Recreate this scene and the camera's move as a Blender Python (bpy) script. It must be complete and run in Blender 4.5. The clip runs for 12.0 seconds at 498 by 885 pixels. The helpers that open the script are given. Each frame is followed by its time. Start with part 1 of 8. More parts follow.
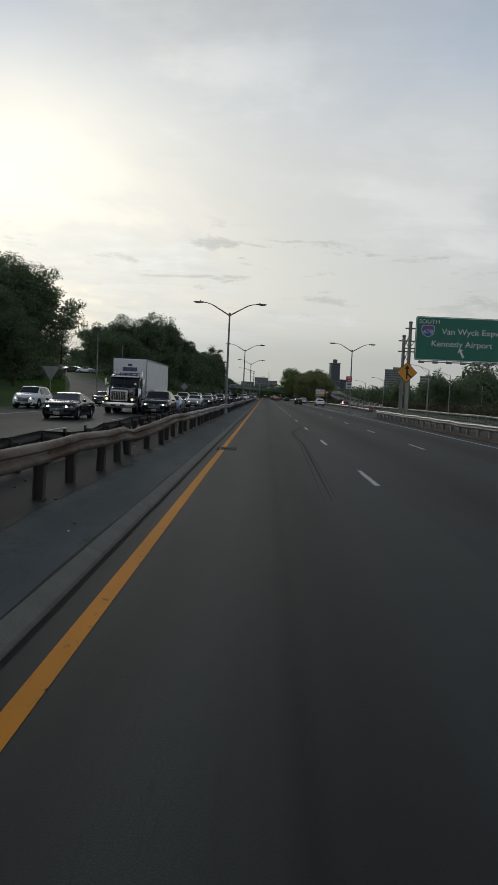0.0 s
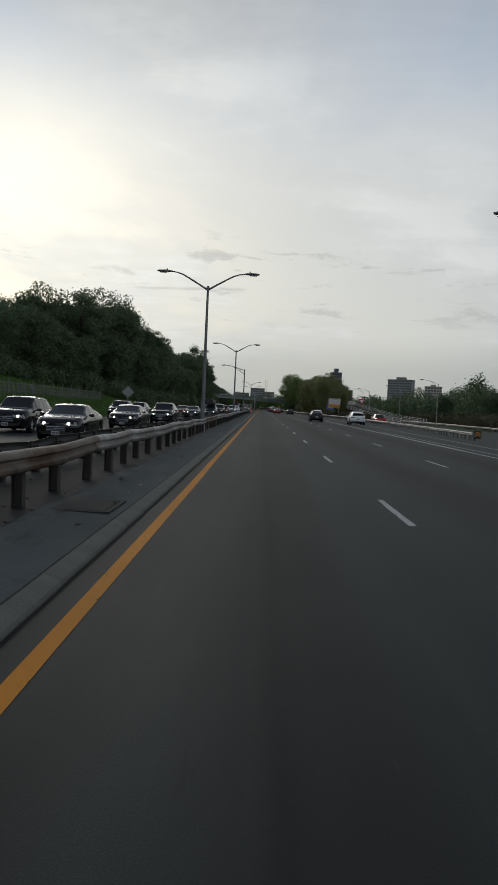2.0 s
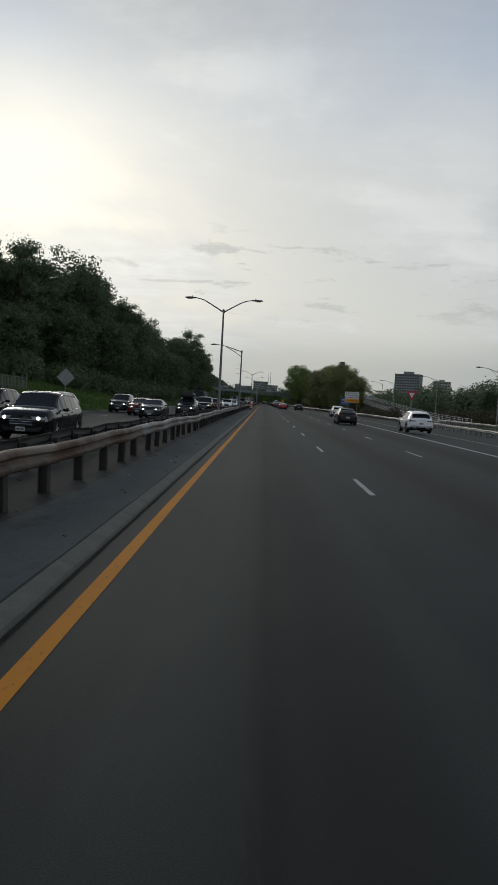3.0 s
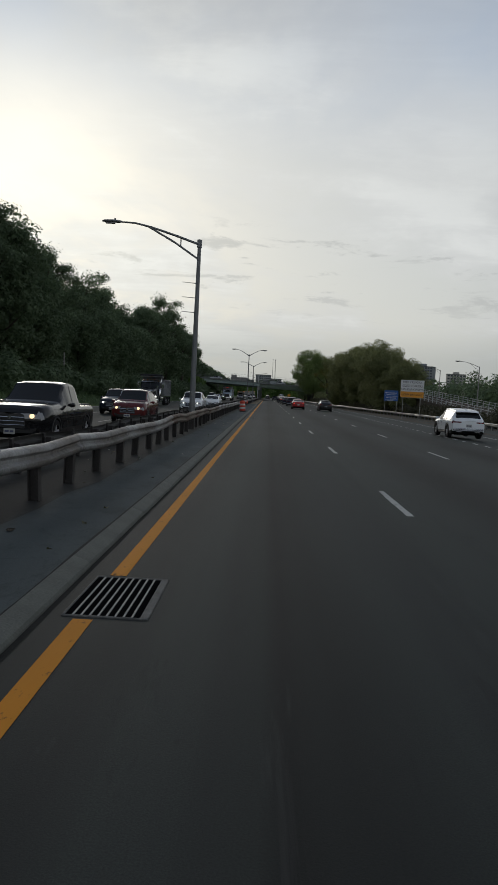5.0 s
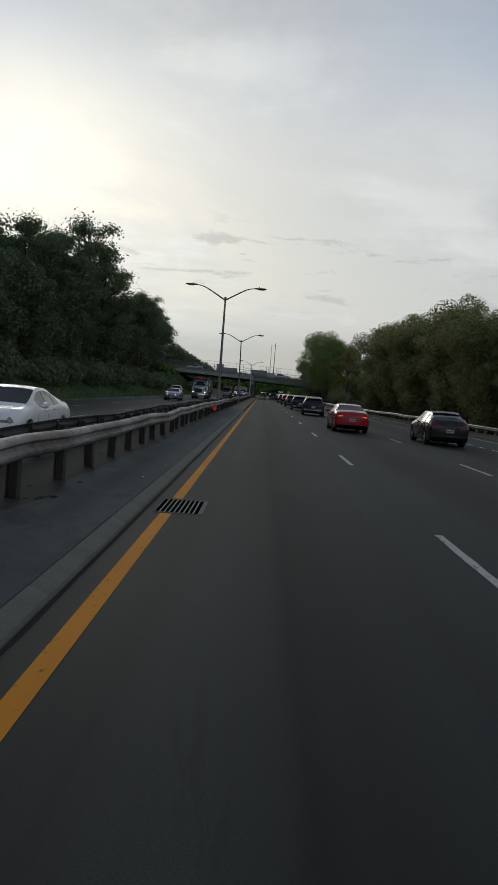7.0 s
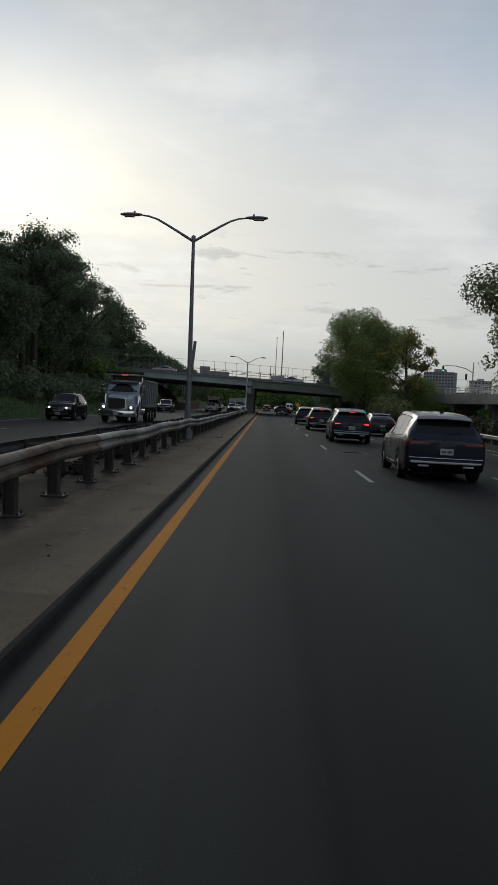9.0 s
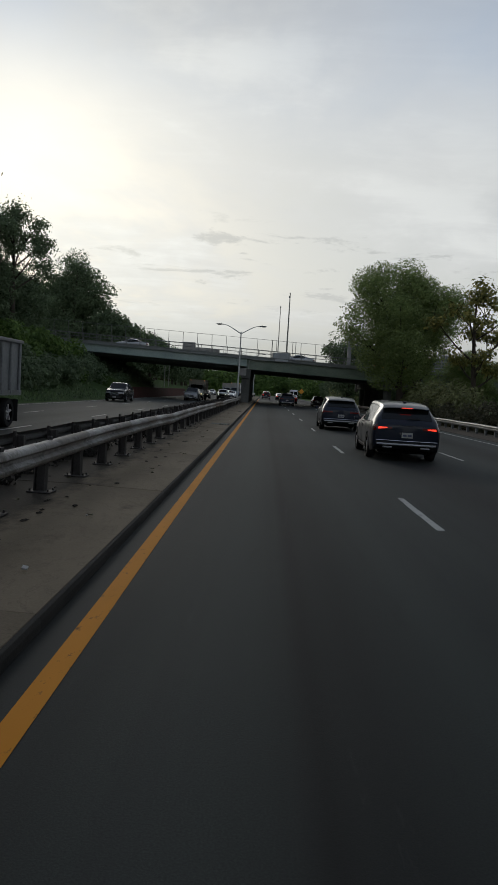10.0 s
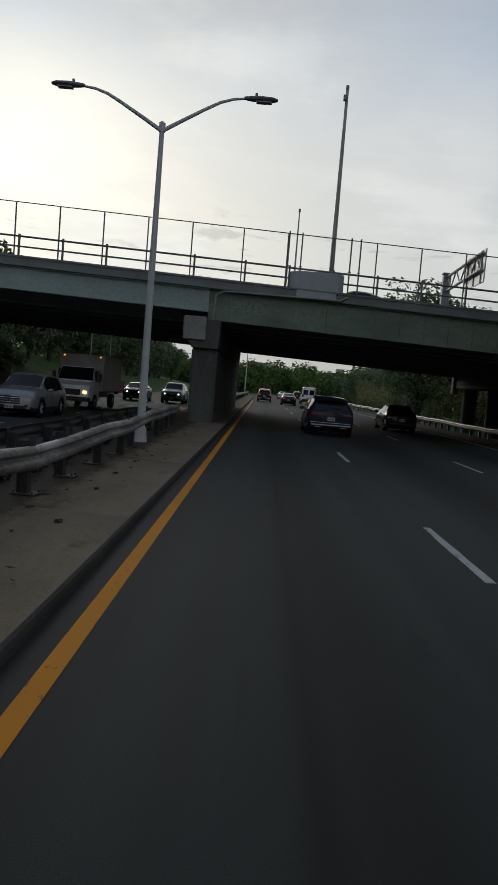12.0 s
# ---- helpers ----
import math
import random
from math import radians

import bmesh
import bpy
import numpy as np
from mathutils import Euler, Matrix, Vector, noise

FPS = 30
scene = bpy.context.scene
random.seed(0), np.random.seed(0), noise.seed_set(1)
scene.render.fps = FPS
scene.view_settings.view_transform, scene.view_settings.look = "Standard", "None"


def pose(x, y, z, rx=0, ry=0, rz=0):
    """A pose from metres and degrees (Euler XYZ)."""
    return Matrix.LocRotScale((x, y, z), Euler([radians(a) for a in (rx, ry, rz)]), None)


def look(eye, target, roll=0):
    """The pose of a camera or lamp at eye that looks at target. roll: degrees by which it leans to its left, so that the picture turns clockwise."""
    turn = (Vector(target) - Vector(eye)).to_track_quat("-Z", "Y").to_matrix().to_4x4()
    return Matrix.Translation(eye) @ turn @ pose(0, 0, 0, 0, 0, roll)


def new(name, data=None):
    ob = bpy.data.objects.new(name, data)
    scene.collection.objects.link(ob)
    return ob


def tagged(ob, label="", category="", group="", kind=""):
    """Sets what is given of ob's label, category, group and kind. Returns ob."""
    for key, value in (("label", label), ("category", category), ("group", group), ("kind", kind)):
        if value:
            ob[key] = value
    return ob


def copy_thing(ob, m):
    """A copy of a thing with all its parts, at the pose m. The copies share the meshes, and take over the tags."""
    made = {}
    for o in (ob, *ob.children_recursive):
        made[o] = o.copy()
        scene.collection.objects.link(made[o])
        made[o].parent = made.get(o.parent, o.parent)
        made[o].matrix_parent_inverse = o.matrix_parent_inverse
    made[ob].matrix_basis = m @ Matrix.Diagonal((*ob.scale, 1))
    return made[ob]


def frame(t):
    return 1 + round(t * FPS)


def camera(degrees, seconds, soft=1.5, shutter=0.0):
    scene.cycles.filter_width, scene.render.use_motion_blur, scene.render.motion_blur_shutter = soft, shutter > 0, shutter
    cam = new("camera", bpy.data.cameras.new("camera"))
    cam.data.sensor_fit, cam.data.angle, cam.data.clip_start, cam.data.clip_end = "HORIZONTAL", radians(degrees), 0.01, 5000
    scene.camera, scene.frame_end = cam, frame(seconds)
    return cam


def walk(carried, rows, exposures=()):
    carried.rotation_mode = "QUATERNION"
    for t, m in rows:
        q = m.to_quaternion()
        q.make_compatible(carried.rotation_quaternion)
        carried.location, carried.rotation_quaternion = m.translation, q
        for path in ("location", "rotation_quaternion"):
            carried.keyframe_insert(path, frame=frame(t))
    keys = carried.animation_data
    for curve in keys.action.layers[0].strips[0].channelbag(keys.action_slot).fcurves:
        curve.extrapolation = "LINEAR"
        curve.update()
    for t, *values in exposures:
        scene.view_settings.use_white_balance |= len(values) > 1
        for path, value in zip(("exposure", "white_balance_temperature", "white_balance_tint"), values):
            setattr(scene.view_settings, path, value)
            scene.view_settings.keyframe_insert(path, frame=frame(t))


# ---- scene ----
cam = camera(38.4, 12.0, 1.3)
PATH = [
    (0, (-0.577, -3.163, 1.747), (-0.615, -1.168, 1.614), 2.6),
    (0.5, (-0.588, 13.472, 1.749), (-0.623, 15.469, 1.636), 3.1),
    (1, (-0.572, 30.07, 1.655), (-0.6, 32.066, 1.533), 2.7),
    (1.5, (-0.598, 46.091, 1.607), (-0.616, 48.088, 1.499), 3.4),
    (2, (-0.481, 61.936, 1.653), (-0.511, 63.933, 1.553), 2.5),
    (2.5, (-0.387, 78.32, 1.761), (-0.419, 80.316, 1.643), 2.9),
    (3, (-0.425, 94.873, 1.75), (-0.461, 96.869, 1.632), 3.1),
    (5, (-0.513, 158.81, 1.779), (-0.557, 160.805, 1.645), 2.9),
    (5.5, (-0.536, 175.566, 1.757), (-0.572, 177.562, 1.625), 3.6),
    (6, (-0.605, 191.867, 1.814), (-0.631, 193.862, 1.673), 4.3),
    (6.5, (-0.64, 208.22, 1.765), (-0.666, 210.215, 1.622), 4.3),
    (8.5, (-0.677, 272.115, 1.673), (-0.715, 274.111, 1.554), 4.1),
    (9, (-0.693, 287.774, 1.632), (-0.733, 289.771, 1.526), 2.9),
    (9.5, (-0.705, 302.62, 1.793), (-0.736, 304.615, 1.648), 4.0),
    (10, (-0.683, 318.78, 1.742), (-0.718, 320.775, 1.597), 3.5),
    (10.5, (-0.684, 334.711, 1.793), (-0.715, 336.705, 1.646), 4.7),
    (11, (-0.679, 350.442, 1.857), (-0.719, 352.436, 1.708), 3.8),
    (11.5, (-0.657, 365.862, 1.934), (-0.691, 367.857, 1.794), 4.4),
    (12, (-0.693, 382.102, 1.81), (-0.717, 384.096, 1.656), 4.7),
]
EXPOSURES = ((0, 0.0), (6.5, 0.0), (8.5, 0.05), (12, 0.06))
walk(cam, [(t, look(eye, target, roll)) for t, eye, target, roll in PATH], EXPOSURES)

# ---- world, sun ----
SUN_AZ, SUN_EL = radians(-19), radians(14)
SUN_DIR = Vector((math.sin(SUN_AZ) * math.cos(SUN_EL), math.cos(SUN_AZ) * math.cos(SUN_EL), math.sin(SUN_EL)))


def make_world():
    world = bpy.data.worlds.new("overcast_evening_sky")
    scene.world = world
    world.use_nodes = True
    nt = world.node_tree
    nt.nodes.clear()
    N, L = nt.nodes.new, nt.links.new

    def val(op, a, b=None, c=None, clamp=False):
        n = N("ShaderNodeMath")
        n.operation, n.use_clamp = op, clamp
        for k, v in enumerate((a, b, c)):
            if v is None:
                continue
            if isinstance(v, (int, float)):
                n.inputs[k].default_value = v
            else:
                L(v, n.inputs[k])
        return n.outputs[0]

    out, bg = N("ShaderNodeOutputWorld"), N("ShaderNodeBackground")
    L(bg.outputs[0], out.inputs[0])
    tc, sep = N("ShaderNodeTexCoord"), N("ShaderNodeSeparateXYZ")
    L(tc.outputs["Generated"], sep.inputs[0])
    x, y, z = sep.outputs
    zz = val("ADD", val("MAXIMUM", z, 0.0), 0.10)
    comb = N("ShaderNodeCombineXYZ")
    L(val("DIVIDE", x, zz), comb.inputs[0])
    L(val("DIVIDE", y, zz), comb.inputs[1])

    def fbm(scale, detail, rough, dist, offset, stretch=(1, 1, 1)):
        mp, n = N("ShaderNodeMapping"), N("ShaderNodeTexNoise")
        L(comb.outputs[0], mp.inputs[0])
        mp.inputs["Location"].default_value = offset
        mp.inputs["Scale"].default_value = stretch
        L(mp.outputs[0], n.inputs["Vector"])
        n.inputs["Scale"].default_value, n.inputs["Detail"].default_value = scale, detail
        n.inputs["Roughness"].default_value, n.inputs["Distortion"].default_value = rough, dist
        return n.outputs[0]

    def ramp(fac, stops):
        r = N("ShaderNodeValToRGB")
        r.color_ramp.interpolation = "EASE"
        els = r.color_ramp.elements
        while len(els) < len(stops):
            els.new(0.5)
        for e, (p, c) in zip(els, stops):
            e.position, e.color = p, (*c, 1)
        L(fac, r.inputs[0])
        return r.outputs[0]

    def mix(fac, a, b, kind="MIX"):
        m = N("ShaderNodeMix")
        m.data_type, m.blend_type = "RGBA", kind
        for s, v in ((m.inputs[0], fac), (m.inputs[6], a), (m.inputs[7], b)):
            if isinstance(v, (int, float)):
                s.default_value = v
            elif isinstance(v, tuple):
                s.default_value = (*v, 1)
            else:
                L(v, s)
        return m.outputs[2]

    # clear sky behind the clouds
    sky = N("ShaderNodeTexSky")
    sky.sky_type, sky.sun_disc = "NISHITA", False
    sky.sun_elevation, sky.sun_rotation = SUN_EL, SUN_AZ
    clear = mix(1.0, sky.outputs[0], (0.10, 0.10, 0.10), "MULTIPLY")
    clear = mix(0.85, clear, mix(ramp(z, [(0.27, (0, 0, 0)), (0.46, (1, 1, 1))]), (0.605, 0.60, 0.575), (0.53, 0.595, 0.69)))
    # two layers of cloud
    big = fbm(0.6, 6.0, 0.55, 0.3, (3.1, 1.7, 0.0), (1.0, 0.6, 1))
    fine = fbm(1.6, 8.0, 0.6, 0.25, (0.4, 5.2, 2.0), (1.0, 0.7, 1))
    streak = fbm(2.6, 7.0, 0.62, 0.5, (1.9, 8.4, 1.0), (0.55, 1.5, 1))
    tone = ramp(val("ADD", val("MULTIPLY", big, 0.45), val("ADD", val("MULTIPLY", fine, 0.33), val("MULTIPLY", streak, 0.22))),
                [(0.38, (0.545, 0.555, 0.565)), (0.50, (0.66, 0.655, 0.645)), (0.61, (0.80, 0.795, 0.77))])
    cover = ramp(val("ADD", val("MULTIPLY", big, 0.75), val("MULTIPLY", fine, 0.25)), [(0.45, (0, 0, 0)), (0.58, (1, 1, 1))])
    # the veil thins out high on the right of the road
    gap = N("ShaderNodeVectorMath")
    gap.operation = "DOT_PRODUCT"
    L(tc.outputs["Generated"], gap.inputs[0])
    gap.inputs[1].default_value = Vector((0.24, 0.88, 0.42)).normalized()
    thinned = val("MULTIPLY", val("POWER", val("MAXIMUM", gap.outputs["Value"], 0.0), 34.0), val("MULTIPLY_ADD", fine, 1.6, -0.1, True))
    cover = mix(thinned, cover, (0.0, 0.0, 0.0))
    col = mix(cover, clear, tone)
    # thin dark scraps low over the horizon
    low = fbm(2.3, 9.0, 0.66, 0.35, (7.3, 2.2, 4.0), (1.0, 1.15, 1))
    band = val("MULTIPLY", ramp(z, [(0.08, (0, 0, 0)), (0.14, (1, 1, 1)), (0.20, (1, 1, 1)), (0.25, (0, 0, 0))]),
               ramp(low, [(0.565, (0, 0, 0)), (0.66, (1, 1, 1))]))
    col = mix(val("MULTIPLY", band, 0.60), col, (0.40, 0.405, 0.40))
    haze = ramp(z, [(0.0, (1, 1, 1)), (0.26, (0, 0, 0))])
    col = mix(val("MULTIPLY", haze, 0.7), col, (0.60, 0.59, 0.55))
    bank_ = ramp(z, [(0.0, (1, 1, 1)), (0.045, (0.8, 0.8, 0.8)), (0.11, (0, 0, 0))])
    col = mix(val("MULTIPLY", bank_, 0.75), col, (0.37, 0.385, 0.37))
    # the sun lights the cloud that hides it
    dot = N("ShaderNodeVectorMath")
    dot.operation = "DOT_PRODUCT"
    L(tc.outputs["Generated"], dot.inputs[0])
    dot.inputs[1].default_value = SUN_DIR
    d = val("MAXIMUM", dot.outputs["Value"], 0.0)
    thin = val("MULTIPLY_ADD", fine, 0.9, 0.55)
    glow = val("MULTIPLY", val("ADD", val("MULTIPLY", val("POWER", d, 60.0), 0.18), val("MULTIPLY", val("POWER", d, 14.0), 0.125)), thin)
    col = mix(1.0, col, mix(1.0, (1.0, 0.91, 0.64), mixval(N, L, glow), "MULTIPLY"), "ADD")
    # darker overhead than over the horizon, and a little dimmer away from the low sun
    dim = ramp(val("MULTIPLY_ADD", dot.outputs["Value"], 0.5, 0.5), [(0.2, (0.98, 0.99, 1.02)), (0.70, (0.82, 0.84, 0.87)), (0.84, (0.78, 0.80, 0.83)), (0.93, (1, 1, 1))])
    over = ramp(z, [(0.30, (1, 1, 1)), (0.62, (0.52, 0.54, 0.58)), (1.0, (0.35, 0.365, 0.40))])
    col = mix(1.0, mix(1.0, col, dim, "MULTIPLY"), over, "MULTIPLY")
    col = mix(1.0, col, (0.972, 1.0, 1.022), "MULTIPLY")
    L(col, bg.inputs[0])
    bg.inputs[1].default_value = 1.0


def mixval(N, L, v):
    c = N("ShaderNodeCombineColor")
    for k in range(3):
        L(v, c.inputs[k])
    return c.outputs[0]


make_world()
sun = new("sun", bpy.data.lights.new("sun", "SUN"))
sun.data.energy, sun.data.angle, sun.data.color = 0.55, radians(20), (1.0, 0.95, 0.86)
sun.matrix_world = look((0, 0, 50), Vector((0, 0, 50)) - SUN_DIR)


# ---- materials ----
class Mat:
    """A principled material with a few procedural helpers."""

    def __init__(self, name, color=(0.5, 0.5, 0.5), rough=0.6, metal=0.0):
        self.m = bpy.data.materials.new(name)
        self.m.use_nodes = True
        self.nt = self.m.node_tree
        self.b = self.nt.nodes["Principled BSDF"]
        self.set("Base Color", color)
        self.set("Roughness", rough)
        self.set("Metallic", metal)
        self.tc = None

    def node(self, kind, **props):
        n = self.nt.nodes.new(kind)
        for k, v in props.items():
            setattr(n, k, v)
        return n

    def set(self, socket, v):
        s = self.b.inputs[socket]
        if isinstance(v, tuple):
            s.default_value = (*v, 1) if len(v) == 3 else v
        elif isinstance(v, (int, float)):
            s.default_value = v
        else:
            self.nt.links.new(v, s)
        return self

    def link(self, v, s):
        if isinstance(v, tuple):
            s.default_value = (*v, 1) if len(v) == 3 and len(s.default_value) == 4 else v
        elif isinstance(v, (int, float)):
            s.default_value = v
        else:
            self.nt.links.new(v, s)

    def coords(self, scale=(1, 1, 1), loc=(0, 0, 0)):
        if not self.tc:
            self.tc = self.node("ShaderNodeTexCoord")
        mp = self.node("ShaderNodeMapping")
        self.link(self.tc.outputs["Object"], mp.inputs[0])
        mp.inputs["Scale"].default_value = scale
        mp.inputs["Location"].default_value = loc
        return mp.outputs[0]

    def noise(self, scale, detail=4, rough=0.55, stretch=(1, 1, 1), loc=(0, 0, 0), dist=0.0):
        n = self.node("ShaderNodeTexNoise")
        self.link(self.coords(stretch, loc), n.inputs["Vector"])
        n.inputs["Scale"].default_value, n.inputs["Detail"].default_value = scale, detail
        n.inputs["Roughness"].default_value, n.inputs["Distortion"].default_value = rough, dist
        return n.outputs[0]

    def ramp(self, fac, stops):
        r = self.node("ShaderNodeValToRGB")
        els = r.color_ramp.elements
        while len(els) < len(stops):
            els.new(0.5)
        for e, (p, c) in zip(els, stops):
            e.position = p
            e.color = (*c, 1) if isinstance(c, tuple) else (c, c, c, 1)
        self.link(fac, r.inputs[0])
        return r.outputs[0]

    def mix(self, fac, a, b, kind="MIX"):
        m = self.node("ShaderNodeMix", data_type="RGBA", blend_type=kind)
        for s, v in ((m.inputs[0], fac), (m.inputs[6], a), (m.inputs[7], b)):
            self.link(v, s)
        return m.outputs[2]

    def math(self, op, a, b=0.0, c=0.0, clamp=False):
        m = self.node("ShaderNodeMath", operation=op, use_clamp=clamp)
        for s, v in zip(m.inputs, (a, b, c)):
            self.link(v, s)
        return m.outputs[0]

    def bump(self, height, strength=0.3, distance=0.02):
        n = self.node("ShaderNodeBump")
        n.inputs["Strength"].default_value, n.inputs["Distance"].default_value = strength, distance
        self.link(height, n.inputs["Height"])
        self.nt.links.new(n.outputs[0], self.b.inputs["Normal"])
        return self

    def random(self):
        return self.node("ShaderNodeObjectInfo").outputs["Random"]

    def island(self):
        return self.node("ShaderNodeNewGeometry").outputs["Random Per Island"]


def grained(name, dark, light, rough=0.7, scale=3.0, fine=40.0, bump=0.2, metal=0.0, stretch=(1, 1, 1), dist=0.01):
    """A surface with stains at one scale and grain at a finer one."""
    k = Mat(name, light, rough, metal)
    coarse = k.noise(scale, 5, 0.6, stretch)
    grain = k.noise(fine, 3, 0.6, stretch, (3, 1, 2))
    c = k.mix(k.ramp(coarse, [(0.32, 0.0), (0.68, 1.0)]), dark, light)
    c = k.mix(0.45, c, k.mix(k.ramp(grain, [(0.3, 0.0), (0.7, 1.0)]), dark, light))
    k.set("Base Color", c)
    k.set("Roughness", k.math("MULTIPLY_ADD", coarse, 0.25, rough - 0.12))
    if metal == 0.0 and rough > 0.6:
        k.set("Specular IOR Level", 0.15)
    k.bump(grain, bump, dist)
    return k.m


def grimy_median(name, dark, light, foot):
    """Median surface with blotches, and black grit gathered round the rail feet."""
    k = Mat(name, light, 0.92)
    sep = k.node("ShaderNodeSeparateXYZ")
    k.link(k.coords(), sep.inputs[0])
    coarse, grain, blot = k.noise(0.5, 5, 0.6, (1, 0.4, 1)), k.noise(45, 3, 0.65), k.noise(1.7, 6, 0.7, (1, 0.5, 1), (4, 2, 0))
    c = k.mix(k.ramp(coarse, [(0.32, 0.0), (0.68, 1.0)]), dark, light)
    c = k.mix(0.25, c, k.mix(k.ramp(grain, [(0.3, 0.0), (0.7, 1.0)]), dark, light))
    near = k.math("SUBTRACT", 1.0, k.math("DIVIDE", k.math("ABSOLUTE", k.math("ADD", sep.outputs[0], 4.1)), 1.25), 0.0, True)
    f = k.math("MULTIPLY", k.ramp(k.math("ADD", k.math("MULTIPLY", near, 0.55), k.math("MULTIPLY", blot, 0.6)), [(0.45, 0.0), (0.62, 1.0)]), foot)
    c = k.mix(f, c, (0.022, 0.020, 0.017))
    c = k.mix(k.ramp(blot, [(0.56, 0.0), (0.68, 0.5)]), c, tuple(0.6 * v for v in dark))
    c = k.mix(k.ramp(k.noise(0.9, 7, 0.7, (1, 0.7, 1), (9, 3, 0), 1.2), [(0.488, 0.0), (0.5, 0.3), (0.512, 0.0)]), c, tuple(0.4 * v for v in dark))
    k.set("Base Color", c)
    k.set("Specular IOR Level", 0.12)
    k.bump(k.math("ADD", grain, k.math("MULTIPLY", blot, 2.0)), 0.4, 0.012)
    return k.m


def asphalt(name, base, centres=(), patch=0.25):
    """Old asphalt: aggregate, patches, long streaks; oil-dark lane centres."""
    k = Mat(name, (base, base, base), 0.85)
    sep = k.node("ShaderNodeSeparateXYZ")
    k.link(k.coords(), sep.inputs[0])
    x = sep.outputs[0]
    grain = k.noise(90, 3, 0.7)
    blotch = k.noise(0.35, 5, 0.6, (1.0, 0.25, 1))
    streak = k.noise(1.6, 4, 0.6, (1.0, 0.02, 1), (5, 0, 0))
    b = base
    c = k.mix(k.ramp(grain, [(0.3, 0.0), (0.72, 1.0)]), (b * 0.55, b * 0.66, b * 0.58), (b * 1.24, b * 1.46, b * 1.30))
    c = k.mix(k.ramp(blotch, [(0.35, 0.0), (0.7, patch)]), c, (b * 1.45, b * 1.5, b * 1.36))
    c = k.mix(k.ramp(streak, [(0.40, 0.0), (0.68, 0.55)]), c, (b * 0.60, b * 0.61, b * 0.62))
    for cx, width, amount in centres:
        wob = k.math("MULTIPLY_ADD", k.noise(0.5, 3, 0.6, (0.3, 0.08, 1), (cx, 2, 0)), 0.9 * min(1.0, width), -0.45 * min(1.0, width))
        off = k.math("ABSOLUTE", k.math("SUBTRACT", k.math("ADD", x, wob), cx))
        f = k.ramp(k.math("DIVIDE", off, width), [(0.12, amount), (0.95, 0.0)])
        c = k.mix(f, c, (b * 0.42, b * 0.43, b * 0.40))
    scuff = k.noise(2.6, 6, 0.75, (1.0, 0.12, 1), (2, 8, 0), 0.6)
    c = k.mix(k.ramp(scuff, [(0.60, 0.0), (0.66, 0.35), (0.74, 0.1)]), c, (b * 0.45, b * 0.47, b * 0.46))
    c = k.mix(k.ramp(scuff, [(0.30, 0.3), (0.38, 0.0)]), c, (b * 1.45, b * 1.5, b * 1.45))
    k.set("Base Color", c)
    k.set("Roughness", k.math("MULTIPLY_ADD", blotch, 0.2, 0.66))
    k.set("Specular IOR Level", 0.145)
    k.bump(grain, 0.35, 0.006)
    return k.m


M = {}
M["asphalt"] = asphalt("asphalt", 0.041, ((-0.05, 0.85, 0.75), (-0.30, 0.16, 0.95), (3.7, 1.3, 0.95), (7.4, 1.3, 0.95), (-1.6, 0.5, 0.4), (-2.1, 0.35, 0.6)))
M["asphalt_far"] = asphalt("asphalt_oncoming", 0.041, ((-7.3, 1.1, 0.5), (-10.7, 1.1, 0.5), (-14.0, 1.1, 0.4)))
M["asphalt_ramp"] = asphalt("asphalt_ramp", 0.034)
M["median_asphalt"] = grimy_median("median_asphalt", (0.050, 0.061, 0.062), (0.088, 0.104, 0.105), 0.40)
M["median_concrete"] = grimy_median("median_concrete", (0.112, 0.089, 0.060), (0.238, 0.192, 0.133), 0.85)
M["kerb"] = grained("kerb_concrete", (0.086, 0.089, 0.078), (0.172, 0.176, 0.154), 0.92, 1.6, 45, 0.6)
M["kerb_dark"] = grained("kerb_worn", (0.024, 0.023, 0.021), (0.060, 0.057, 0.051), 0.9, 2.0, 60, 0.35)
M["concrete"] = grained("concrete", (0.16, 0.155, 0.145), (0.34, 0.33, 0.31), 0.8, 0.9, 20, 0.25)
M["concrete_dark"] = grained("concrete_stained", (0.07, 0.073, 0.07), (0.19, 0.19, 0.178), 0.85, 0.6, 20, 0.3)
M["bridge_paint"] = grained("green_grey_bridge_paint", (0.19, 0.245, 0.225), (0.36, 0.43, 0.40), 0.6, 0.5, 9, 0.15)
M["bridge_dark"] = grained("dark_girder_steel", (0.20, 0.22, 0.21), (0.36, 0.38, 0.365), 0.7, 0.8, 12, 0.2)
M["parapet"] = grained("weathered_parapet", (0.13, 0.14, 0.135), (0.27, 0.285, 0.275), 0.85, 0.6, 18, 0.25)
M["pedestal"] = grained("blue_grey_concrete", (0.30, 0.32, 0.33), (0.44, 0.46, 0.475), 0.8, 1.5, 30, 0.08)
M["galv_light"] = grained("bright_galvanised_pole", (0.36, 0.37, 0.365), (0.52, 0.53, 0.52), 0.55, 1.5, 25, 0.05)
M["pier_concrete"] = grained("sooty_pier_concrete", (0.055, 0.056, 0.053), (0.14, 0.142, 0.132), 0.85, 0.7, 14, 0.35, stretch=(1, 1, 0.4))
M["brick_wall"] = grained("dark_red_wall", (0.05, 0.022, 0.02), (0.11, 0.042, 0.036), 0.85, 1.0, 12, 0.3)
M["galv"] = grained("galvanised_steel", (0.19, 0.185, 0.17), (0.34, 0.335, 0.315), 0.5, 1.2, 25, 0.1, 0.6)
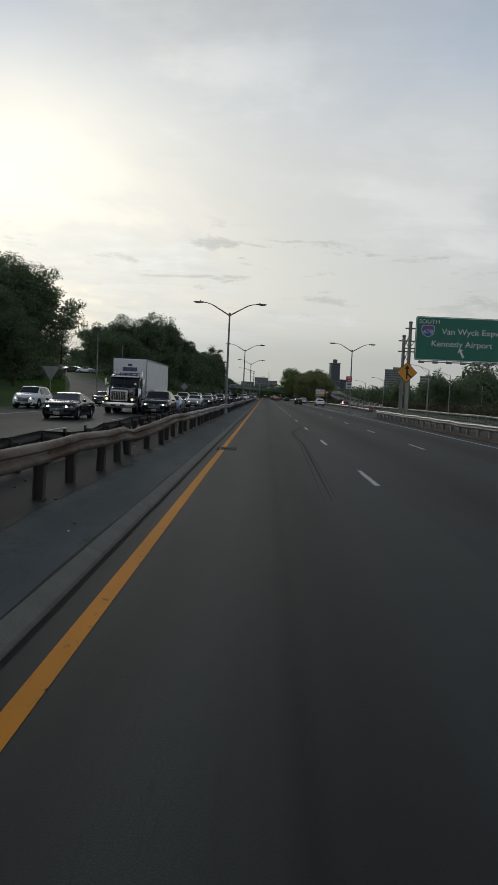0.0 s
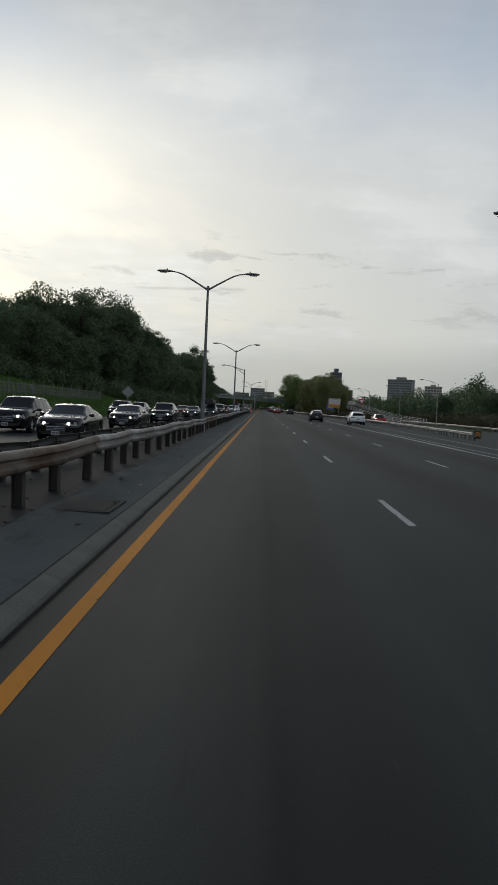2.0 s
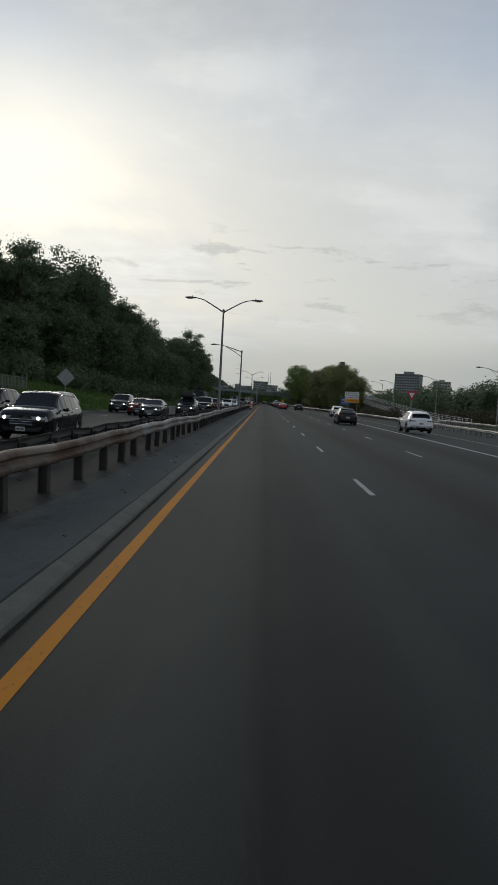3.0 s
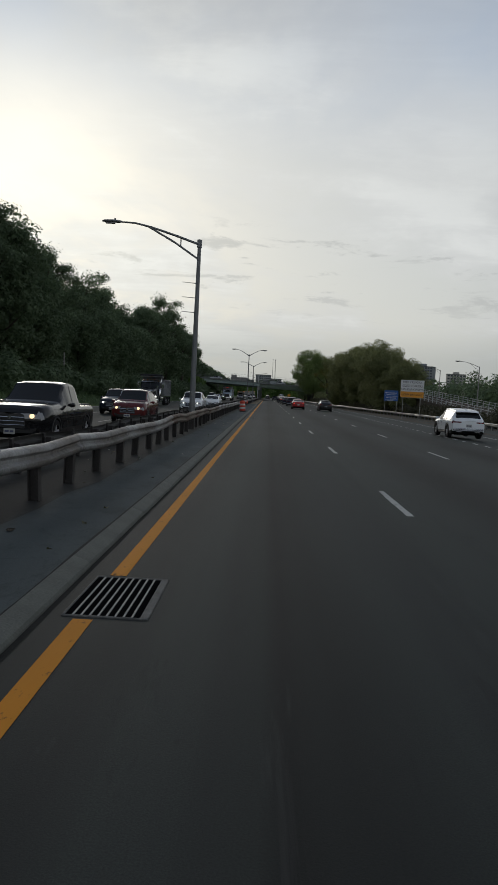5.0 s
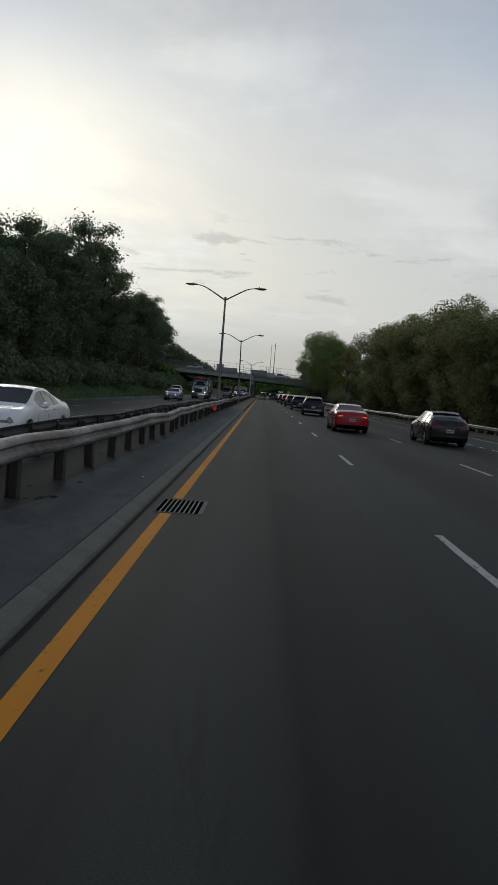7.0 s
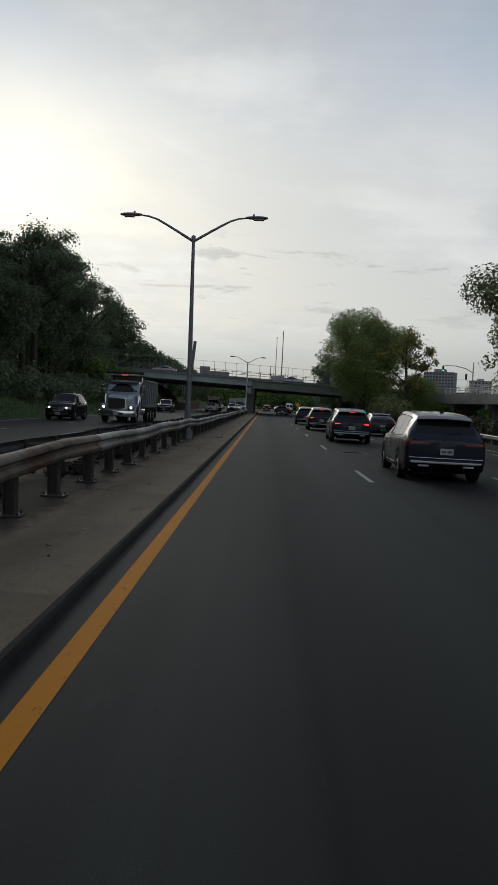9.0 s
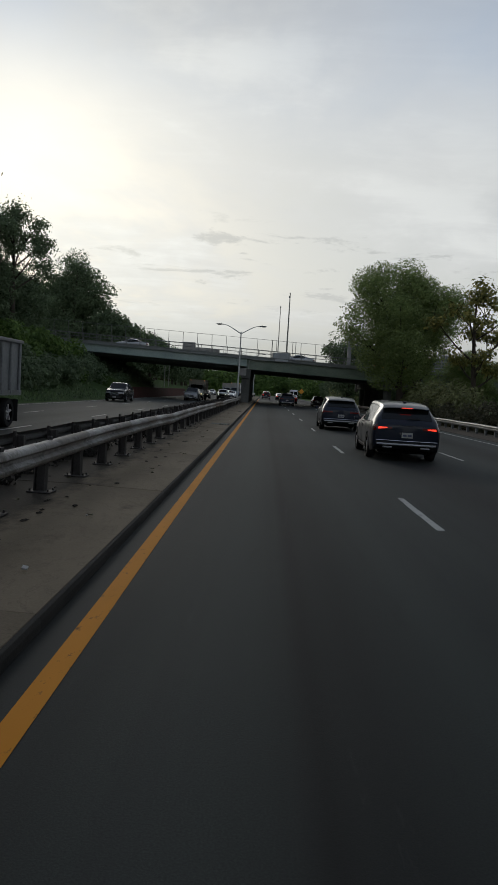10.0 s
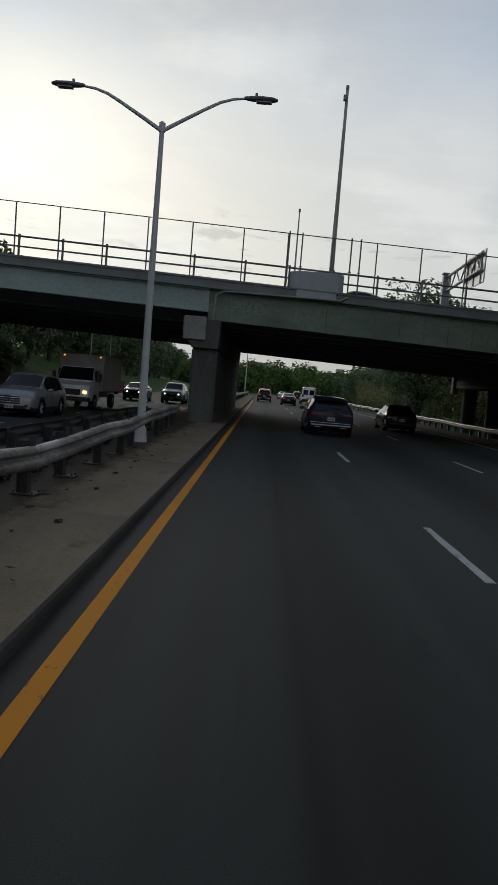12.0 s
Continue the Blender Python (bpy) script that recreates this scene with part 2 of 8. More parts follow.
M["galv_dark"] = grained("weathered_steel_pole", (0.11, 0.115, 0.115), (0.24, 0.245, 0.245), 0.55, 1.5, 25, 0.1, 0.3)
M["post_steel"] = grained("rusty_dark_post", (0.022, 0.020, 0.019), (0.068, 0.060, 0.054), 0.8, 3, 30, 0.3, 0.2)
M["chain"] = grained("fence_steel", (0.10, 0.105, 0.10), (0.20, 0.205, 0.20), 0.6, 3, 30, 0.1, 0.3)
M["dirt"] = grained("dirt_verge", (0.045, 0.036, 0.028), (0.12, 0.098, 0.075), 0.95, 0.6, 14, 0.6, dist=0.05)
M["grass_soil"] = grained("grassy_ground", (0.030, 0.058, 0.016), (0.075, 0.120, 0.034), 0.95, 0.25, 6, 0.8, dist=0.08)
M["wood_grey"] = grained("weathered_fence_wood", (0.12, 0.122, 0.11), (0.24, 0.24, 0.22), 0.85, 2.5, 20, 0.3, stretch=(1, 1, 0.2))
M["bark"] = grained("bark", (0.03, 0.025, 0.02), (0.085, 0.07, 0.055), 0.95, 4, 25, 0.8, stretch=(1, 1, 0.25), dist=0.04)
M["black"] = Mat("black_plastic", (0.012, 0.012, 0.012), 0.55).m
M["rubber"] = grained("tyre_rubber", (0.012, 0.012, 0.012), (0.026, 0.026, 0.026), 0.85, 6, 50, 0.2)
M["rim"] = grained("alloy_rim", (0.34, 0.34, 0.35), (0.56, 0.56, 0.57), 0.4, 4, 40, 0.02, 0.2)
M["chrome"] = Mat("chrome", (0.7, 0.7, 0.7), 0.15, 1.0).m
M["plate"] = Mat("licence_plate", (0.40, 0.40, 0.37), 0.5).m
M["plate_bar"] = Mat("dark_blue_bar", (0.07, 0.08, 0.14), 0.6).m
M["white_sign"] = grained("white_sign_sheet", (0.55, 0.55, 0.54), (0.72, 0.72, 0.71), 0.5, 2, 30, 0.02)
M["green_sign"] = grained("green_sign_sheet", (0.004, 0.12, 0.075), (0.010, 0.16, 0.10), 0.45, 1.0, 20, 0.02)
M["blue_sign"] = grained("blue_sign_sheet", (0.012, 0.075, 0.25), (0.02, 0.10, 0.32), 0.45, 1.0, 20, 0.02)
M["yellow_sign"] = grained("amber_sign_sheet", (0.60, 0.24, 0.015), (0.75, 0.32, 0.02), 0.45, 1.5, 20, 0.02)
M["red_sign"] = grained("red_sign_sheet", (0.35, 0.02, 0.05), (0.48, 0.035, 0.07), 0.45, 1.5, 20, 0.02)
M["alu_back"] = grained("bare_sign_back", (0.22, 0.23, 0.23), (0.36, 0.37, 0.37), 0.5, 2, 20, 0.05, 0.5)
M["sign_black"] = Mat("black_sign_paint", (0.015, 0.015, 0.015), 0.6).m
M["grate_bar"] = grained("worn_grate_bar", (0.13, 0.128, 0.12), (0.30, 0.295, 0.28), 0.6, 6, 50, 0.3)
M["grate"] = grained("cast_iron_grate", (0.05, 0.049, 0.046), (0.19, 0.186, 0.174), 0.75, 6, 50, 0.3)
M["hole"] = Mat("drain_dark", (0.006, 0.006, 0.006), 0.9).m
M["hole"].node_tree.nodes["Principled BSDF"].inputs["Specular IOR Level"].default_value = 0.0
M["drum_orange"] = grained("orange_drum_plastic", (0.50, 0.045, 0.02), (0.68, 0.075, 0.03), 0.5, 3, 30, 0.05)
M["drum_white"] = grained("dirty_reflective_band", (0.45, 0.44, 0.42), (0.72, 0.71, 0.69), 0.5, 8, 40, 0.05)
M["litter"] = grained("litter", (0.15, 0.13, 0.11), (0.55, 0.54, 0.5), 0.8, 8, 40, 0.2)


def speckled_rust():
    """Pale green-grey paint that flakes to brown rust, more of it low on the web."""
    k = Mat("flaking_bridge_paint", (0.2, 0.22, 0.2), 0.7)
    coarse, fine = k.noise(0.5, 4, 0.6, (1, 1, 2.5)), k.noise(7, 6, 0.75)
    base = k.mix(k.ramp(coarse, [(0.35, 0.0), (0.7, 1.0)]), (0.11, 0.145, 0.11), (0.21, 0.255, 0.20))
    f = k.ramp(k.math("ADD", k.math("MULTIPLY", fine, 0.7), k.math("MULTIPLY", coarse, 0.3)), [(0.54, 0.0), (0.62, 0.6)])
    k.set("Base Color", k.mix(f, base, (0.055, 0.038, 0.028)))
    k.bump(fine, 0.3, 0.01)
    return k.m


M["bridge_rusty"] = speckled_rust()


def worn_paint(name, color, under, lo, hi):
    k = Mat(name, color, 0.75)
    flake = k.noise(14, 5, 0.7, (1, 0.5, 1))
    dirt = k.noise(1.2, 4, 0.6, (1, 0.3, 1))
    k.set("Specular IOR Level", 0.08)
    c = k.mix(k.ramp(dirt, [(0.3, 0.0), (0.75, 0.45)]), color, tuple(v * 0.55 for v in color))
    k.set("Base Color", k.mix(k.ramp(flake, [(lo, 1.0), (hi, 0.0)]), c, under))
    k.bump(flake, 0.2, 0.004)
    return k.m


M["yellow_line"] = worn_paint("yellow_line_paint", (0.64, 0.25, 0.022), (0.10, 0.06, 0.03), 0.29, 0.40)
M["white_line"] = worn_paint("white_line_paint", (0.50, 0.50, 0.48), (0.09, 0.09, 0.085), 0.34, 0.46)


def rail_material(rusty):
    """Galvanised rail with stains, or a panel rusted brown."""
    k = Mat("rusty_guardrail" if rusty else "guardrail_steel", (0.35, 0.35, 0.35), 0.55, 0.1 if rusty else 0.35)
    coarse, grain = k.noise(0.9, 5, 0.6, (1, 0.5, 1)), k.noise(22, 3, 0.6)
    steel = k.mix(k.ramp(grain, [(0.3, 0.0), (0.7, 1.0)]), (0.25, 0.25, 0.245), (0.40, 0.40, 0.39))
    blot = k.noise(3.2, 6, 0.7, (1, 0.6, 1), (2, 7, 1), 0.6)
    steel = k.mix(k.ramp(coarse, [(0.47, 0.0), (0.66, 0.8)]), steel, (0.13, 0.105, 0.085))
    steel = k.mix(k.ramp(blot, [(0.50, 0.0), (0.62, 0.75)]), steel, (0.080, 0.073, 0.064))
    rust = k.mix(k.ramp(blot, [(0.35, 0.0), (0.62, 1.0)]), (0.038, 0.024, 0.016), (0.135, 0.085, 0.056))
    rust = k.mix(k.ramp(coarse, [(0.54, 0.0), (0.66, 0.75)]), rust, (0.22, 0.20, 0.175))
    k.set("Base Color", rust if rusty else steel)
    if rusty:
        k.set("Specular IOR Level", 0.15)
    k.set("Roughness", k.math("MULTIPLY_ADD", coarse, 0.3, 0.48))
    k.bump(k.math("ADD", grain, k.math("MULTIPLY", blot, 3.0)), 0.3, 0.006)
    return k.m


M["rail"] = rail_material(False)
M["rail_rust"] = rail_material(True)
# shade on the back of the far rail, put into a darker steel colour
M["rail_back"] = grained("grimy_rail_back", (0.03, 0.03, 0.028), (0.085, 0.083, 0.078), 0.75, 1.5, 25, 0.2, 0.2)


def leaf_material(name, dark, mid, light):
    k = Mat(name, mid, 0.65)
    c = k.ramp(k.island(), [(0.0, dark), (0.55, mid), (1.0, light)])
    c = k.mix(k.ramp(k.random(), [(0.0, 0.0), (1.0, 0.35)]), c, dark)
    k.set("Base Color", c)
    k.set("Specular IOR Level", 0.2)
    tr = k.node("ShaderNodeBsdfTranslucent")
    k.link(c, tr.inputs[0])
    ms = k.node("ShaderNodeMixShader")
    ms.inputs[0].default_value = 0.36
    k.nt.links.new(k.b.outputs[0], ms.inputs[1])
    k.nt.links.new(tr.outputs[0], ms.inputs[2])
    k.nt.links.new(ms.outputs[0], k.nt.nodes["Material Output"].inputs[0])
    return k.m


M["leaf_dark"] = leaf_material("dark_green_leaves", (0.079, 0.113, 0.061), (0.128, 0.179, 0.095), (0.165, 0.223, 0.121))
M["leaf_olive"] = leaf_material("olive_green_leaves", (0.108, 0.122, 0.050), (0.215, 0.232, 0.098), (0.33, 0.34, 0.155))
M["leaf_mid"] = leaf_material("mid_green_leaves", (0.123, 0.170, 0.056), (0.201, 0.270, 0.090), (0.269, 0.334, 0.117))
M["leaf_yellow"] = leaf_material("yellowing_leaves", (0.085, 0.095, 0.028), (0.20, 0.195, 0.055), (0.36, 0.32, 0.09))
M["leaf_fresh"] = leaf_material("fresh_green_leaves", (0.052, 0.094, 0.024), (0.102, 0.179, 0.041), (0.171, 0.256, 0.069))
M["reed"] = leaf_material("dry_reeds", (0.045, 0.045, 0.026), (0.085, 0.082, 0.046), (0.15, 0.135, 0.085))
M["grass"] = leaf_material("grass_blades", (0.055, 0.110, 0.022), (0.105, 0.190, 0.040), (0.15, 0.24, 0.065))


def paint(name, color, rough=0.21, metal=0.0):
    k = Mat(name, color, rough, metal)
    dirt = k.noise(2.2, 4, 0.6)
    k.set("Base Color", k.mix(k.ramp(dirt, [(0.42, 0.0), (0.8, 0.4)]), color, tuple(0.75 * v + 0.008 for v in color)))
    k.set("Roughness", k.math("MULTIPLY_ADD", dirt, 0.25, rough - 0.10))
    k.set("Specular IOR Level", 0.15)
    k.set("Coat Weight", 0.45)
    k.set("Coat Roughness", 0.03)
    return k.m


PAINT = {
    "white": paint("white_car_paint", (0.78, 0.79, 0.80)), "black": paint("black_car_paint", (0.007, 0.007, 0.008), 0.17),
    "charcoal": paint("charcoal_car_paint", (0.016, 0.017, 0.019), 0.24, 0.1), "silver": paint("silver_car_paint", (0.34, 0.35, 0.36), 0.3, 0.6),
    "navy": paint("slate_blue_car_paint", (0.012, 0.017, 0.030), 0.35, 0.1), "blue": paint("pale_blue_car_paint", (0.16, 0.23, 0.33), 0.3, 0.5),
    "red": paint("red_car_paint", (0.32, 0.02, 0.025)), "maroon": paint("dark_red_car_paint", (0.10, 0.018, 0.018)),
    "truck_blue": paint("pale_truck_paint", (0.30, 0.36, 0.40)), "box": grained("white_box_panel", (0.62, 0.63, 0.64), (0.80, 0.81, 0.81), 0.5, 0.8, 10, 0.05),
    "dump": grained("dull_dump_body", (0.13, 0.14, 0.145), (0.27, 0.28, 0.285), 0.55, 1.2, 12, 0.15, 0.3),
    "bus": paint("orange_bus_paint", (0.62, 0.24, 0.03)),
}


def glass_material():
    k = Mat("dark_car_glass", (0.010, 0.012, 0.013), 0.05)
    k.set("Specular IOR Level", 0.35)
    return k.m


def lit(name, color, strength):
    k = Mat(name, color, 0.3)
    k.set("Emission Color", color)
    k.set("Emission Strength", strength)
    return k.m


M["glass"] = glass_material()
M["headlight"] = lit("lit_headlight", (1.0, 0.97, 0.88), 2.2)
M["headlight_warm"] = lit("lit_warm_headlight", (1.0, 0.72, 0.38), 1.6)
M["amber_off"] = Mat("amber_lamp_glass", (0.30, 0.10, 0.015), 0.2).m
M["trailer_stripe"] = Mat("trailer_stripe_paint", (0.10, 0.17, 0.19), 0.4).m
M["lamp_off"] = Mat("clear_lamp_glass", (0.26, 0.26, 0.26), 0.15).m
M["tail_lit"] = lit("lit_tail_lamp", (1.0, 0.05, 0.025), 1.3)
M["tail"] = Mat("red_tail_lamp", (0.12, 0.008, 0.008), 0.2).m
M["amber"] = lit("lit_amber_lamp", (1.0, 0.35, 0.03), 1.2)


# ---- building helpers ----
class MB:
    """Collects vertices and faces of one mesh."""

    def __init__(self):
        self.v, self.f = [], []

    def add(self, verts, faces):
        n = len(self.v)
        self.v += [tuple(p) for p in verts]
        self.f += [tuple(i + n for i in f) for f in faces]
        return self

    def box(self, x0, x1, y0, y1, z0, z1, m=None, bevel=0.0):
        b = min(bevel, (x1 - x0) / 3, (y1 - y0) / 3, (z1 - z0) / 3)
        if b <= 0:
            vs = [(x, y, z) for x in (x0, x1) for y in (y0, y1) for z in (z0, z1)]
            fs = [(0, 1, 3, 2), (4, 6, 7, 5), (0, 4, 5, 1), (2, 3, 7, 6), (0, 2, 6, 4), (1, 5, 7, 3)]
        else:
            vs, fs = [], []
            levels = ((z0, b), (z0 + b, 0), (z1 - b, 0), (z1, b))
            for z, i in levels:
                c = b if i == 0 else b * 0.4
                X0, X1, Y0, Y1 = x0 + i, x1 - i, y0 + i, y1 - i
                vs += [(X0 + c, Y0, z), (X1 - c, Y0, z), (X1, Y0 + c, z), (X1, Y1 - c, z), (X1 - c, Y1, z), (X0 + c, Y1, z), (X0, Y1 - c, z), (X0, Y0 + c, z)]
            for k in range(3):
                for a in range(8):
                    n = (a + 1) % 8
                    fs.append((8 * k + a, 8 * k + n, 8 * k + 8 + n, 8 * k + 8 + a))
            fs += [tuple(range(7, -1, -1)), tuple(range(24, 32))]
        if m is not None:
            vs = [m @ Vector(p) for p in vs]
        return self.add(vs, fs)

    def tube(self, pts, r, n=8, caps=True):
        """A round bar along pts; r: one radius or one each."""
        pts = [Vector(p) for p in pts]
        rs = [r] * len(pts) if isinstance(r, (int, float)) else list(r)
        vs, fs, side = [], [], None
        for i, p in enumerate(pts):
            d = (pts[min(i + 1, len(pts) - 1)] - pts[max(i - 1, 0)]).normalized()
            if side is None or abs(side.dot(d)) > 0.95:
                side = Vector((1, 0, 0)) if abs(d.x) < 0.9 else Vector((0, 1, 0))
            a = (side - d * side.dot(d)).normalized()
            side = a
            b = d.cross(a)
            vs += [p + (a * math.cos(2 * math.pi * k / n) + b * math.sin(2 * math.pi * k / n)) * rs[i] for k in range(n)]
        for i in range(len(pts) - 1):
            for k in range(n):
                q = (k + 1) % n
                fs.append((i * n + k, i * n + q, (i + 1) * n + q, (i + 1) * n + k))
        if caps:
            fs += [tuple(range(n - 1, -1, -1)), tuple(range((len(pts) - 1) * n, len(pts) * n))]
        return self.add(vs, fs)

    def prism(self, outline, depth, m):
        """An outline in local x, z, from y = 0 to depth, placed by m."""
        n = len(outline)
        vs = [m @ Vector((x, 0, z)) for x, z in outline] + [m @ Vector((x, depth, z)) for x, z in outline]
        fs = [tuple(range(n)), tuple(range(2 * n - 1, n - 1, -1))]
        fs += [(k, k + n, (k + 1) % n + n, (k + 1) % n) for k in range(n)]
        return self.add(vs, fs)

    def sweep(self, rings, closed=True, caps=True):
        n = len(rings[0])
        vs = [p for r in rings for p in r]
        fs = []
        for i in range(len(rings) - 1):
            for k in range(n if closed else n - 1):
                q = (k + 1) % n
                fs.append((i * n + k, i * n + q, (i + 1) * n + q, (i + 1) * n + k))
        if caps:
            fs += [tuple(range(n - 1, -1, -1)), tuple(range((len(rings) - 1) * n, len(rings) * n))]
        return self.add(vs, fs)

    def mesh(self, name, mat=None, smooth=None):
        me = bpy.data.meshes.new(name)
        me.from_pydata(self.v, [], self.f)
        if mat:
            me.materials.append(mat)
        if smooth:
            me.shade_smooth()
            me.set_sharp_from_angle(angle=radians(smooth))
        me.update()
        return me


def part(name, mb, mat, parent, label="", smooth=None, at=None):
    me = mb if isinstance(mb, bpy.types.Mesh) else mb.mesh(name, mat, smooth)
    ob = new(name, me)
    if parent:
        ob.parent = parent
    if at is not None:
        ob.matrix_basis = at
    return tagged(ob, label)


def thing(name, label, category, m=None, group="", kind=""):
    ob = new(name)
    ob.empty_display_size = 0.2
    if m is not None:
        ob.matrix_basis = m
    return tagged(ob, label, category, group, kind)


def solid(name, mb, mat, label, category, group="", kind="", smooth=None):
    ob = new(name, mb.mesh(name, mat, smooth))
    return tagged(ob, label, category, group, kind)


def lerp(table, y):
    """Piecewise linear look-up in rows of (y, value)."""
    if y <= table[0][0]:
        return table[0][1]
    for (a, va), (b, vb) in zip(table, table[1:]):
        if y <= b:
            return va + (vb - va) * (y - a) / (b - a)
    return table[-1][1]


# ---- the ground and the roads ----
RAIL_R = [(125, 18.3), (150, 20.3), (180, 21.3), (215, 21.6), (255, 22.0), (278, 21.0), (300, 18.0), (323, 15.4), (350, 13.8), (370, 13.4), (390, 13.2), (415, 13.2), (450, 13.2), (520, 12.8), (700, 12.4)]
EDGE_R = [(-80, 33), (232, 33), (262, 18.5), (300, 15.0), (335, 12.2), (380, 10.9), (470, 10.7), (760, 10.7)]


def right_z(x):
    return 0.0 if x < 9.5 else (-0.06 * (x - 9.5) if x < 20 else -0.63)


def bank_z(x, y):
    """The grassy bank beside the oncoming lanes."""
    foot = lerp([(75, -21.6), (115, -17.6)], y)
    if x > foot:
        return -0.12
    rise = lerp([(-60, 0.16), (60, 0.16), (110, 0.20), (170, 0.30), (300, 0.34), (380, 0.40), (470, 0.30), (560, 0.2), (760, 0.12)], y)
    top = lerp([(-60, 3.0), (60, 3.5), (140, 4.5), (200, 6.0), (400, 6.2), (470, 4.0), (760, 3.0)], y)
    return min((foot - x) * rise, top) - 0.12


def ground_z(x, y):
    if x < -17.6:
        far = max(0.0, min(1.0, (-x - 120) / 300))
        return bank_z(x, y) * (1 - far) - 0.5 * far
    return right_z(x) - 0.14


xs = [-4000, -1500, -600, -250, -120, -80, -60, -50, -44, -40, -37, -34, -31, -28, -26, -24, -22, -20.5, -19, -17.6, -16.4, -5, 0, 9.5, 13, 16, 20, 25, 32, 45, 70, 120, 300, 800, 1800, 4000]
ys = [-600, -200, -80] + list(range(-60, 560, 10)) + [600, 680, 800, 1100, 1800, 3000, 4800]
gm = MB()
rng = random.Random(4)
gm.v = [(x, y, ground_z(x, y) + (rng.uniform(-0.12, 0.12) if x < -20 and x > -80 else 0)) for y in ys for x in xs]
gm.f = [(j * len(xs) + i, j * len(xs) + i + 1, (j + 1) * len(xs) + i + 1, (j + 1) * len(xs) + i) for j in range(len(ys) - 1) for i in range(len(xs) - 1)]
solid("ground", gm, M["grass_soil"], "grassy ground with banks beside the highway", "ground", kind="structure", smooth=60)


def strip(name, stations, mat, label, thick=0.2, category="road", kind="structure"):
    """A slab whose top runs through stations: rows of y and (x, z) pairs."""
    rings = []
    for y, top in stations:
        rings.append([(x, y, z) for x, z in top] + [(top[-1][0], y, top[-1][1] - thick), (top[0][0], y, top[0][1] - thick)])
    mb = MB().sweep([r[::-1] for r in rings])
    return solid(name, mb, mat, label, category, kind=kind)


Y0, Y1 = -60.0, 760.0
rows = []
for y in list(range(-60, 480, 12)) + [480, 560, 660, 760]:
    xr = lerp(EDGE_R, y)
    rows.append((y, [(-2.15, 0), (9.5, 0)] + [(x, right_z(x)) for x in (9.5 + (xr - 9.5) * k / 4 for k in (1, 2, 3, 4))]))
road = strip("road", rows, M["asphalt"], "worn dark asphalt carriageway with white lane lines", 0.13)
road_oncoming = strip("road_oncoming", [(yy, [(xx, 0), (-5.3, 0)]) for yy, xx in ((Y0, -20.4), (78, -20.4), (114, -16.4), (Y1, -16.4))], M["asphalt_far"], "worn asphalt carriageway for oncoming traffic", 0.11)

# slip road on the far side of the oncoming lanes, climbing the bank
rows = []
for y, c, z in ((74, -19.6, -0.01), (88, -22.2, 0.30), (100, -25.4, 0.9), (112, -29.0, 1.7), (124, -32.8, 2.6), (136, -37.0, 3.5), (150, -41.5, 4.3), (166, -46.5, 4.9)):
    rows.append((y, [(c - 3.4, max(z, bank_z(c - 3.4, y) + 0.1)), (c + 3.2, max(z, bank_z(c + 3.2, y) + 0.1))]))
strip("slip_road", rows, M["asphalt_ramp"], "pale asphalt slip road climbing the grassy bank", 0.5)

# dirt beside the right edge
rows = []
for y in range(128, 480, 8):
    a = lerp([(128, 18.0), (150, 17.6), (250, 16.0), (300, 13.2), (335, 11.4), (380, 10.5), (480, 10.4)], y)
    b = lerp(RAIL_R, y) + 1.6
    rows.append((y, [(a, right_z(a) + 0.02), ((a + b) / 2, right_z((a + b) / 2) + 0.05), (b, right_z(b) + 0.05)]))
strip("dirt_verge", rows, M["dirt"], "bare brown dirt verge along the guardrail", 0.2, "verge")
rows = [(y, [(a, 0.05 + right_z(a)), ((a + b) / 2, 0.12), (b, 0.05 + right_z(b))]) for y, a, b in ((-60, 10.3, 17), (20, 10.3, 16), (50, 10.4, 14.8), (66, 10.6, 13.4), (74, 11.2, 12.2))]
strip("gore_island", rows, M["dirt"], "brown dirt gore between highway and merging road", 0.3, "verge")

# ---- painted lines ----
GRATES = (19.6, 164.8, 213.5, 234.6)


def line(name, mat, label, segs, width, lift=0.004, wob=0.0, group=""):
    """One painted marking of flat pieces from (xa, ya) to (xb, yb), a few millimetres thick."""
    mb = MB()
    r = random.Random(9)
    for xa, ya, xb, yb in segs:
        n = max(1, int((yb - ya) / 6))
        L, R = [], []
        for k in range(n + 1):
            f = k / n
            x, y = xa + (xb - xa) * f, ya + (yb - ya) * f
            z = right_z(x) + lift
            L.append((x - width / 2 + r.uniform(-wob, wob), y, z))
            R.append((x + width / 2 + r.uniform(-wob, wob), y, z))
        mb.sweep([[a, b] for a, b in zip(L, R)], closed=False, caps=False)
    mb.f = [f[::-1] for f in mb.f]
    return solid(name, mb, mat, label, "road marking", group, "structure")


edges = [Y0] + [v for g in GRATES for v in (g - 0.66, g + 0.66)] + [480.0]
line("yellow_edge_line", M["yellow_line"], "worn orange-yellow edge line beside the kerb", [(-1.83, a, -1.83, b) for a, b in zip(edges[::2], edges[1::2])], 0.15, wob=0.006)
line("yellow_edge_line_oncoming", M["yellow_line"], "yellow edge line of the oncoming lanes", [(-5.8, Y0, -5.8, 480)], 0.13)
line("white_edge_line", M["white_line"], "solid white edge line", [(9.15, Y0, 9.15, 96)], 0.15, wob=0.006)
line("white_merge_line", M["white_line"], "broad solid white line before the merge", [(9.15, 96, 9.15, 168)], 0.25, wob=0.006)
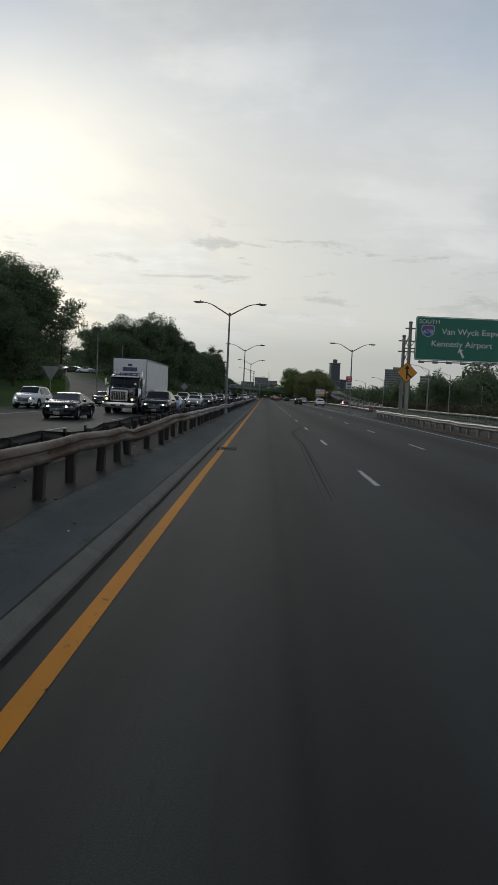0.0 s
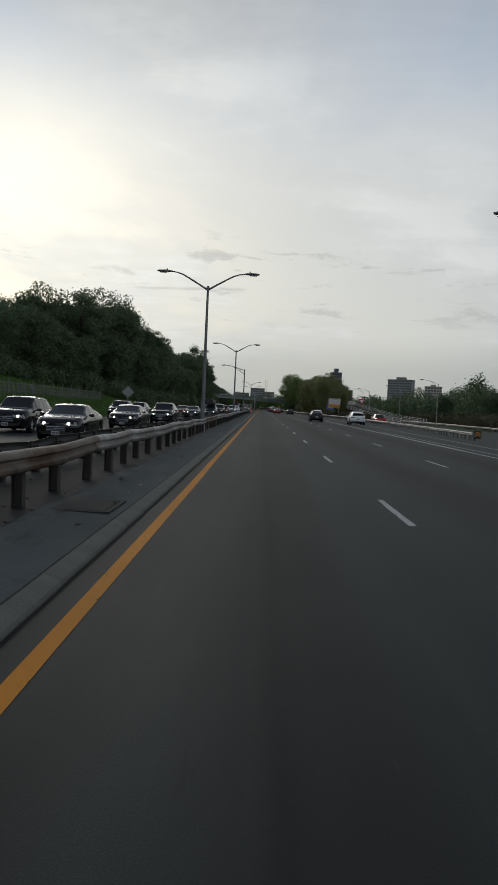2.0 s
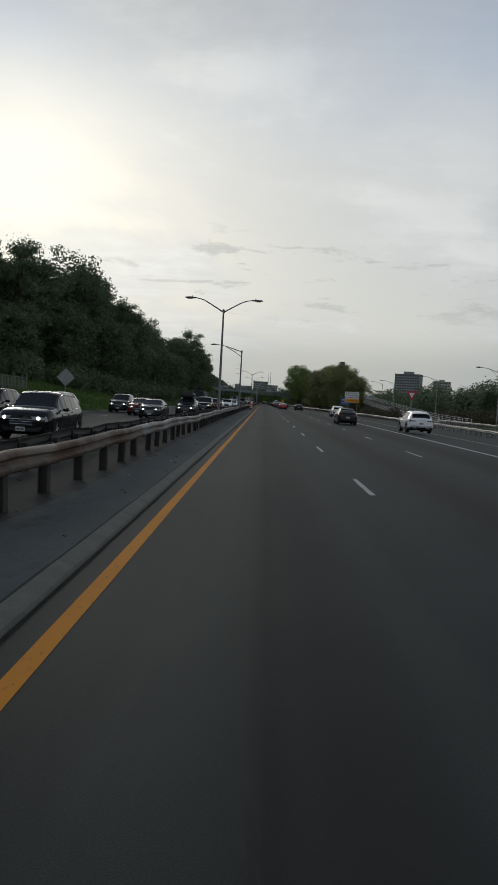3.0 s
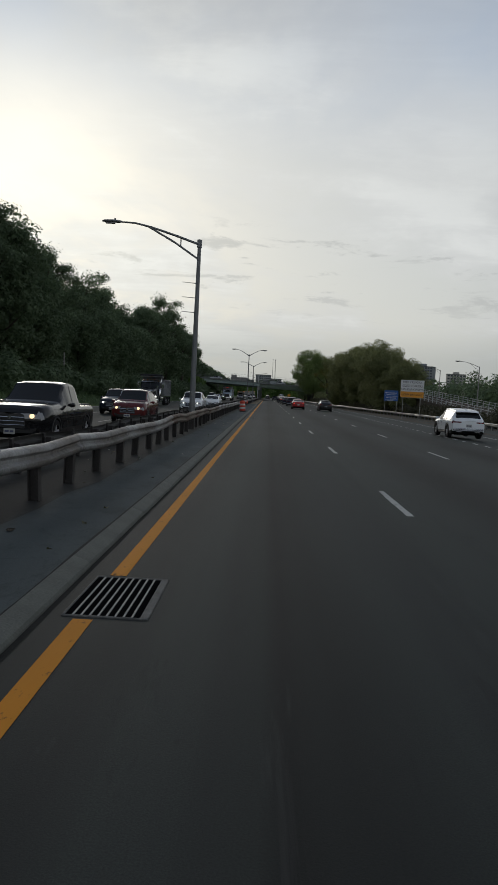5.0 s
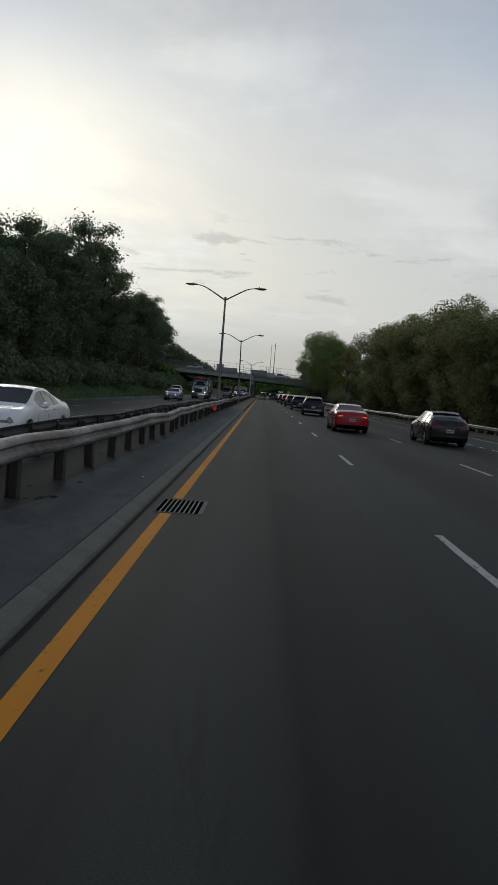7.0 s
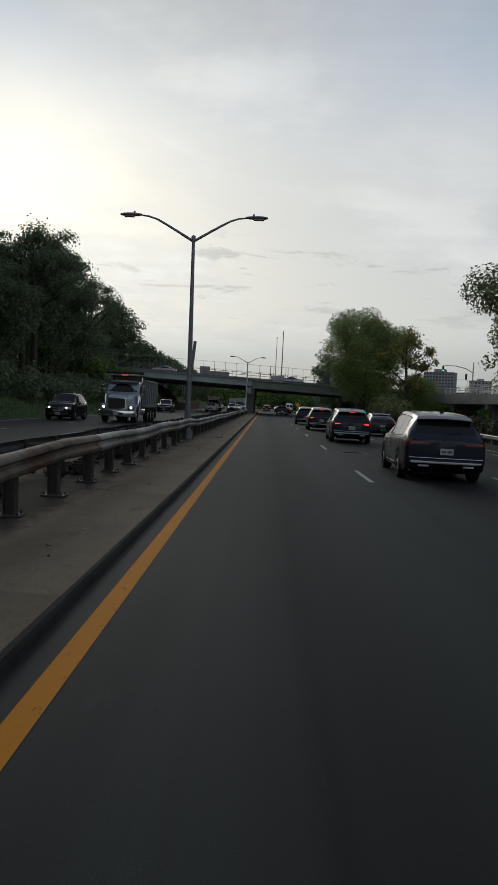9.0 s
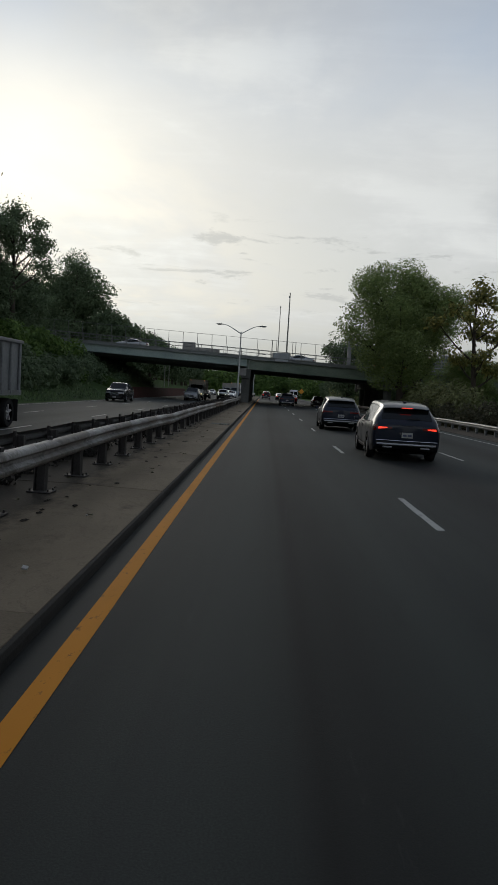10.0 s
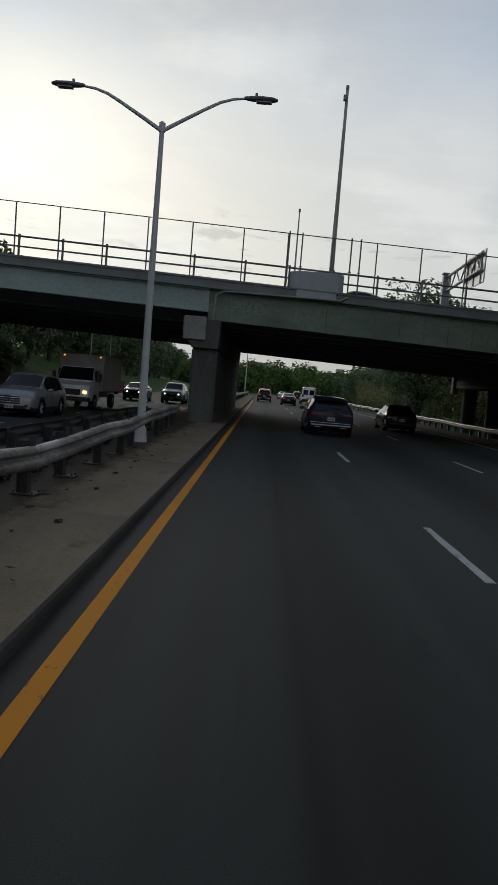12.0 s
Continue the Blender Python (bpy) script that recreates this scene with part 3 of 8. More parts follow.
line("white_gore_line", M["white_line"], "thin white line of the painted gore", [(10.6, 76, 10.15, 100), (10.15, 100, 10.0, 124), (13.2, 92, 14.2, 138), (14.2, 138, 13.9, 240), (13.9, 240, 12.4, 296), (12.4, 296, 9.7, 340), (9.7, 340, 9.45, 480)], 0.12)
line("white_edge_line_oncoming", M["white_line"], "white edge line of the oncoming lanes", [(-15.8, Y0, -15.8, 480)], 0.12)


def dash(x, y, length, width, group, mb_cache={}):
    key = (length, width)
    if key not in mb_cache:
        mb = MB()
        r = random.Random(3)
        n = 6
        rows_ = [[(-width / 2 + r.uniform(-0.008, 0.008), length * k / n, 0), (width / 2 + r.uniform(-0.008, 0.008), length * k / n, 0)] for k in range(n + 1)]
        mb.sweep(rows_, closed=False, caps=False)
        mb.f = [f[::-1] for f in mb.f]
        mb_cache[key] = mb.mesh("lane_dash", M["white_line"])
    ob = new("lane_dash", mb_cache[key])
    ob.location = (x, y, right_z(x) + 0.004)
    tagged(ob, "worn white lane dash painted on asphalt", "lane marking", group, "structure")


for k in range(-5, 39):
    for x in (1.83, 5.49):
        dash(x, 11.5 + 12.19 * k, 2.95, 0.115, "lane dashes")
    for x in (-9.05, -12.35):
        dash(x, 24.5 + 12.19 * k, 3.0, 0.11, "oncoming lane dashes")
for k in range(92):
    dash(9.3, 170 + 1.83 * k, 0.8, 0.13, "dotted merge line")

# skid marks curving across the lanes
for o, (xa, w) in enumerate(((0.04, 0.022), (0.18, 0.055), (0.27, 0.02))):
    mb = MB()
    pts = []
    for k in range(33):
        y = 9.0 + 34.0 * k / 32
        x = lerp([(9, 0.48), (16, 0.63), (24, 0.78), (28, 0.69), (31, 0.70), (34, 0.92), (37, 1.45), (40, 2.2), (43, 3.0)], y) + xa * (1 - 0.012 * (y - 9))
        ww = w * min(1.0, 0.25 + (y - 9) / 12, 0.25 + (43.5 - y) / 6)
        pts.append([(x - ww / 2, y, 0.006), (x + ww / 2, y, 0.006)])
    mb.sweep(pts, closed=False, caps=False)
    mb.f = [f[::-1] for f in mb.f]
    k = Mat("skid_rubber", (0.026, 0.0285, 0.0255), 0.9)
    k.set("Specular IOR Level", 0.05)
    solid("skid_mark", mb, k.m, "dark curved tyre skid mark on asphalt", "skid mark", "skid marks", "structure")

# manhole in the second lane
mh = thing("manhole_cover", "round iron manhole cover set in patched asphalt", "manhole cover", Matrix.Translation((2.68, 315.0, 0.0)))
ring = MB()
for r0, r1, z in ((0.50, 0.60, 0.008),):
    n = 28
    ring.add([(r * math.cos(a), r * math.sin(a), zz) for r, zz in ((r0, z), (r1, z), (r1 + 0.02, 0.0)) for a in (2 * math.pi * q / n for q in range(n))],
             [(s * n + q, (s + 1) * n + q, (s + 1) * n + (q + 1) % n, s * n + (q + 1) % n) for s in (0, 1) for q in range(n)])
part("patch_ring", ring, M["kerb"], mh, "pale concrete ring")
lid = MB().tube([(0, 0, 0.001), (0, 0, 0.006)], 0.49, 28)
for q in range(5):
    lid.box(-0.3 + 0.02 * q, 0.3 - 0.02 * q, -0.24 + 0.12 * q - 0.02, -0.24 + 0.12 * q + 0.02, 0.006, 0.011)
part("lid", lid, M["rubber"], mh)


# ---- median ----
MED_Z = 0.15
strip("median", [(Y0, [(-5.3, MED_Z - 0.02), (-3.7, MED_Z), (-2.346, MED_Z - 0.044)]), (287.0, [(-5.3, MED_Z - 0.02), (-3.7, MED_Z), (-2.346, MED_Z - 0.044)])], M["median_asphalt"], "blue-grey asphalt median strip", 0.25, "median")
kerb = thing("kerb", "pale worn concrete kerb along the median", "kerb", kind="structure")
kb = MB()
prof = [(-0.052, -0.12), (0.125, -0.12), (0.127, 0.030), (0.112, 0.056), (0.075, 0.076), (-0.046, 0.116), (-0.052, 0.108)]
kb.sweep([[(x, y, z) for x, z in prof][::-1] for y in (0.0, 1.5, 3.05)])
kmesh = kb.mesh("kerb_stone", M["kerb"])
r = random.Random(6)
for k in range(114):
    ob = part("kerb_stone", kmesh, None, kerb, at=pose(-2.285 + r.uniform(-0.003, 0.003), -60 + 3.05 * k, r.uniform(-0.002, 0.002), 0, 0, r.uniform(-0.03, 0.03)))
# thin dark strip along the kerb foot, with a ragged road-side edge
gut = MB()
ring_rows = []
for k in range(500):
    y = -60 + 1.08 * k
    ring_rows.append([(-2.160, y, 0.012), (-2.118 + r.uniform(-0.014, 0.010), y, 0.003)])
gut.sweep(ring_rows, closed=False, caps=False)
gut.f = [f[::-1] for f in gut.f]
M["joint_grime"] = grained("joint_grit", (0.016, 0.016, 0.015), (0.045, 0.046, 0.043), 0.95, 3, 40, 0.5)
solid("gutter_grime", gut, grained("gutter_grime", (0.014, 0.014, 0.013), (0.036, 0.035, 0.032), 0.95, 3, 40, 0.5), "dark line of grime in the gutter along the kerb", "grime", kind="structure")
joint = MB()
joint.sweep([[(-2.360 + r.uniform(-0.016, 0.014), -60 + 0.9 * k, 0.1125), (-2.331 + r.uniform(-0.004, 0.006), -60 + 0.9 * k, 0.1115)] for k in range(385)], closed=False, caps=False)
joint.f = [f[::-1] for f in joint.f]
solid("kerb_joint", joint, M["joint_grime"], "dark crack of grit between kerb and median", "grime", kind="structure")
slabs = thing("median_paving", "brown stained concrete median slabs with dark kerb edge", "median", kind="structure")
sm = MB()
prof = [(-5.3, -0.1), (-2.165, -0.1), (-2.165, 0.09), (-2.172, 0.112), (-2.25, 0.116), (-3.6, 0.149), (-5.3, 0.135)]
sm.sweep([[(x, y, z) for x, z in prof][::-1] for y in (0.004, 6.096)])
smesh = sm.mesh("slab", M["median_concrete"])
# kerb edge strip, much darker than the slabs behind it
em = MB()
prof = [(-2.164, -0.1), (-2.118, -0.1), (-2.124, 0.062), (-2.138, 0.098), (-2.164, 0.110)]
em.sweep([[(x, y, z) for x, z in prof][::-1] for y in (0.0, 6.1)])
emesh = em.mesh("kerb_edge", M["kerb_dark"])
for k in range(40):
    part("slab", smesh, None, slabs, at=pose(0, 287 + 6.1 * k, r.uniform(-0.003, 0.003)))
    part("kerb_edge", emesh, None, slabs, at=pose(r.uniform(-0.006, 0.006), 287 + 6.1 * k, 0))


rubble = MB()
rr_ = random.Random(77)
rings = []
for k in range(232):
    y = -60 + 1.5 * k
    if y > 286.5:
        break
    rings.append([(-5.2, y, MED_Z - 0.012), (-3.7, y, MED_Z + 0.006), (-3.42 + rr_.gauss(0, 0.07), y, MED_Z - 0.004)])
rubble.sweep(rings, closed=False, caps=False)
rubble.f = [f[::-1] for f in rubble.f]
solid("median_dirt", rubble, grimy_median("brown_median_dirt", (0.036, 0.037, 0.035), (0.080, 0.080, 0.074), 0.7), "brown dirt and broken concrete under the median guardrails", "verge", kind="structure")


def storm_grate(y):
    g = thing("storm_drain", "cast iron storm drain grate at the kerb", "drain", Matrix.Translation((-1.70, y, 0)), "storm drains")
    wide = 0.36 if y > 60 else 0.315
    sides = ((-0.32, wide, -0.60, -0.575), (-0.32, wide, 0.575, 0.60), (-0.32, -0.30, -0.575, 0.575), (0.29, wide, -0.575, 0.575))
    for x0, x1, y0, y1 in sides:
        part("frame_side", MB().box(x0, x1, y0, y1, -0.05, 0.012, bevel=0.006), M["grate"], g)
    # flat black sheet stands in for the shade down in the drain
    part("pit", MB().box(-0.30, 0.29, -0.575, 0.575, 0.0, 0.003), M["hole"], g)
    bar = MB().box(-0.0085, 0.0085, -0.575, 0.575, -0.03, 0.010, bevel=0.004).mesh("bar", M["grate_bar"])
    for k in range(8):
        part("bar", bar, None, g, at=pose(-0.235 + 0.066 * k, 0, 0))


for y in GRATES:
    storm_grate(y)
for y, x in ((72.2, -2.95), (319.5, -3.0), (351.7, -2.68)):
    hb = thing("handhole_cover", "flat worn utility cover in the median", "utility cover", Matrix.Translation((x, y, MED_Z - 0.022)), "median covers")
    part("cover", MB().box(-0.38, 0.38, -0.55, 0.55, -0.03, 0.012, bevel=0.01), M["kerb" if y > 287 else "kerb_dark"], hb)
    part("rim", MB().box(-0.46, 0.46, -0.63, -0.56, -0.03, 0.008).box(-0.46, 0.46, 0.56, 0.63, -0.03, 0.008).box(-0.46, -0.39, -0.56, 0.56, -0.03, 0.008).box(0.39, 0.46, -0.56, 0.56, -0.03, 0.008), M["kerb_dark"], hb)


# ---- guardrails ----
WAVE = [(0.0, 0.158), (0.045, 0.135), (0.082, 0.10), (0.082, 0.062), (0.02, 0.02), (0.02, -0.02), (0.082, -0.062), (0.082, -0.10), (0.045, -0.135), (0.0, -0.158)]


def guardrail(name, label, pts, facing, mat, group, height=0.66, plates=False, posts=True, dents=(), seed=1, post_mat=None, rust=()):
    """A W-beam rail through pts (a point each 1.905 m, at the ground); facing: the side to which the beam bulges, +1 to the right of the way."""
    g = thing(name, label, "guardrail", group=group)
    rr = random.Random(seed)
    P = [Vector(p) for p in pts]
    offs = []
    for k, p in enumerate(P):
        wild = 1.0 if p.y < 318 or p.y > 388 else 0.45
        dx, dz, tw = wild * rr.uniform(-0.045, 0.045), wild * rr.uniform(-0.045, 0.03) - (0.06 if 318 < p.y < 400 else 0.0), wild * rr.uniform(-0.11, 0.11)
        for cy, rad, sx, sz in dents:
            f = math.exp(-((p.y - cy) / rad) ** 2)
            dx, dz, tw = dx + sx * f, dz + sz * f, tw + 2.2 * abs(sz) * f
        offs.append((dx, dz, tw))

    def ring_at(k, f=0.0):
        q = min(k + 1, len(P) - 1)
        p = P[k].lerp(P[q], f)
        o = [a + (b - a) * f for a, b in zip(offs[k], offs[q])]
        d = (P[q] - P[max(k - 1, 0)]).normalized()
        side = Vector((d.y, -d.x, 0)) * facing
        ring_ = []
        for inner in (0, 1):
            prof_ = WAVE if not inner else [(a - 0.012, b) for a, b in reversed(WAVE)]
            for a, b in prof_:
                a2, b2 = a * math.cos(o[2]) - b * math.sin(o[2]), a * math.sin(o[2]) + b * math.cos(o[2])
                ring_.append(p + side * (0.13 + a2) + Vector((o[0], 0, height + o[1] + b2)))
        return ring_

    for k in range(0, len(P) - 1, 2):
        last = min(k + 2, len(P) - 1)
        rings = [ring_at(k)] + [ring_at(j, 0.5) if j == k else ring_at(j) for j in range(k, last)][0:1] + [ring_at(j) for j in range(k + 1, last + 1)]
        base = P[k].copy()
        rings = [[v - base for v in rg] for rg in rings]
        if facing > 0:
            rings = [rg[::-1] for rg in rings]
        pmat = M["rail_rust"] if any(a <= base.y < b for a, b in rust) else mat
        part("rail_panel", MB().sweep(rings).mesh("rail_panel", pmat, 50), None, g, at=Matrix.Translation(base))
    if posts:
        pm = MB()
        h = height + 0.05
        pm.box(-0.075, -0.060, -0.075, 0.075, -0.1, h).box(0.060, 0.075, -0.075, 0.075, -0.1, h).box(-0.06, 0.06, -0.006, 0.006, -0.1, h)
        pm.box(0.076, 0.125, -0.05, 0.05, height - 0.15, height + 0.13, bevel=0.008)
        pmesh = pm.mesh("post", post_mat or M["post_steel"])
        plate = MB().box(-0.17, 0.17, -0.14, 0.14, 0.0, 0.022, bevel=0.006)
        for sx in (-0.13, 0.13):
            for sy in (-0.10, 0.10):
                plate.tube([(sx, sy, 0.02), (sx, sy, 0.055)], 0.014, 6)
        plmesh = plate.mesh("base_plate", M["post_steel"])
        for k, p in enumerate(P):
            d = (P[min(k + 1, len(P) - 1)] - P[max(k - 1, 0)]).normalized()
            ang = math.degrees(math.atan2(d.y, d.x)) - 90 + (0 if facing > 0 else 180)
            o = offs[k]
            ob = part("post", pmesh, None, g, at=pose(p.x + o[0], p.y, p.z, rr.uniform(-3, 3), -8 * o[2] * (1 if facing > 0 else -1) + rr.uniform(-2, 2), ang + rr.uniform(-4, 4)))
            if plates and p.y > 288:
                part("base_plate", plmesh, None, g, at=pose(p.x, p.y, p.z, 0, 0, ang + rr.uniform(-8, 8)))
    return g


def along(path, step=1.905):
    """Points at even steps along a polyline."""
    path = [Vector(p) for p in path]
    out, left = [path[0].copy()], step
    for a, b in zip(path, path[1:]):
        d, at_ = (b - a).length, 0.0
        while d - at_ >= left:
            at_ += left
            out.append(a.lerp(b, at_ / d))
            left = step
        left -= d - at_
    return out


DENTS = ((14.5, 1.8, -0.14, -0.18), (18.2, 1.4, 0.16, 0.05), (60.0, 3, 0.05, -0.06), (82, 2.4, -0.08, -0.05), (98, 3, 0.04, -0.05), (129, 3, 0.05, -0.05), (176, 2.5, 0.07, -0.05),
         (199, 2.2, -0.05, -0.06), (247, 2.5, 0.08, -0.07), (293, 2.2, 0.07, -0.06), (341, 3, -0.05, -0.05), (369.5, 2.6, 0.03, -0.04), (396.2, 1.6, 0.16, 0.06), (392.5, 1.6, -0.08, -0.12))
guardrail("median_guardrail", "dented galvanised and rusty W-beam guardrail on the median", along([(-3.72, 2.9 - 1.905 * 14, MED_Z), (-3.72, 403, MED_Z), (-4.1, 410.8, MED_Z)]), 1, M["rail"], "guardrails", plates=True, dents=DENTS, seed=11, rust=((-60, 23), (66, 73), (99, 111), (181, 203), (290, 297), (360, 366)))
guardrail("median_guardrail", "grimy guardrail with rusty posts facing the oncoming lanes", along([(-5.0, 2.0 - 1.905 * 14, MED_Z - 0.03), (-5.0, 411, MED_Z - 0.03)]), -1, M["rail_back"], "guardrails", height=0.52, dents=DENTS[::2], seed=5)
guardrail("median_guardrail", "galvanised guardrail on the median beyond the bridge", along([(-3.72, 442, MED_Z), (-3.72, 540, MED_Z)]), 1, M["rail"], "guardrails", seed=15)
guardrail("roadside_guardrail", "pale galvanised guardrail along the dirt verge", along([(x, y, right_z(x) + 0.03) for y, x in RAIL_R if y < 540]), -1, M["galv"], "guardrails", seed=7, height=0.6, post_mat=M["galv_dark"])
guardrail("gore_guardrail", "pale galvanised guardrail round the gore island", along([(11.2, -40, 0.0), (11.2, 60, 0.0), (11.1, 71.0, 0.0)]), -1, M["galv"], "guardrails", seed=8, height=0.58, post_mat=M["galv_dark"])
guardrail("gore_guardrail", "galvanised guardrail on the back of the gore island", along([(15.6, -40, -0.25), (14.6, 40, -0.22), (12.4, 70.5, -0.1)]), 1, M["galv"], "guardrails", seed=9, height=0.58, post_mat=M["galv_dark"])
guardrail("ramp_guardrail", "pale guardrail along the far edge of the merging road", along([(34.5, -40, -0.63), (34.5, 100, -0.63), (33.5, 180, -0.63), (31.5, 228, -0.63)]), -1, M["galv"], "guardrails", seed=10, height=0.6, post_mat=M["galv_dark"])
guardrail("bank_guardrail", "short pale guardrail at the foot of the grassy bank", along([(-21.5, 92, 0.7), (-19.2, 106, 0.15), (-18.2, 116, -0.02), (-17.6, 133, -0.02)]), 1, M["galv"], "guardrails", seed=12, height=0.6)
# curved end of the gore rail
nose = thing("guardrail_nose", "rounded guardrail nose at the gore tip", "guardrail", group="guardrails")
rings = []
for k in range(9):
    a = math.pi * k / 8
    c = Vector((11.75, 71.2, 0.58))
    d = Vector((-math.cos(a) * 0.66, math.sin(a) * 1.6, 0))
    u = d.normalized()
    rings.append([c + d + u * q + Vector((0, 0, z)) for q, z in WAVE] + [c + d + u * (q - 0.012) + Vector((0, 0, z)) for q, z in reversed(WAVE)])
part("nose_panel", MB().sweep(rings), M["galv"], nose, smooth=50)
chev = thing("chevron_marker", "small black and amber chevron marker at a rail end", "sign", pose(18.35, 124.2, right_z(18.3)))
part("panel", MB().box(-0.32, 0.32, -0.012, 0.0, 0.25, 0.95, bevel=0.004), M["sign_black"], chev)
part("post", MB().box(-0.04, 0.04, 0.0, 0.06, 0, 0.95), M["galv"], chev)
cv = MB()
for s in (0.40, 0.60):
    cv.add([(-0.27, -0.016, s - 0.02), (0, -0.016, s + 0.2), (0.27, -0.016, s - 0.02), (0.27, -0.016, s + 0.07), (0, -0.016, s + 0.29), (-0.27, -0.016, s + 0.07)], [(0, 1, 4, 5), (1, 2, 3, 4)])
part("chevron", cv, M["yellow_sign"], chev)

# orange drum
dr = thing("traffic_drum", "battered orange and white traffic drum on the median", "traffic drum", pose(-2.78, 226.6, MED_Z, 1.5, -3, 20))


def lathe(profile, n=20):
    return MB().sweep([[(r_ * math.cos(2 * math.pi * k / n), r_ * math.sin(2 * math.pi * k / n), z) for k in range(n)] for r_, z in profile])


part("base", lathe([(0.36, 0.0), (0.36, 0.06), (0.30, 0.09), (0.27, 0.09)], 16), M["rubber"], dr)
zs = [0.08, 0.26, 0.42, 0.58, 0.74, 0.96]
for k, (a, b) in enumerate(zip(zs, zs[1:])):
    ra, rb = 0.275 - 0.045 * a, 0.275 - 0.045 * b
    part("reflective_band" if k % 2 else "drum_body", lathe([(ra + 0.012, a), (ra + 0.015, a + 0.02), (rb + 0.015, b - 0.02), (rb + 0.012, b)]), M["drum_white" if k % 2 else "drum_orange"], dr, smooth=40)
part("handle", MB().box(-0.10, 0.10, -0.03, 0.03, 0.955, 1.03, bevel=0.02), M["drum_orange"], dr)
copy_thing(dr, pose(-4.35, 268.8, MED_Z + 0.28, 78, 10, 60))

# litter and dry clumps on the median
r = random.Random(21)
lm = MB()
for k in range(130):
    y = r.uniform(0, 410)
    x = r.choice((r.gauss(-3.9, 0.35), r.uniform(-4.9, -2.5), r.gauss(-2.55, 0.1)))
    s = r.uniform(0.008, 0.024)
    m = pose(x, y, MED_Z + 0.01, r.uniform(-25, 25), r.uniform(-25, 25), r.uniform(0, 180))
    lm.box(-s, s, -s * r.uniform(0.4, 1.6), s, -0.006, 0.006 + s * 0.12, m)
tagged(solid("litter", lm, M["litter"], "scattered pale litter and gravel along the median", "litter"), kind="stuff")
dm = MB()
for k in range(420):
    y = r.uniform(0, 410)
    x = r.gauss(-4.1, 0.3)
    if r.random() < 0.25:
        x = -2.62 + r.gauss(0, 0.06)
    for q in range(3):
        a, h = r.uniform(0, 6.28), r.uniform(0.005, 0.03)
        dm.add([(x + 0.03 * math.cos(a), y + 0.03 * math.sin(a), MED_Z), (x - 0.03 * math.cos(a), y - 0.03 * math.sin(a), MED_Z), (x + r.uniform(-0.07, 0.07), y + r.uniform(-0.07, 0.07), MED_Z + h)], [(0, 1, 2)])
tagged(solid("weeds", dm, M["reed"], "dry weeds and leaf litter under the guardrails", "weeds"), kind="stuff")


bm_ = MB()
for k in range(460):
    y = r.uniform(318, 411) if k < 170 else 2.9 + 1.905 * r.randrange(0, 150) + r.gauss(0.1, 0.25)
    x = r.choice((-3.45, -3.3, -3.7, -4.2, -3.0)) + r.gauss(0, 0.18) if k < 170 else -3.62 + r.gauss(0, 0.16)
    n, rad = 9, r.uniform(0.015, 0.06)
    ring_ = [(x + rad * r.uniform(0.6, 1.2) * math.cos(6.283 * q / n), y + 2.0 * rad * r.uniform(0.6, 1.2) * math.sin(6.283 * q / n), MED_Z - 0.004) for q in range(n)]
    inner_ = [(x + 0.55 * (p[0] - x) + r.uniform(-0.02, 0.02), y + 0.55 * (p[1] - y), MED_Z + r.uniform(0.002, 0.010)) for p in ring_]
    bm_.add(ring_ + inner_ + [(x, y, MED_Z + r.uniform(0.006, 0.014))], [(q, (q + 1) % n, n + (q + 1) % n, n + q) for q in range(n)] + [(n + q, n + (q + 1) % n, 2 * n) for q in range(n)])
for x, y, rad in ((-2.42, 371.6, 0.15), (-2.5, 372.3, 0.18), (-2.46, 373.2, 0.10), (-3.2, 374.5, 0.2), (-3.1, 377.5, 0.24), (-2.6, 378.8, 0.10), (-3.3, 381.0, 0.2)):
    zz_ = 0.149 - 0.0274 * max(0.0, x + 3.6)
    n = 13
    ring_ = [(x + rad * r.uniform(0.5, 1.3) * math.cos(6.283 * q / n), y + 2.4 * rad * r.uniform(0.5, 1.3) * math.sin(6.283 * q / n), zz_ - 0.012) for q in range(n)]
    inner_ = [(x + 0.6 * (p[0] - x), y + 0.6 * (p[1] - y), zz_ + r.uniform(0.004, 0.018)) for p in ring_]
    bm_.add(ring_ + inner_ + [(x, y, zz_ + 0.015)], [(q, (q + 1) % n, n + (q + 1) % n, n + q) for q in range(n)] + [(n + q, n + (q + 1) % n, 2 * n) for q in range(n)])
tagged(solid("debris", bm_, grained("black_grit", (0.018, 0.016, 0.013), (0.06, 0.05, 0.038), 0.95, 8, 60, 0.8, dist=0.03), "clumps of black grit and rotten leaves round the posts", "debris"), kind="stuff")


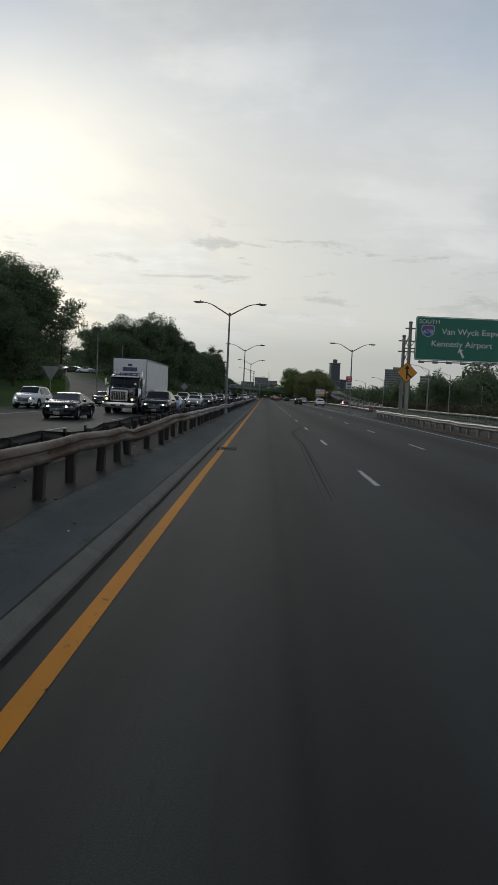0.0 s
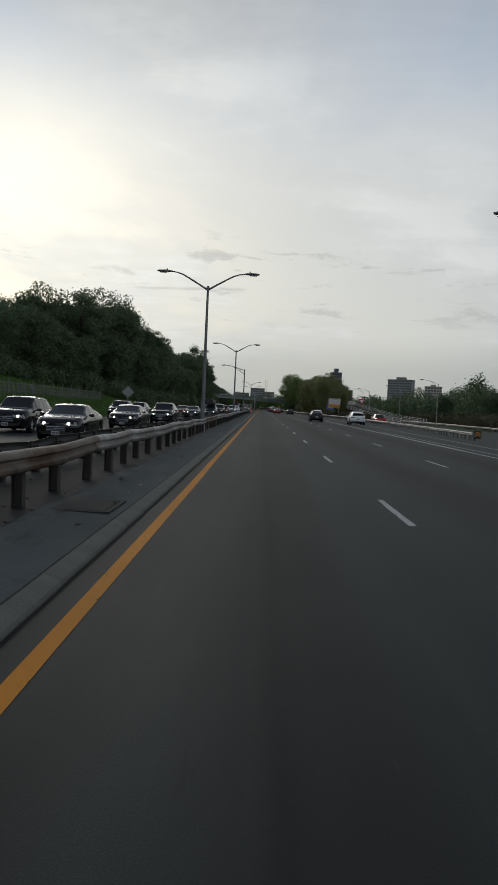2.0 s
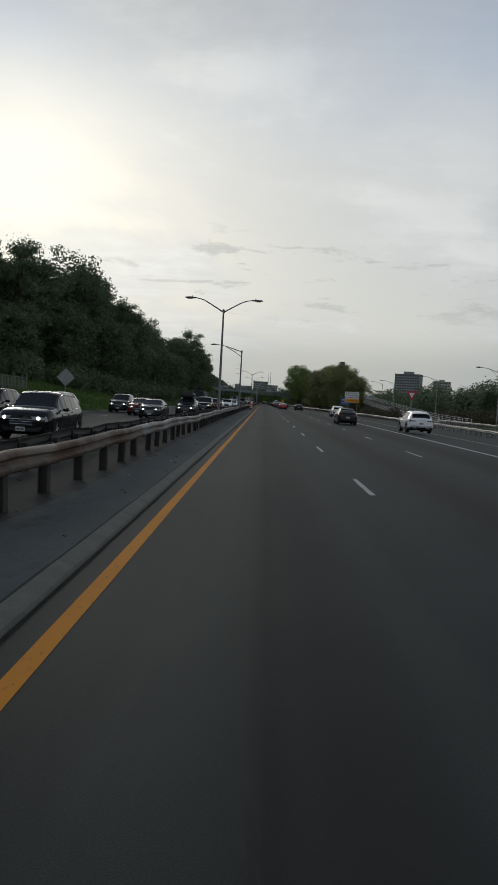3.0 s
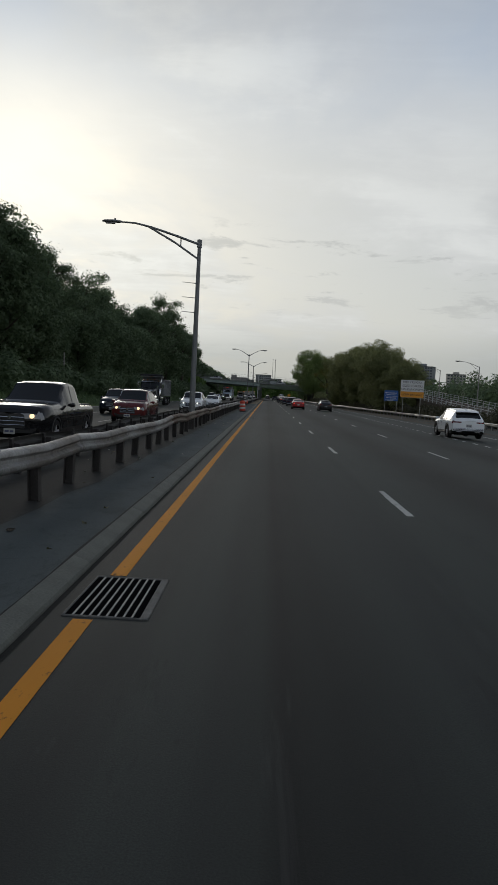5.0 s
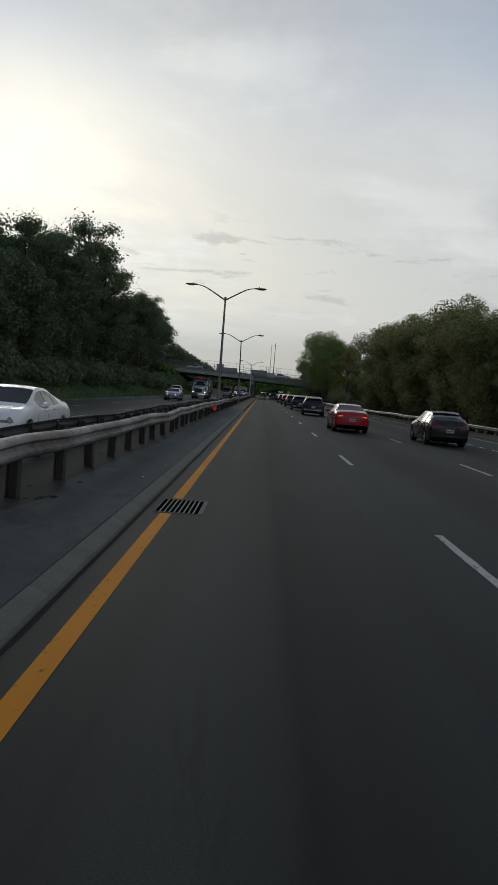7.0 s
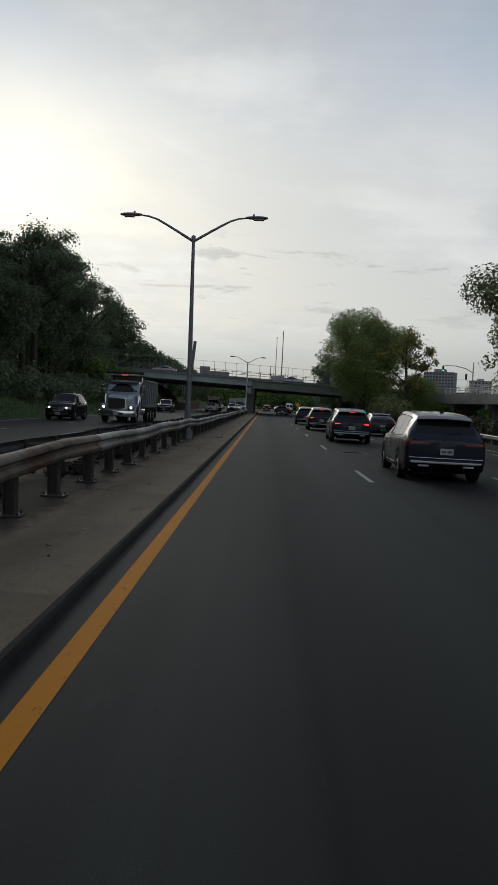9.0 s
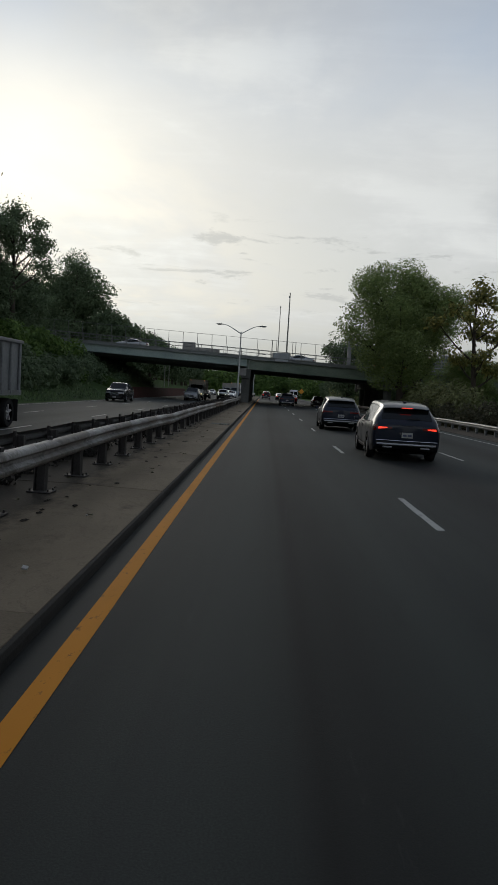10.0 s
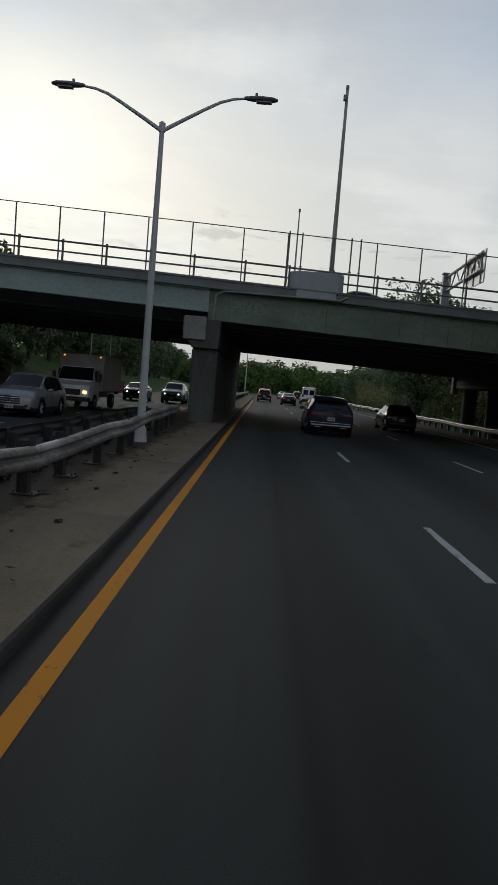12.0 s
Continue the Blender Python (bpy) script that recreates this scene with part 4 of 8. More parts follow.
# ---- lamp posts ----
def cobra_head(parent, tip, direction, mat=None):
    """A flat lamp head from tip on along direction (in x, y)."""
    d = Vector((direction[0], direction[1], 0)).normalized()
    s = Vector((-d.y, d.x, 0))
    rings = []
    for f, w, h in ((0.0, 0.05, 0.04), (0.15, 0.09, 0.06), (0.4, 0.14, 0.075), (0.72, 0.13, 0.06), (0.85, 0.05, 0.03)):
        c = Vector(tip) + d * f
        rings.append([c + s * w * math.cos(a) + Vector((0, 0, h * math.sin(a) + 0.01)) for a in (2 * math.pi * k / 10 for k in range(10))])
    head = part("lamp_head", MB().sweep(rings), M["galv_dark"], parent, smooth=50)
    part("lens", MB().box(-0.09, 0.09, -0.20, 0.20, -0.085, -0.05, Matrix.Translation(Vector(tip) + d * 0.5) @ Matrix.Rotation(math.atan2(d.y, d.x) - math.pi / 2, 4, "Z"), 0.02), M["lamp_off"], head)
    part("photocell", MB().tube([Vector(tip) + d * 0.3 + Vector((0, 0, 0.06)), Vector(tip) + d * 0.3 + Vector((0, 0, 0.15))], 0.035, 8), M["galv_dark"], head)


def twin_lamp(x, y, z, height=7.95, lean=0.0, turn=0.0, mat="galv_dark"):
    t = thing("street_lamp", "tall grey steel twin-arm street lamp", "street lamp", pose(x, y, z, 0, lean, turn), "twin street lamps")
    part("pole", MB().tube([(0, 0, 0), (0, 0, 0.02), (0, 0, 2), (0, 0, height)], [0.115, 0.112, 0.10, 0.062], 12), M[mat], t, smooth=50)
    part("base", MB().tube([(0, 0, 0), (0, 0, 0.10), (0, 0, 0.35), (0, 0, 0.42)], [0.19, 0.18, 0.15, 0.115], 12), M[mat], t, smooth=40)
    part("cap", MB().tube([(0, 0, height - 0.1), (0, 0, height + 0.12), (0, 0, height + 0.16)], [0.085, 0.085, 0.03], 10), M[mat], t)
    for s in (-1, 1):
        pts = [(0.05 * s, 0, height - 0.05), (0.54 * s, 0, height + 0.24), (1.08 * s, 0, height + 0.55), (1.44 * s, 0, height + 0.74), (1.76 * s, 0, height + 0.84), (2.08 * s, 0, height + 0.88)]
        part("arm", MB().tube(pts, [0.055, 0.05, 0.045, 0.04, 0.035, 0.03], 8), M[mat], t, smooth=50)
        cobra_head(t, (2.03 * s, 0, height + 0.88), (s, 0))
    return t


LAMPS = ((-3.80, 53.5), (-3.95, 102.5), (-3.95, 148.0), (-3.95, 275.7), (-3.95, 316.0), (-3.95, 400.8), (-3.95, 462), (-3.95, 512))
for x, y in LAMPS:
    twin_lamp(mat="galv_light" if y > 400 else "galv_dark", x=x + (0.25 if y == 316.0 else 0.16), y=y, z=MED_Z, height=7.80 if y < 60 else (7.80 if y == 316.0 else 7.96 if y < 320 and y > 270 else 8.03), lean=-0.9 if y == 316.0 else 0.1)
twin_lamp(10.1, 87.0, -0.03, 7.8, lean=-0.2)


def truss_lamp():
    t = thing("street_lamp", "stout steel lamp post with a braced single arm", "street lamp", pose(-3.74, 189.7, MED_Z, 0, 0.1, 0))
    H = 8.0
    part("pole", MB().tube([(0, 0, 0), (0, 0, 2), (0, 0, H)], [0.125, 0.118, 0.075], 12), M["galv_dark"], t, smooth=50)
    part("base", MB().box(-0.15, 0.15, -0.15, 0.15, 0, 0.50, bevel=0.03), M["post_steel"], t)
    part("cap", MB().tube([(0, 0, H - 0.25), (0, 0, H + 0.08)], 0.105, 12), M["galv_dark"], t)
    top = [(0, 0, H - 0.12), (-1.05, 0, H + 0.22), (-2.1, 0, H + 0.52), (-2.8, 0, H + 0.66), (-3.4, 0, H + 0.68)]
    part("arm", MB().tube(top, [0.05, 0.05, 0.045, 0.04, 0.035], 8), M["galv_dark"], t, smooth=50)
    part("brace", MB().tube([(0, 0, H - 0.75), (-1.05, 0, H - 0.08), (-2.2, 0, H + 0.53)], 0.042, 8), M["galv_dark"], t, smooth=50)
    part("brace", MB().tube([(-0.8, 0, H - 0.24), (-0.8, 0, H + 0.14)], 0.025, 6), M["galv_dark"], t)
    cobra_head(t, (-3.35, 0, H + 0.68), (-1, 0))
    for z in (6.24, 5.62, 5.0):
        part("spike", MB().tube([(0, 0, z), (-0.65, 0, z + 0.04)], [0.018, 0.012], 6), M["galv"], t)


truss_lamp()


def cobra_lamp(x, y, z, height, reach, direction, label="slim grey single-arm street lamp"):
    t = thing("street_lamp", label, "street lamp", pose(x, y, z), "single street lamps")
    d = Vector((direction[0], direction[1], 0)).normalized()
    part("pole", MB().tube([(0, 0, 0), (0, 0, height)], [0.11, 0.065], 10), M["galv"], t, smooth=50)
    pts = [d * reach * f + Vector((0, 0, height - 0.1 + 0.75 * math.sin(f * 1.5))) for f in (0, 0.25, 0.5, 0.75, 1.0)]
    part("arm", MB().tube(pts, 0.035, 8), M["galv"], t, smooth=50)
    part("brace", MB().tube([(0, 0, height - 0.7), pts[2] - Vector((0, 0, 0.03))], 0.02, 6), M["galv"], t)
    cobra_head(t, pts[-1], direction)


for x, y, h, rch, d in ((24.5, 108, 7.5, 2.6, (-1, 0.2)), (35.5, 60, 8, 2.6, (-1, 0)), (36.0, 140, 8, 2.6, (-1, 0)), (32.0, 195, 8, 2.6, (-1, 0)), (32.0, 231, 8, 2.6, (-1, 0)), (29.5, 262, 8, 2.6, (-1, 0.1)), (33, 300, 9, 2.6, (-1, 0)),
                         (62, 205, 8, 2.4, (-1, 0)), (70, 240, 8, 2.4, (-1, 0)), (58, 250, 8, 2.4, (1, 0)), (27, 352, 8, 2.2, (-1, 0))):
    cobra_lamp(x, y, -0.63, h, rch, d)
for x, y, h in ((-24.0, 96, 8.5), (-27, 128, 7.5), (-21.5, 232, 4.0), (-22, 470, 8), (-23.5, 488, 8)):
    t = thing("utility_pole", "slim grey pole on the grassy bank", "pole", pose(x, y, bank_z(x, y)), "bank poles")
    part("shaft", MB().tube([(0, 0, -0.2), (0, 0, h)], [0.09, 0.06], 8), M["galv"], t, smooth=50)
    part("bracket", MB().box(-0.03, 0.03, -0.22, 0.0, h * 0.72, h * 0.72 + 0.25), M["galv_dark"], t)
lp = thing("leaning_post", "leaning dark steel post beside a lamp", "post", pose(-3.98, 316.9, MED_Z, 0, 4.6, 0))
part("shaft", MB().box(-0.06, 0.06, -0.05, 0.05, 0, 3.95, bevel=0.012), M["galv_dark"], lp)
part("foot", MB().box(-0.2, 0.2, -0.2, 0.2, -0.01, 0.03, bevel=0.01), M["post_steel"], lp)


# ---- signs ----
def lettering(body, size, mat, parent, m, align="LEFT", stretch=1.0, name="lettering"):
    cu = bpy.data.curves.new("letters", "FONT")
    cu.body, cu.size, cu.align_x, cu.extrude = body, size, align, 0.004
    tmp = bpy.data.objects.new("letters", cu)
    me = bpy.data.meshes.new_from_object(tmp)
    bpy.data.objects.remove(tmp)
    me.materials.clear()
    me.materials.append(mat)
    ob = part(name, me, None, parent)
    ob.matrix_basis = m @ Matrix.Rotation(math.pi / 2, 4, "X") @ Matrix.Diagonal((stretch, 1, 1, 1))
    return ob


def rounded(w, h, rad, n=4):
    out = []
    for cx, cz, a0 in ((w / 2 - rad, h / 2 - rad, 0), (-w / 2 + rad, h / 2 - rad, 90), (-w / 2 + rad, -h / 2 + rad, 180), (w / 2 - rad, -h / 2 + rad, 270)):
        out += [(cx + rad * math.cos(radians(a0 + 90 * k / n)), cz + rad * math.sin(radians(a0 + 90 * k / n))) for k in range(n + 1)]
    return out


def overhead_sign():
    w, h = 8.6, 3.85
    s = thing("overhead_sign", "large green highway sign with white lettering on a steel support", "highway sign", pose(12.5, 61.0, 0))
    cx, cz = w / 2, 7.44
    at = Matrix.Translation((cx, 0, cz))
    pn = part("panel", MB().prism(rounded(w, h, 0.18), 0.06, at), M["green_sign"], s)
    bd = MB()
    o, i = rounded(w - 0.08, h - 0.08, 0.17), rounded(w - 0.20, h - 0.20, 0.13)
    n = len(o)
    bd.add([at @ Vector((x, -0.006, z)) for x, z in o + i], [(k, (k + 1) % n, n + (k + 1) % n, n + k) for k in range(n)])
    part("border", bd, M["white_sign"], s)
    W = M["white_sign"]
    lettering("SOUTH", 0.50, W, s, Matrix.Translation((0.25, -0.01, cz + 1.32)), stretch=1.12)
    lettering("Van Wyck Expwy", 0.74, W, s, Matrix.Translation((2.3, -0.01, cz + 0.42)), stretch=1.06)
    lettering("Kennedy Airport", 0.74, W, s, Matrix.Translation((1.42, -0.01, cz - 0.66)), stretch=1.06)
    sh = [(-0.55, 0.40), (-0.30, 0.50), (0, 0.43), (0.30, 0.50), (0.55, 0.40), (0.60, 0.05), (0.48, -0.30), (0.22, -0.50), (0, -0.60), (-0.22, -0.50), (-0.48, -0.30), (-0.60, 0.05)]
    sm_ = Matrix.Translation((1.10, 0, cz + 0.70))
    part("shield_border", MB().prism(sh, 0.02, sm_ @ Matrix.Translation((0, -0.025, 0))), W, s)
    part("shield", MB().prism([(x * 0.92, z * 0.92) for x, z in sh], 0.01, sm_ @ Matrix.Translation((0, -0.035, 0))), M["blue_sign"], s)
    lettering("678", 0.50, W, s, sm_ @ Matrix.Translation((0, -0.045, -0.26)), "CENTER", 1.15)
    part("shield_band", MB().box(-0.46, 0.46, -0.045, -0.036, 0.20, 0.32, sm_), M["red_sign"], s)
    ar = [(0, 0.48), (0.30, 0.18), (0.10, 0.22), (0.10, -0.42), (-0.10, -0.42), (-0.10, 0.22), (-0.30, 0.18)]
    part("arrow", MB().prism(ar, 0.01, Matrix.Translation((4.15, -0.02, cz - 1.22)) @ Matrix.Rotation(radians(-28), 4, "Y")), W, s)
    for k in range(7):
        x = 0.5 + 1.22 * k
        lm_ = part("light_bracket", MB().box(x - 0.03, x + 0.03, -0.75, 0.1, cz - 2.16, cz - 2.08).box(x - 0.03, x + 0.03, 0.02, 0.10, cz - 2.16, cz + 1.7), M["galv_dark"], s)
        part("sign_light", MB().box(x - 0.24, x + 0.24, -0.85, -0.55, cz - 2.22, cz - 2.02, bevel=0.04), M["galv_dark"], lm_)
    part("catwalk", MB().box(0.3, w - 0.3, -0.75, -0.70, cz - 2.1, cz - 2.04).box(0.3, w - 0.3, -0.25, -0.20, cz - 2.1, cz - 2.04), M["galv_dark"], s)
    for px_, py_, top in ((-0.56, 2.2, 7.72), (-0.30, 0.8, 8.82)):
        part("column", MB().tube([(px_, py_, -0.3), (px_, py_, top)], [0.17, 0.15], 12), M["galv"], s, smooth=50)
    for z in (8.33, 6.55):
        part("chord", MB().tube([(-0.75, 0.8, z), (w, 0.5, z)], 0.06, 8), M["galv"], s)
    for z in (7.32, 6.35):
        part("chord", MB().tube([(-1.05, 2.2, z), (w, 1.6, z)], 0.06, 8), M["galv"], s)
    for k in range(8):
        a, b = -0.3 + 1.15 * k, 0.85 + 1.15 * k
        part("lattice", MB().tube([(a, 0.8, 8.33 if k % 2 else 6.55), (b, 0.7, 6.55 if k % 2 else 8.33)], 0.035, 6), M["galv"], s)
    for z in (0.5, 2.0, 5.3, 6.6):
        part("cross_brace", MB().tube([(-0.56, 2.2, z), (-0.30, 0.8, z + 1.3)], 0.04, 6), M["galv"], s)
        part("cross_brace", MB().tube([(-0.30, 0.8, z - 0.1), (-0.56, 2.2, z + 0.95)], 0.04, 6), M["galv"], s)
    for px_, py_, top in ((-0.56, 2.2, 7.72), (-0.30, 0.8, 8.82)):
        part("post_cap", MB().tube([(px_, py_, top - 0.02), (px_, py_, top + 0.10), (px_, py_, top + 0.14)], [0.18, 0.18, 0.05], 12), M["galv_dark"], s)
        part("base_plate", MB().box(px_ - 0.28, px_ + 0.28, py_ - 0.28, py_ + 0.28, -0.05, 0.06, bevel=0.01), M["galv_dark"], s)
    # the merge warning hangs on the column
    dsn = thing("merge_sign", "amber diamond merge warning sign on a steel column", "warning sign", pose(12.03, 61.4, 4.38))
    dia = [(0, 0.94), (0.94, 0), (0, -0.94), (-0.94, 0)]
    part("border", MB().prism(dia, 0.01, Matrix.Identity(4)), M["sign_black"], dsn)
    part("face", MB().prism([(x * 0.94, z * 0.94) for x, z in dia], 0.012, Matrix.Translation((0, -0.012, 0))), M["yellow_sign"], dsn)
    part("symbol", MB().box(-0.07, 0.07, -0.02, -0.012, -0.62, 0.35).prism([(-0.24, 0.30), (0.24, 0.30), (0, 0.66)], 0.008, Matrix.Translation((0, -0.02, 0)))
         .prism([(0.05, 0.0), (0.05, -0.20), (0.36, -0.50), (0.46, -0.40)], 0.008, Matrix.Translation((0, -0.02, 0))), M["sign_black"], dsn)
    part("clamp", MB().box(-0.2, 0.3, 0.01, 0.3, -0.1, 0.1), M["galv_dark"], dsn)


overhead_sign()


def bars(parent, mat, rows_, y=-0.02):
    """Lines of writing that cannot be read: x0, x1, z, height."""
    for x0, x1, z, h in rows_:
        part("text_bar", MB().box(x0, x1, y - 0.004, y, z - h / 2, z + h / 2), mat, parent)


def panel_sign(name, label, m, w, h, z, mat, posts, back=False, rad=0.06):
    s = thing(name, label, "sign", m)
    part("panel", MB().prism(rounded(w, h, rad), 0.02, Matrix.Translation((0, 0, z))), mat, s)
    for x in posts:
        part("post", MB().box(x - 0.04, x + 0.04, 0.022, 0.10, -0.6, z + h / 2 - 0.1, bevel=0.01), M["galv"], s)
    return s


nt = panel_sign("truck_ban_sign", "white and amber sign banning trucks on parkways", pose(19.5, 258.6, -0.85), 3.2, 2.4, 4.52, M["white_sign"], (-1.2, 1.2))
part("amber_panel", MB().box(-1.59, 1.59, -0.012, -0.002, 3.34, 4.14), M["yellow_sign"], nt)
for k, (txt, st) in enumerate((("NO TRUCKS", 1.25), ("BUSES TRAILERS", 1.02), ("ON PARKWAYS", 1.15))):
    lettering(txt, 0.42, M["sign_black"], nt, Matrix.Translation((0, -0.01, 5.30 - 0.50 * k)), "CENTER", st * 0.90)
lettering("LOW BRIDGES", 0.42, M["sign_black"], nt, Matrix.Translation((0, -0.016, 3.58)), "CENTER", 1.05)
bs = panel_sign("blue_sign", "blue roadside information sign with white text", pose(20.6, 281.6, -0.75), 2.35, 1.8, 3.55, M["blue_sign"], (-1.0, 1.0))
bars(bs, M["white_sign"], ((-1.0, 0.95, 4.0, 0.07), (-0.8, 0.7, 3.70, 0.05), (-1.1, 1.1, 3.44, 0.02), (-1.1, 1.1, 2.90, 0.02), (-0.85, 0.8, 3.16, 0.08), (-0.6, 0.5, 2.68, 0.05)))
rs = thing("roadside_sign", "red over white parking sign on a lamp post", "sign", pose(9.85, 86.75, 0))
part("red_panel", MB().prism(rounded(0.74, 0.66, 0.04), 0.02, Matrix.Translation((0, 0, 4.28))), M["red_sign"], rs)
part("white_panel", MB().prism(rounded(0.74, 0.84, 0.04), 0.02, Matrix.Translation((0, 0, 3.50))), M["white_sign"], rs)
bars(rs, M["white_sign"], ((-0.18, 0.18, 4.46, 0.08), (-0.26, 0.26, 4.29, 0.08), (-0.18, 0.18, 4.11, 0.08)))
bars(rs, M["sign_black"], ((-0.28, 0.28, 3.77, 0.09), (-0.28, 0.28, 3.60, 0.09), (-0.12, 0.12, 3.42, 0.07), (-0.26, 0.26, 3.25, 0.09)))
part("clamp", MB().box(-0.1, 0.25, 0.02, 0.25, 3.4, 3.5).box(-0.1, 0.25, 0.02, 0.25, 4.2, 4.3), M["galv_dark"], rs)
ys = thing("yield_sign", "red and white triangular yield sign on a post", "sign", pose(13.9, 165, -0.3))
part("border", MB().prism([(-0.55, 0.48), (0.55, 0.48), (0, -0.48)], 0.015, Matrix.Translation((0, 0, 3.3))), M["red_sign"], ys)
part("centre", MB().prism([(-0.28, 0.31), (0.28, 0.31), (0, -0.18)], 0.012, Matrix.Translation((0, -0.012, 3.3))), M["white_sign"], ys)
part("post", MB().box(-0.04, 0.04, 0.016, 0.09, 0, 3.7), M["galv"], ys)
dg = thing("diamond_sign", "bare grey back of a diamond sign on a post", "sign", pose(-19.3, 162.4, bank_z(-19.3, 162.4)))
part("panel", MB().prism([(0, 0.85), (0.85, 0), (0, -0.85), (-0.85, 0)], 0.015, Matrix.Translation((0, 0, 2.6))), M["alu_back"], dg)
part("post", MB().box(-0.04, 0.04, -0.07, -0.002, 0, 2.9), M["galv"], dg)
yb = thing("yield_sign", "bare grey back of a triangular sign", "sign", pose(-19.6, 60, bank_z(-19.6, 60)))
part("panel", MB().prism([(-0.8, 0.6), (0.8, 0.6), (0, -0.7)], 0.015, Matrix.Translation((0, 0, 3.0))), M["alu_back"], yb)
part("post", MB().box(-0.04, 0.04, -0.07, -0.002, 0, 3.4), M["galv"], yb)

# grey board fence on the bank
fence = thing("board_fence", "weathered grey board fence on the grassy bank", "fence")
bmesh_ = MB().box(-0.07, 0.07, -0.012, 0.012, 0, 1.3).mesh("board", M["wood_grey"])
r = random.Random(12)
for k in range(120):
    y = 128 + 0.30 * k
    x = -26.5 + 0.085 * (y - 128)
    part("board", bmesh_, None, fence, at=pose(x, y, bank_z(x, y) - 0.05 + r.uniform(-0.03, 0.03), 0, r.uniform(-1.5, 1.5), 90 + 5))
for k in range(13):
    y = 128 + 3 * k
    x = -26.6 + 0.085 * (y - 128)
    part("post", MB().box(-0.05, 0.05, -0.05, 0.05, -0.2, 1.65), M["wood_grey"], fence, at=pose(x, y, bank_z(x, y)))
for z in (0.35, 1.15):
    part("stringer", MB().tube([(-26.55 + 0.085 * (y - 128), y, bank_z(-26.5 + 0.085 * (y - 128), y) + z) for y in range(128, 165, 4)], 0.04, 4), M["wood_grey"], fence)


# ---- the overpass ----
BY0, BY1, BX0, BX1 = 413.0, 440.0, -50.0, 75.0


def deck_z(x):
    return 6.22 - 0.036 * (x + 3.5) if x < 16 else 6.22 - 0.036 * 19.5 - 0.006 * (x - 16)


bridge = thing("overpass", "road overpass with green-grey painted steel girders and a wall pier", "bridge", kind="structure")
bxs = [BX0 + (BX1 - BX0) * k / 32 for k in range(33)]


def beam(name, y0, y1, lo, hi, mat, parent, x0=BX0, x1=BX1, label=""):
    xs_ = [x for x in bxs if x0 < x < x1]
    rings_ = [[(x, y0, deck_z(x) + lo), (x, y1, deck_z(x) + lo), (x, y1, deck_z(x) + hi), (x, y0, deck_z(x) + hi)] for x in [x0] + xs_ + [x1]]
    return part(name, MB().sweep(rings_), mat, parent, label)


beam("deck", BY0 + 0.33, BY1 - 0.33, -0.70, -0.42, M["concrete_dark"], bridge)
for y0, y1 in ((BY0 - 0.12, BY0 + 0.45), (BY1 - 0.45, BY1 + 0.12)):
    beam("parapet", y0, y1, -0.34, 0.0, M["parapet"], bridge, label="stained concrete parapet edge")
    beam("coping", y0 - 0.05, y1 + 0.03, 0.0, 0.07, M["parapet"], bridge)
for k in range(11):
    y = BY0 + 0.15 + (BY1 - BY0 - 0.3) * k / 10
    outer = k in (0, 10)
    for x0, x1 in ((BX0, -3.28), (-3.27, 14.67), (14.68, BX1)):
        gm_ = M["bridge_paint"] if x1 < 0 else M["bridge_rusty"]
        foot = -1.30 if outer and x1 < 0 else -1.62
        g = beam("girder", y - 0.012, y + 0.012, foot, -0.36 if outer else -0.70, gm_ if outer else M["bridge_dark"], bridge, x0, x1, "green-grey painted fascia girder" if outer else "")
        beam("flange", y - 0.17, y + 0.17, foot - 0.05, foot, gm_ if outer else M["bridge_dark"], g, x0, x1)
        beam("flange", y - 0.15, y + 0.15, -0.40 if outer else -0.74, -0.36 if outer else -0.70, gm_ if outer else M["bridge_dark"], g, x0, x1)
stf = MB().box(-0.008, 0.008, -0.06, 0.0, -1.2, 0.0).mesh("stiffener", M["bridge_rusty"])
for k in range(16):
    x = -2.4 + 1.05 * k
    part("stiffener", stf, None, bridge, at=pose(x, BY0 + 0.14, deck_z(x) - 0.41))
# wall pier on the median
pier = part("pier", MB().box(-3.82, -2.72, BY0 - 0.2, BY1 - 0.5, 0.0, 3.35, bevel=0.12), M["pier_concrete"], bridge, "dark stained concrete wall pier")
capm = MB()
rings = []
for y in (BY0 - 0.5, BY1 + 0.5):
    rings.append([(-4.25, y, 4.05), (-3.82, y, 3.3), (-2.70, y, 3.3), (-2.68, y, 3.85), (-2.66, y, 4.5), (-4.25, y, 4.5)])
capm.sweep([rg[::-1] for rg in rings])
part("pier_cap", capm, M["pier_concrete"], bridge)
part("bearing_block", MB().box(-4.2, -3.25, BY0 - 0.62, BY0 - 0.49, 3.62, 4.6, bevel=0.03), M["concrete"], bridge, "pale concrete end block")
part("drain_pipe", MB().tube([(2.6, BY0 - 0.16, deck_z(2.6) - 0.1), (2.3, BY0 - 0.18, deck_z(2) - 0.28), (-2.6, BY0 - 0.18, deck_z(-2.6) - 0.42), (-2.95, BY0 - 0.2, deck_z(-3) - 0.6), (-3.0, BY0 - 0.2, 4.3)], 0.045, 8), M["galv"], bridge, smooth=50)
# right-hand pier and abutments
for k in range(5):
    y = BY0 + 1.5 + 6 * k
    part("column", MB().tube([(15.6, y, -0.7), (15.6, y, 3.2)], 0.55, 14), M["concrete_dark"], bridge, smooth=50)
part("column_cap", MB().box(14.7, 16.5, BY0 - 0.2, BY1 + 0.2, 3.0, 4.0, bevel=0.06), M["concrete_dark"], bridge)
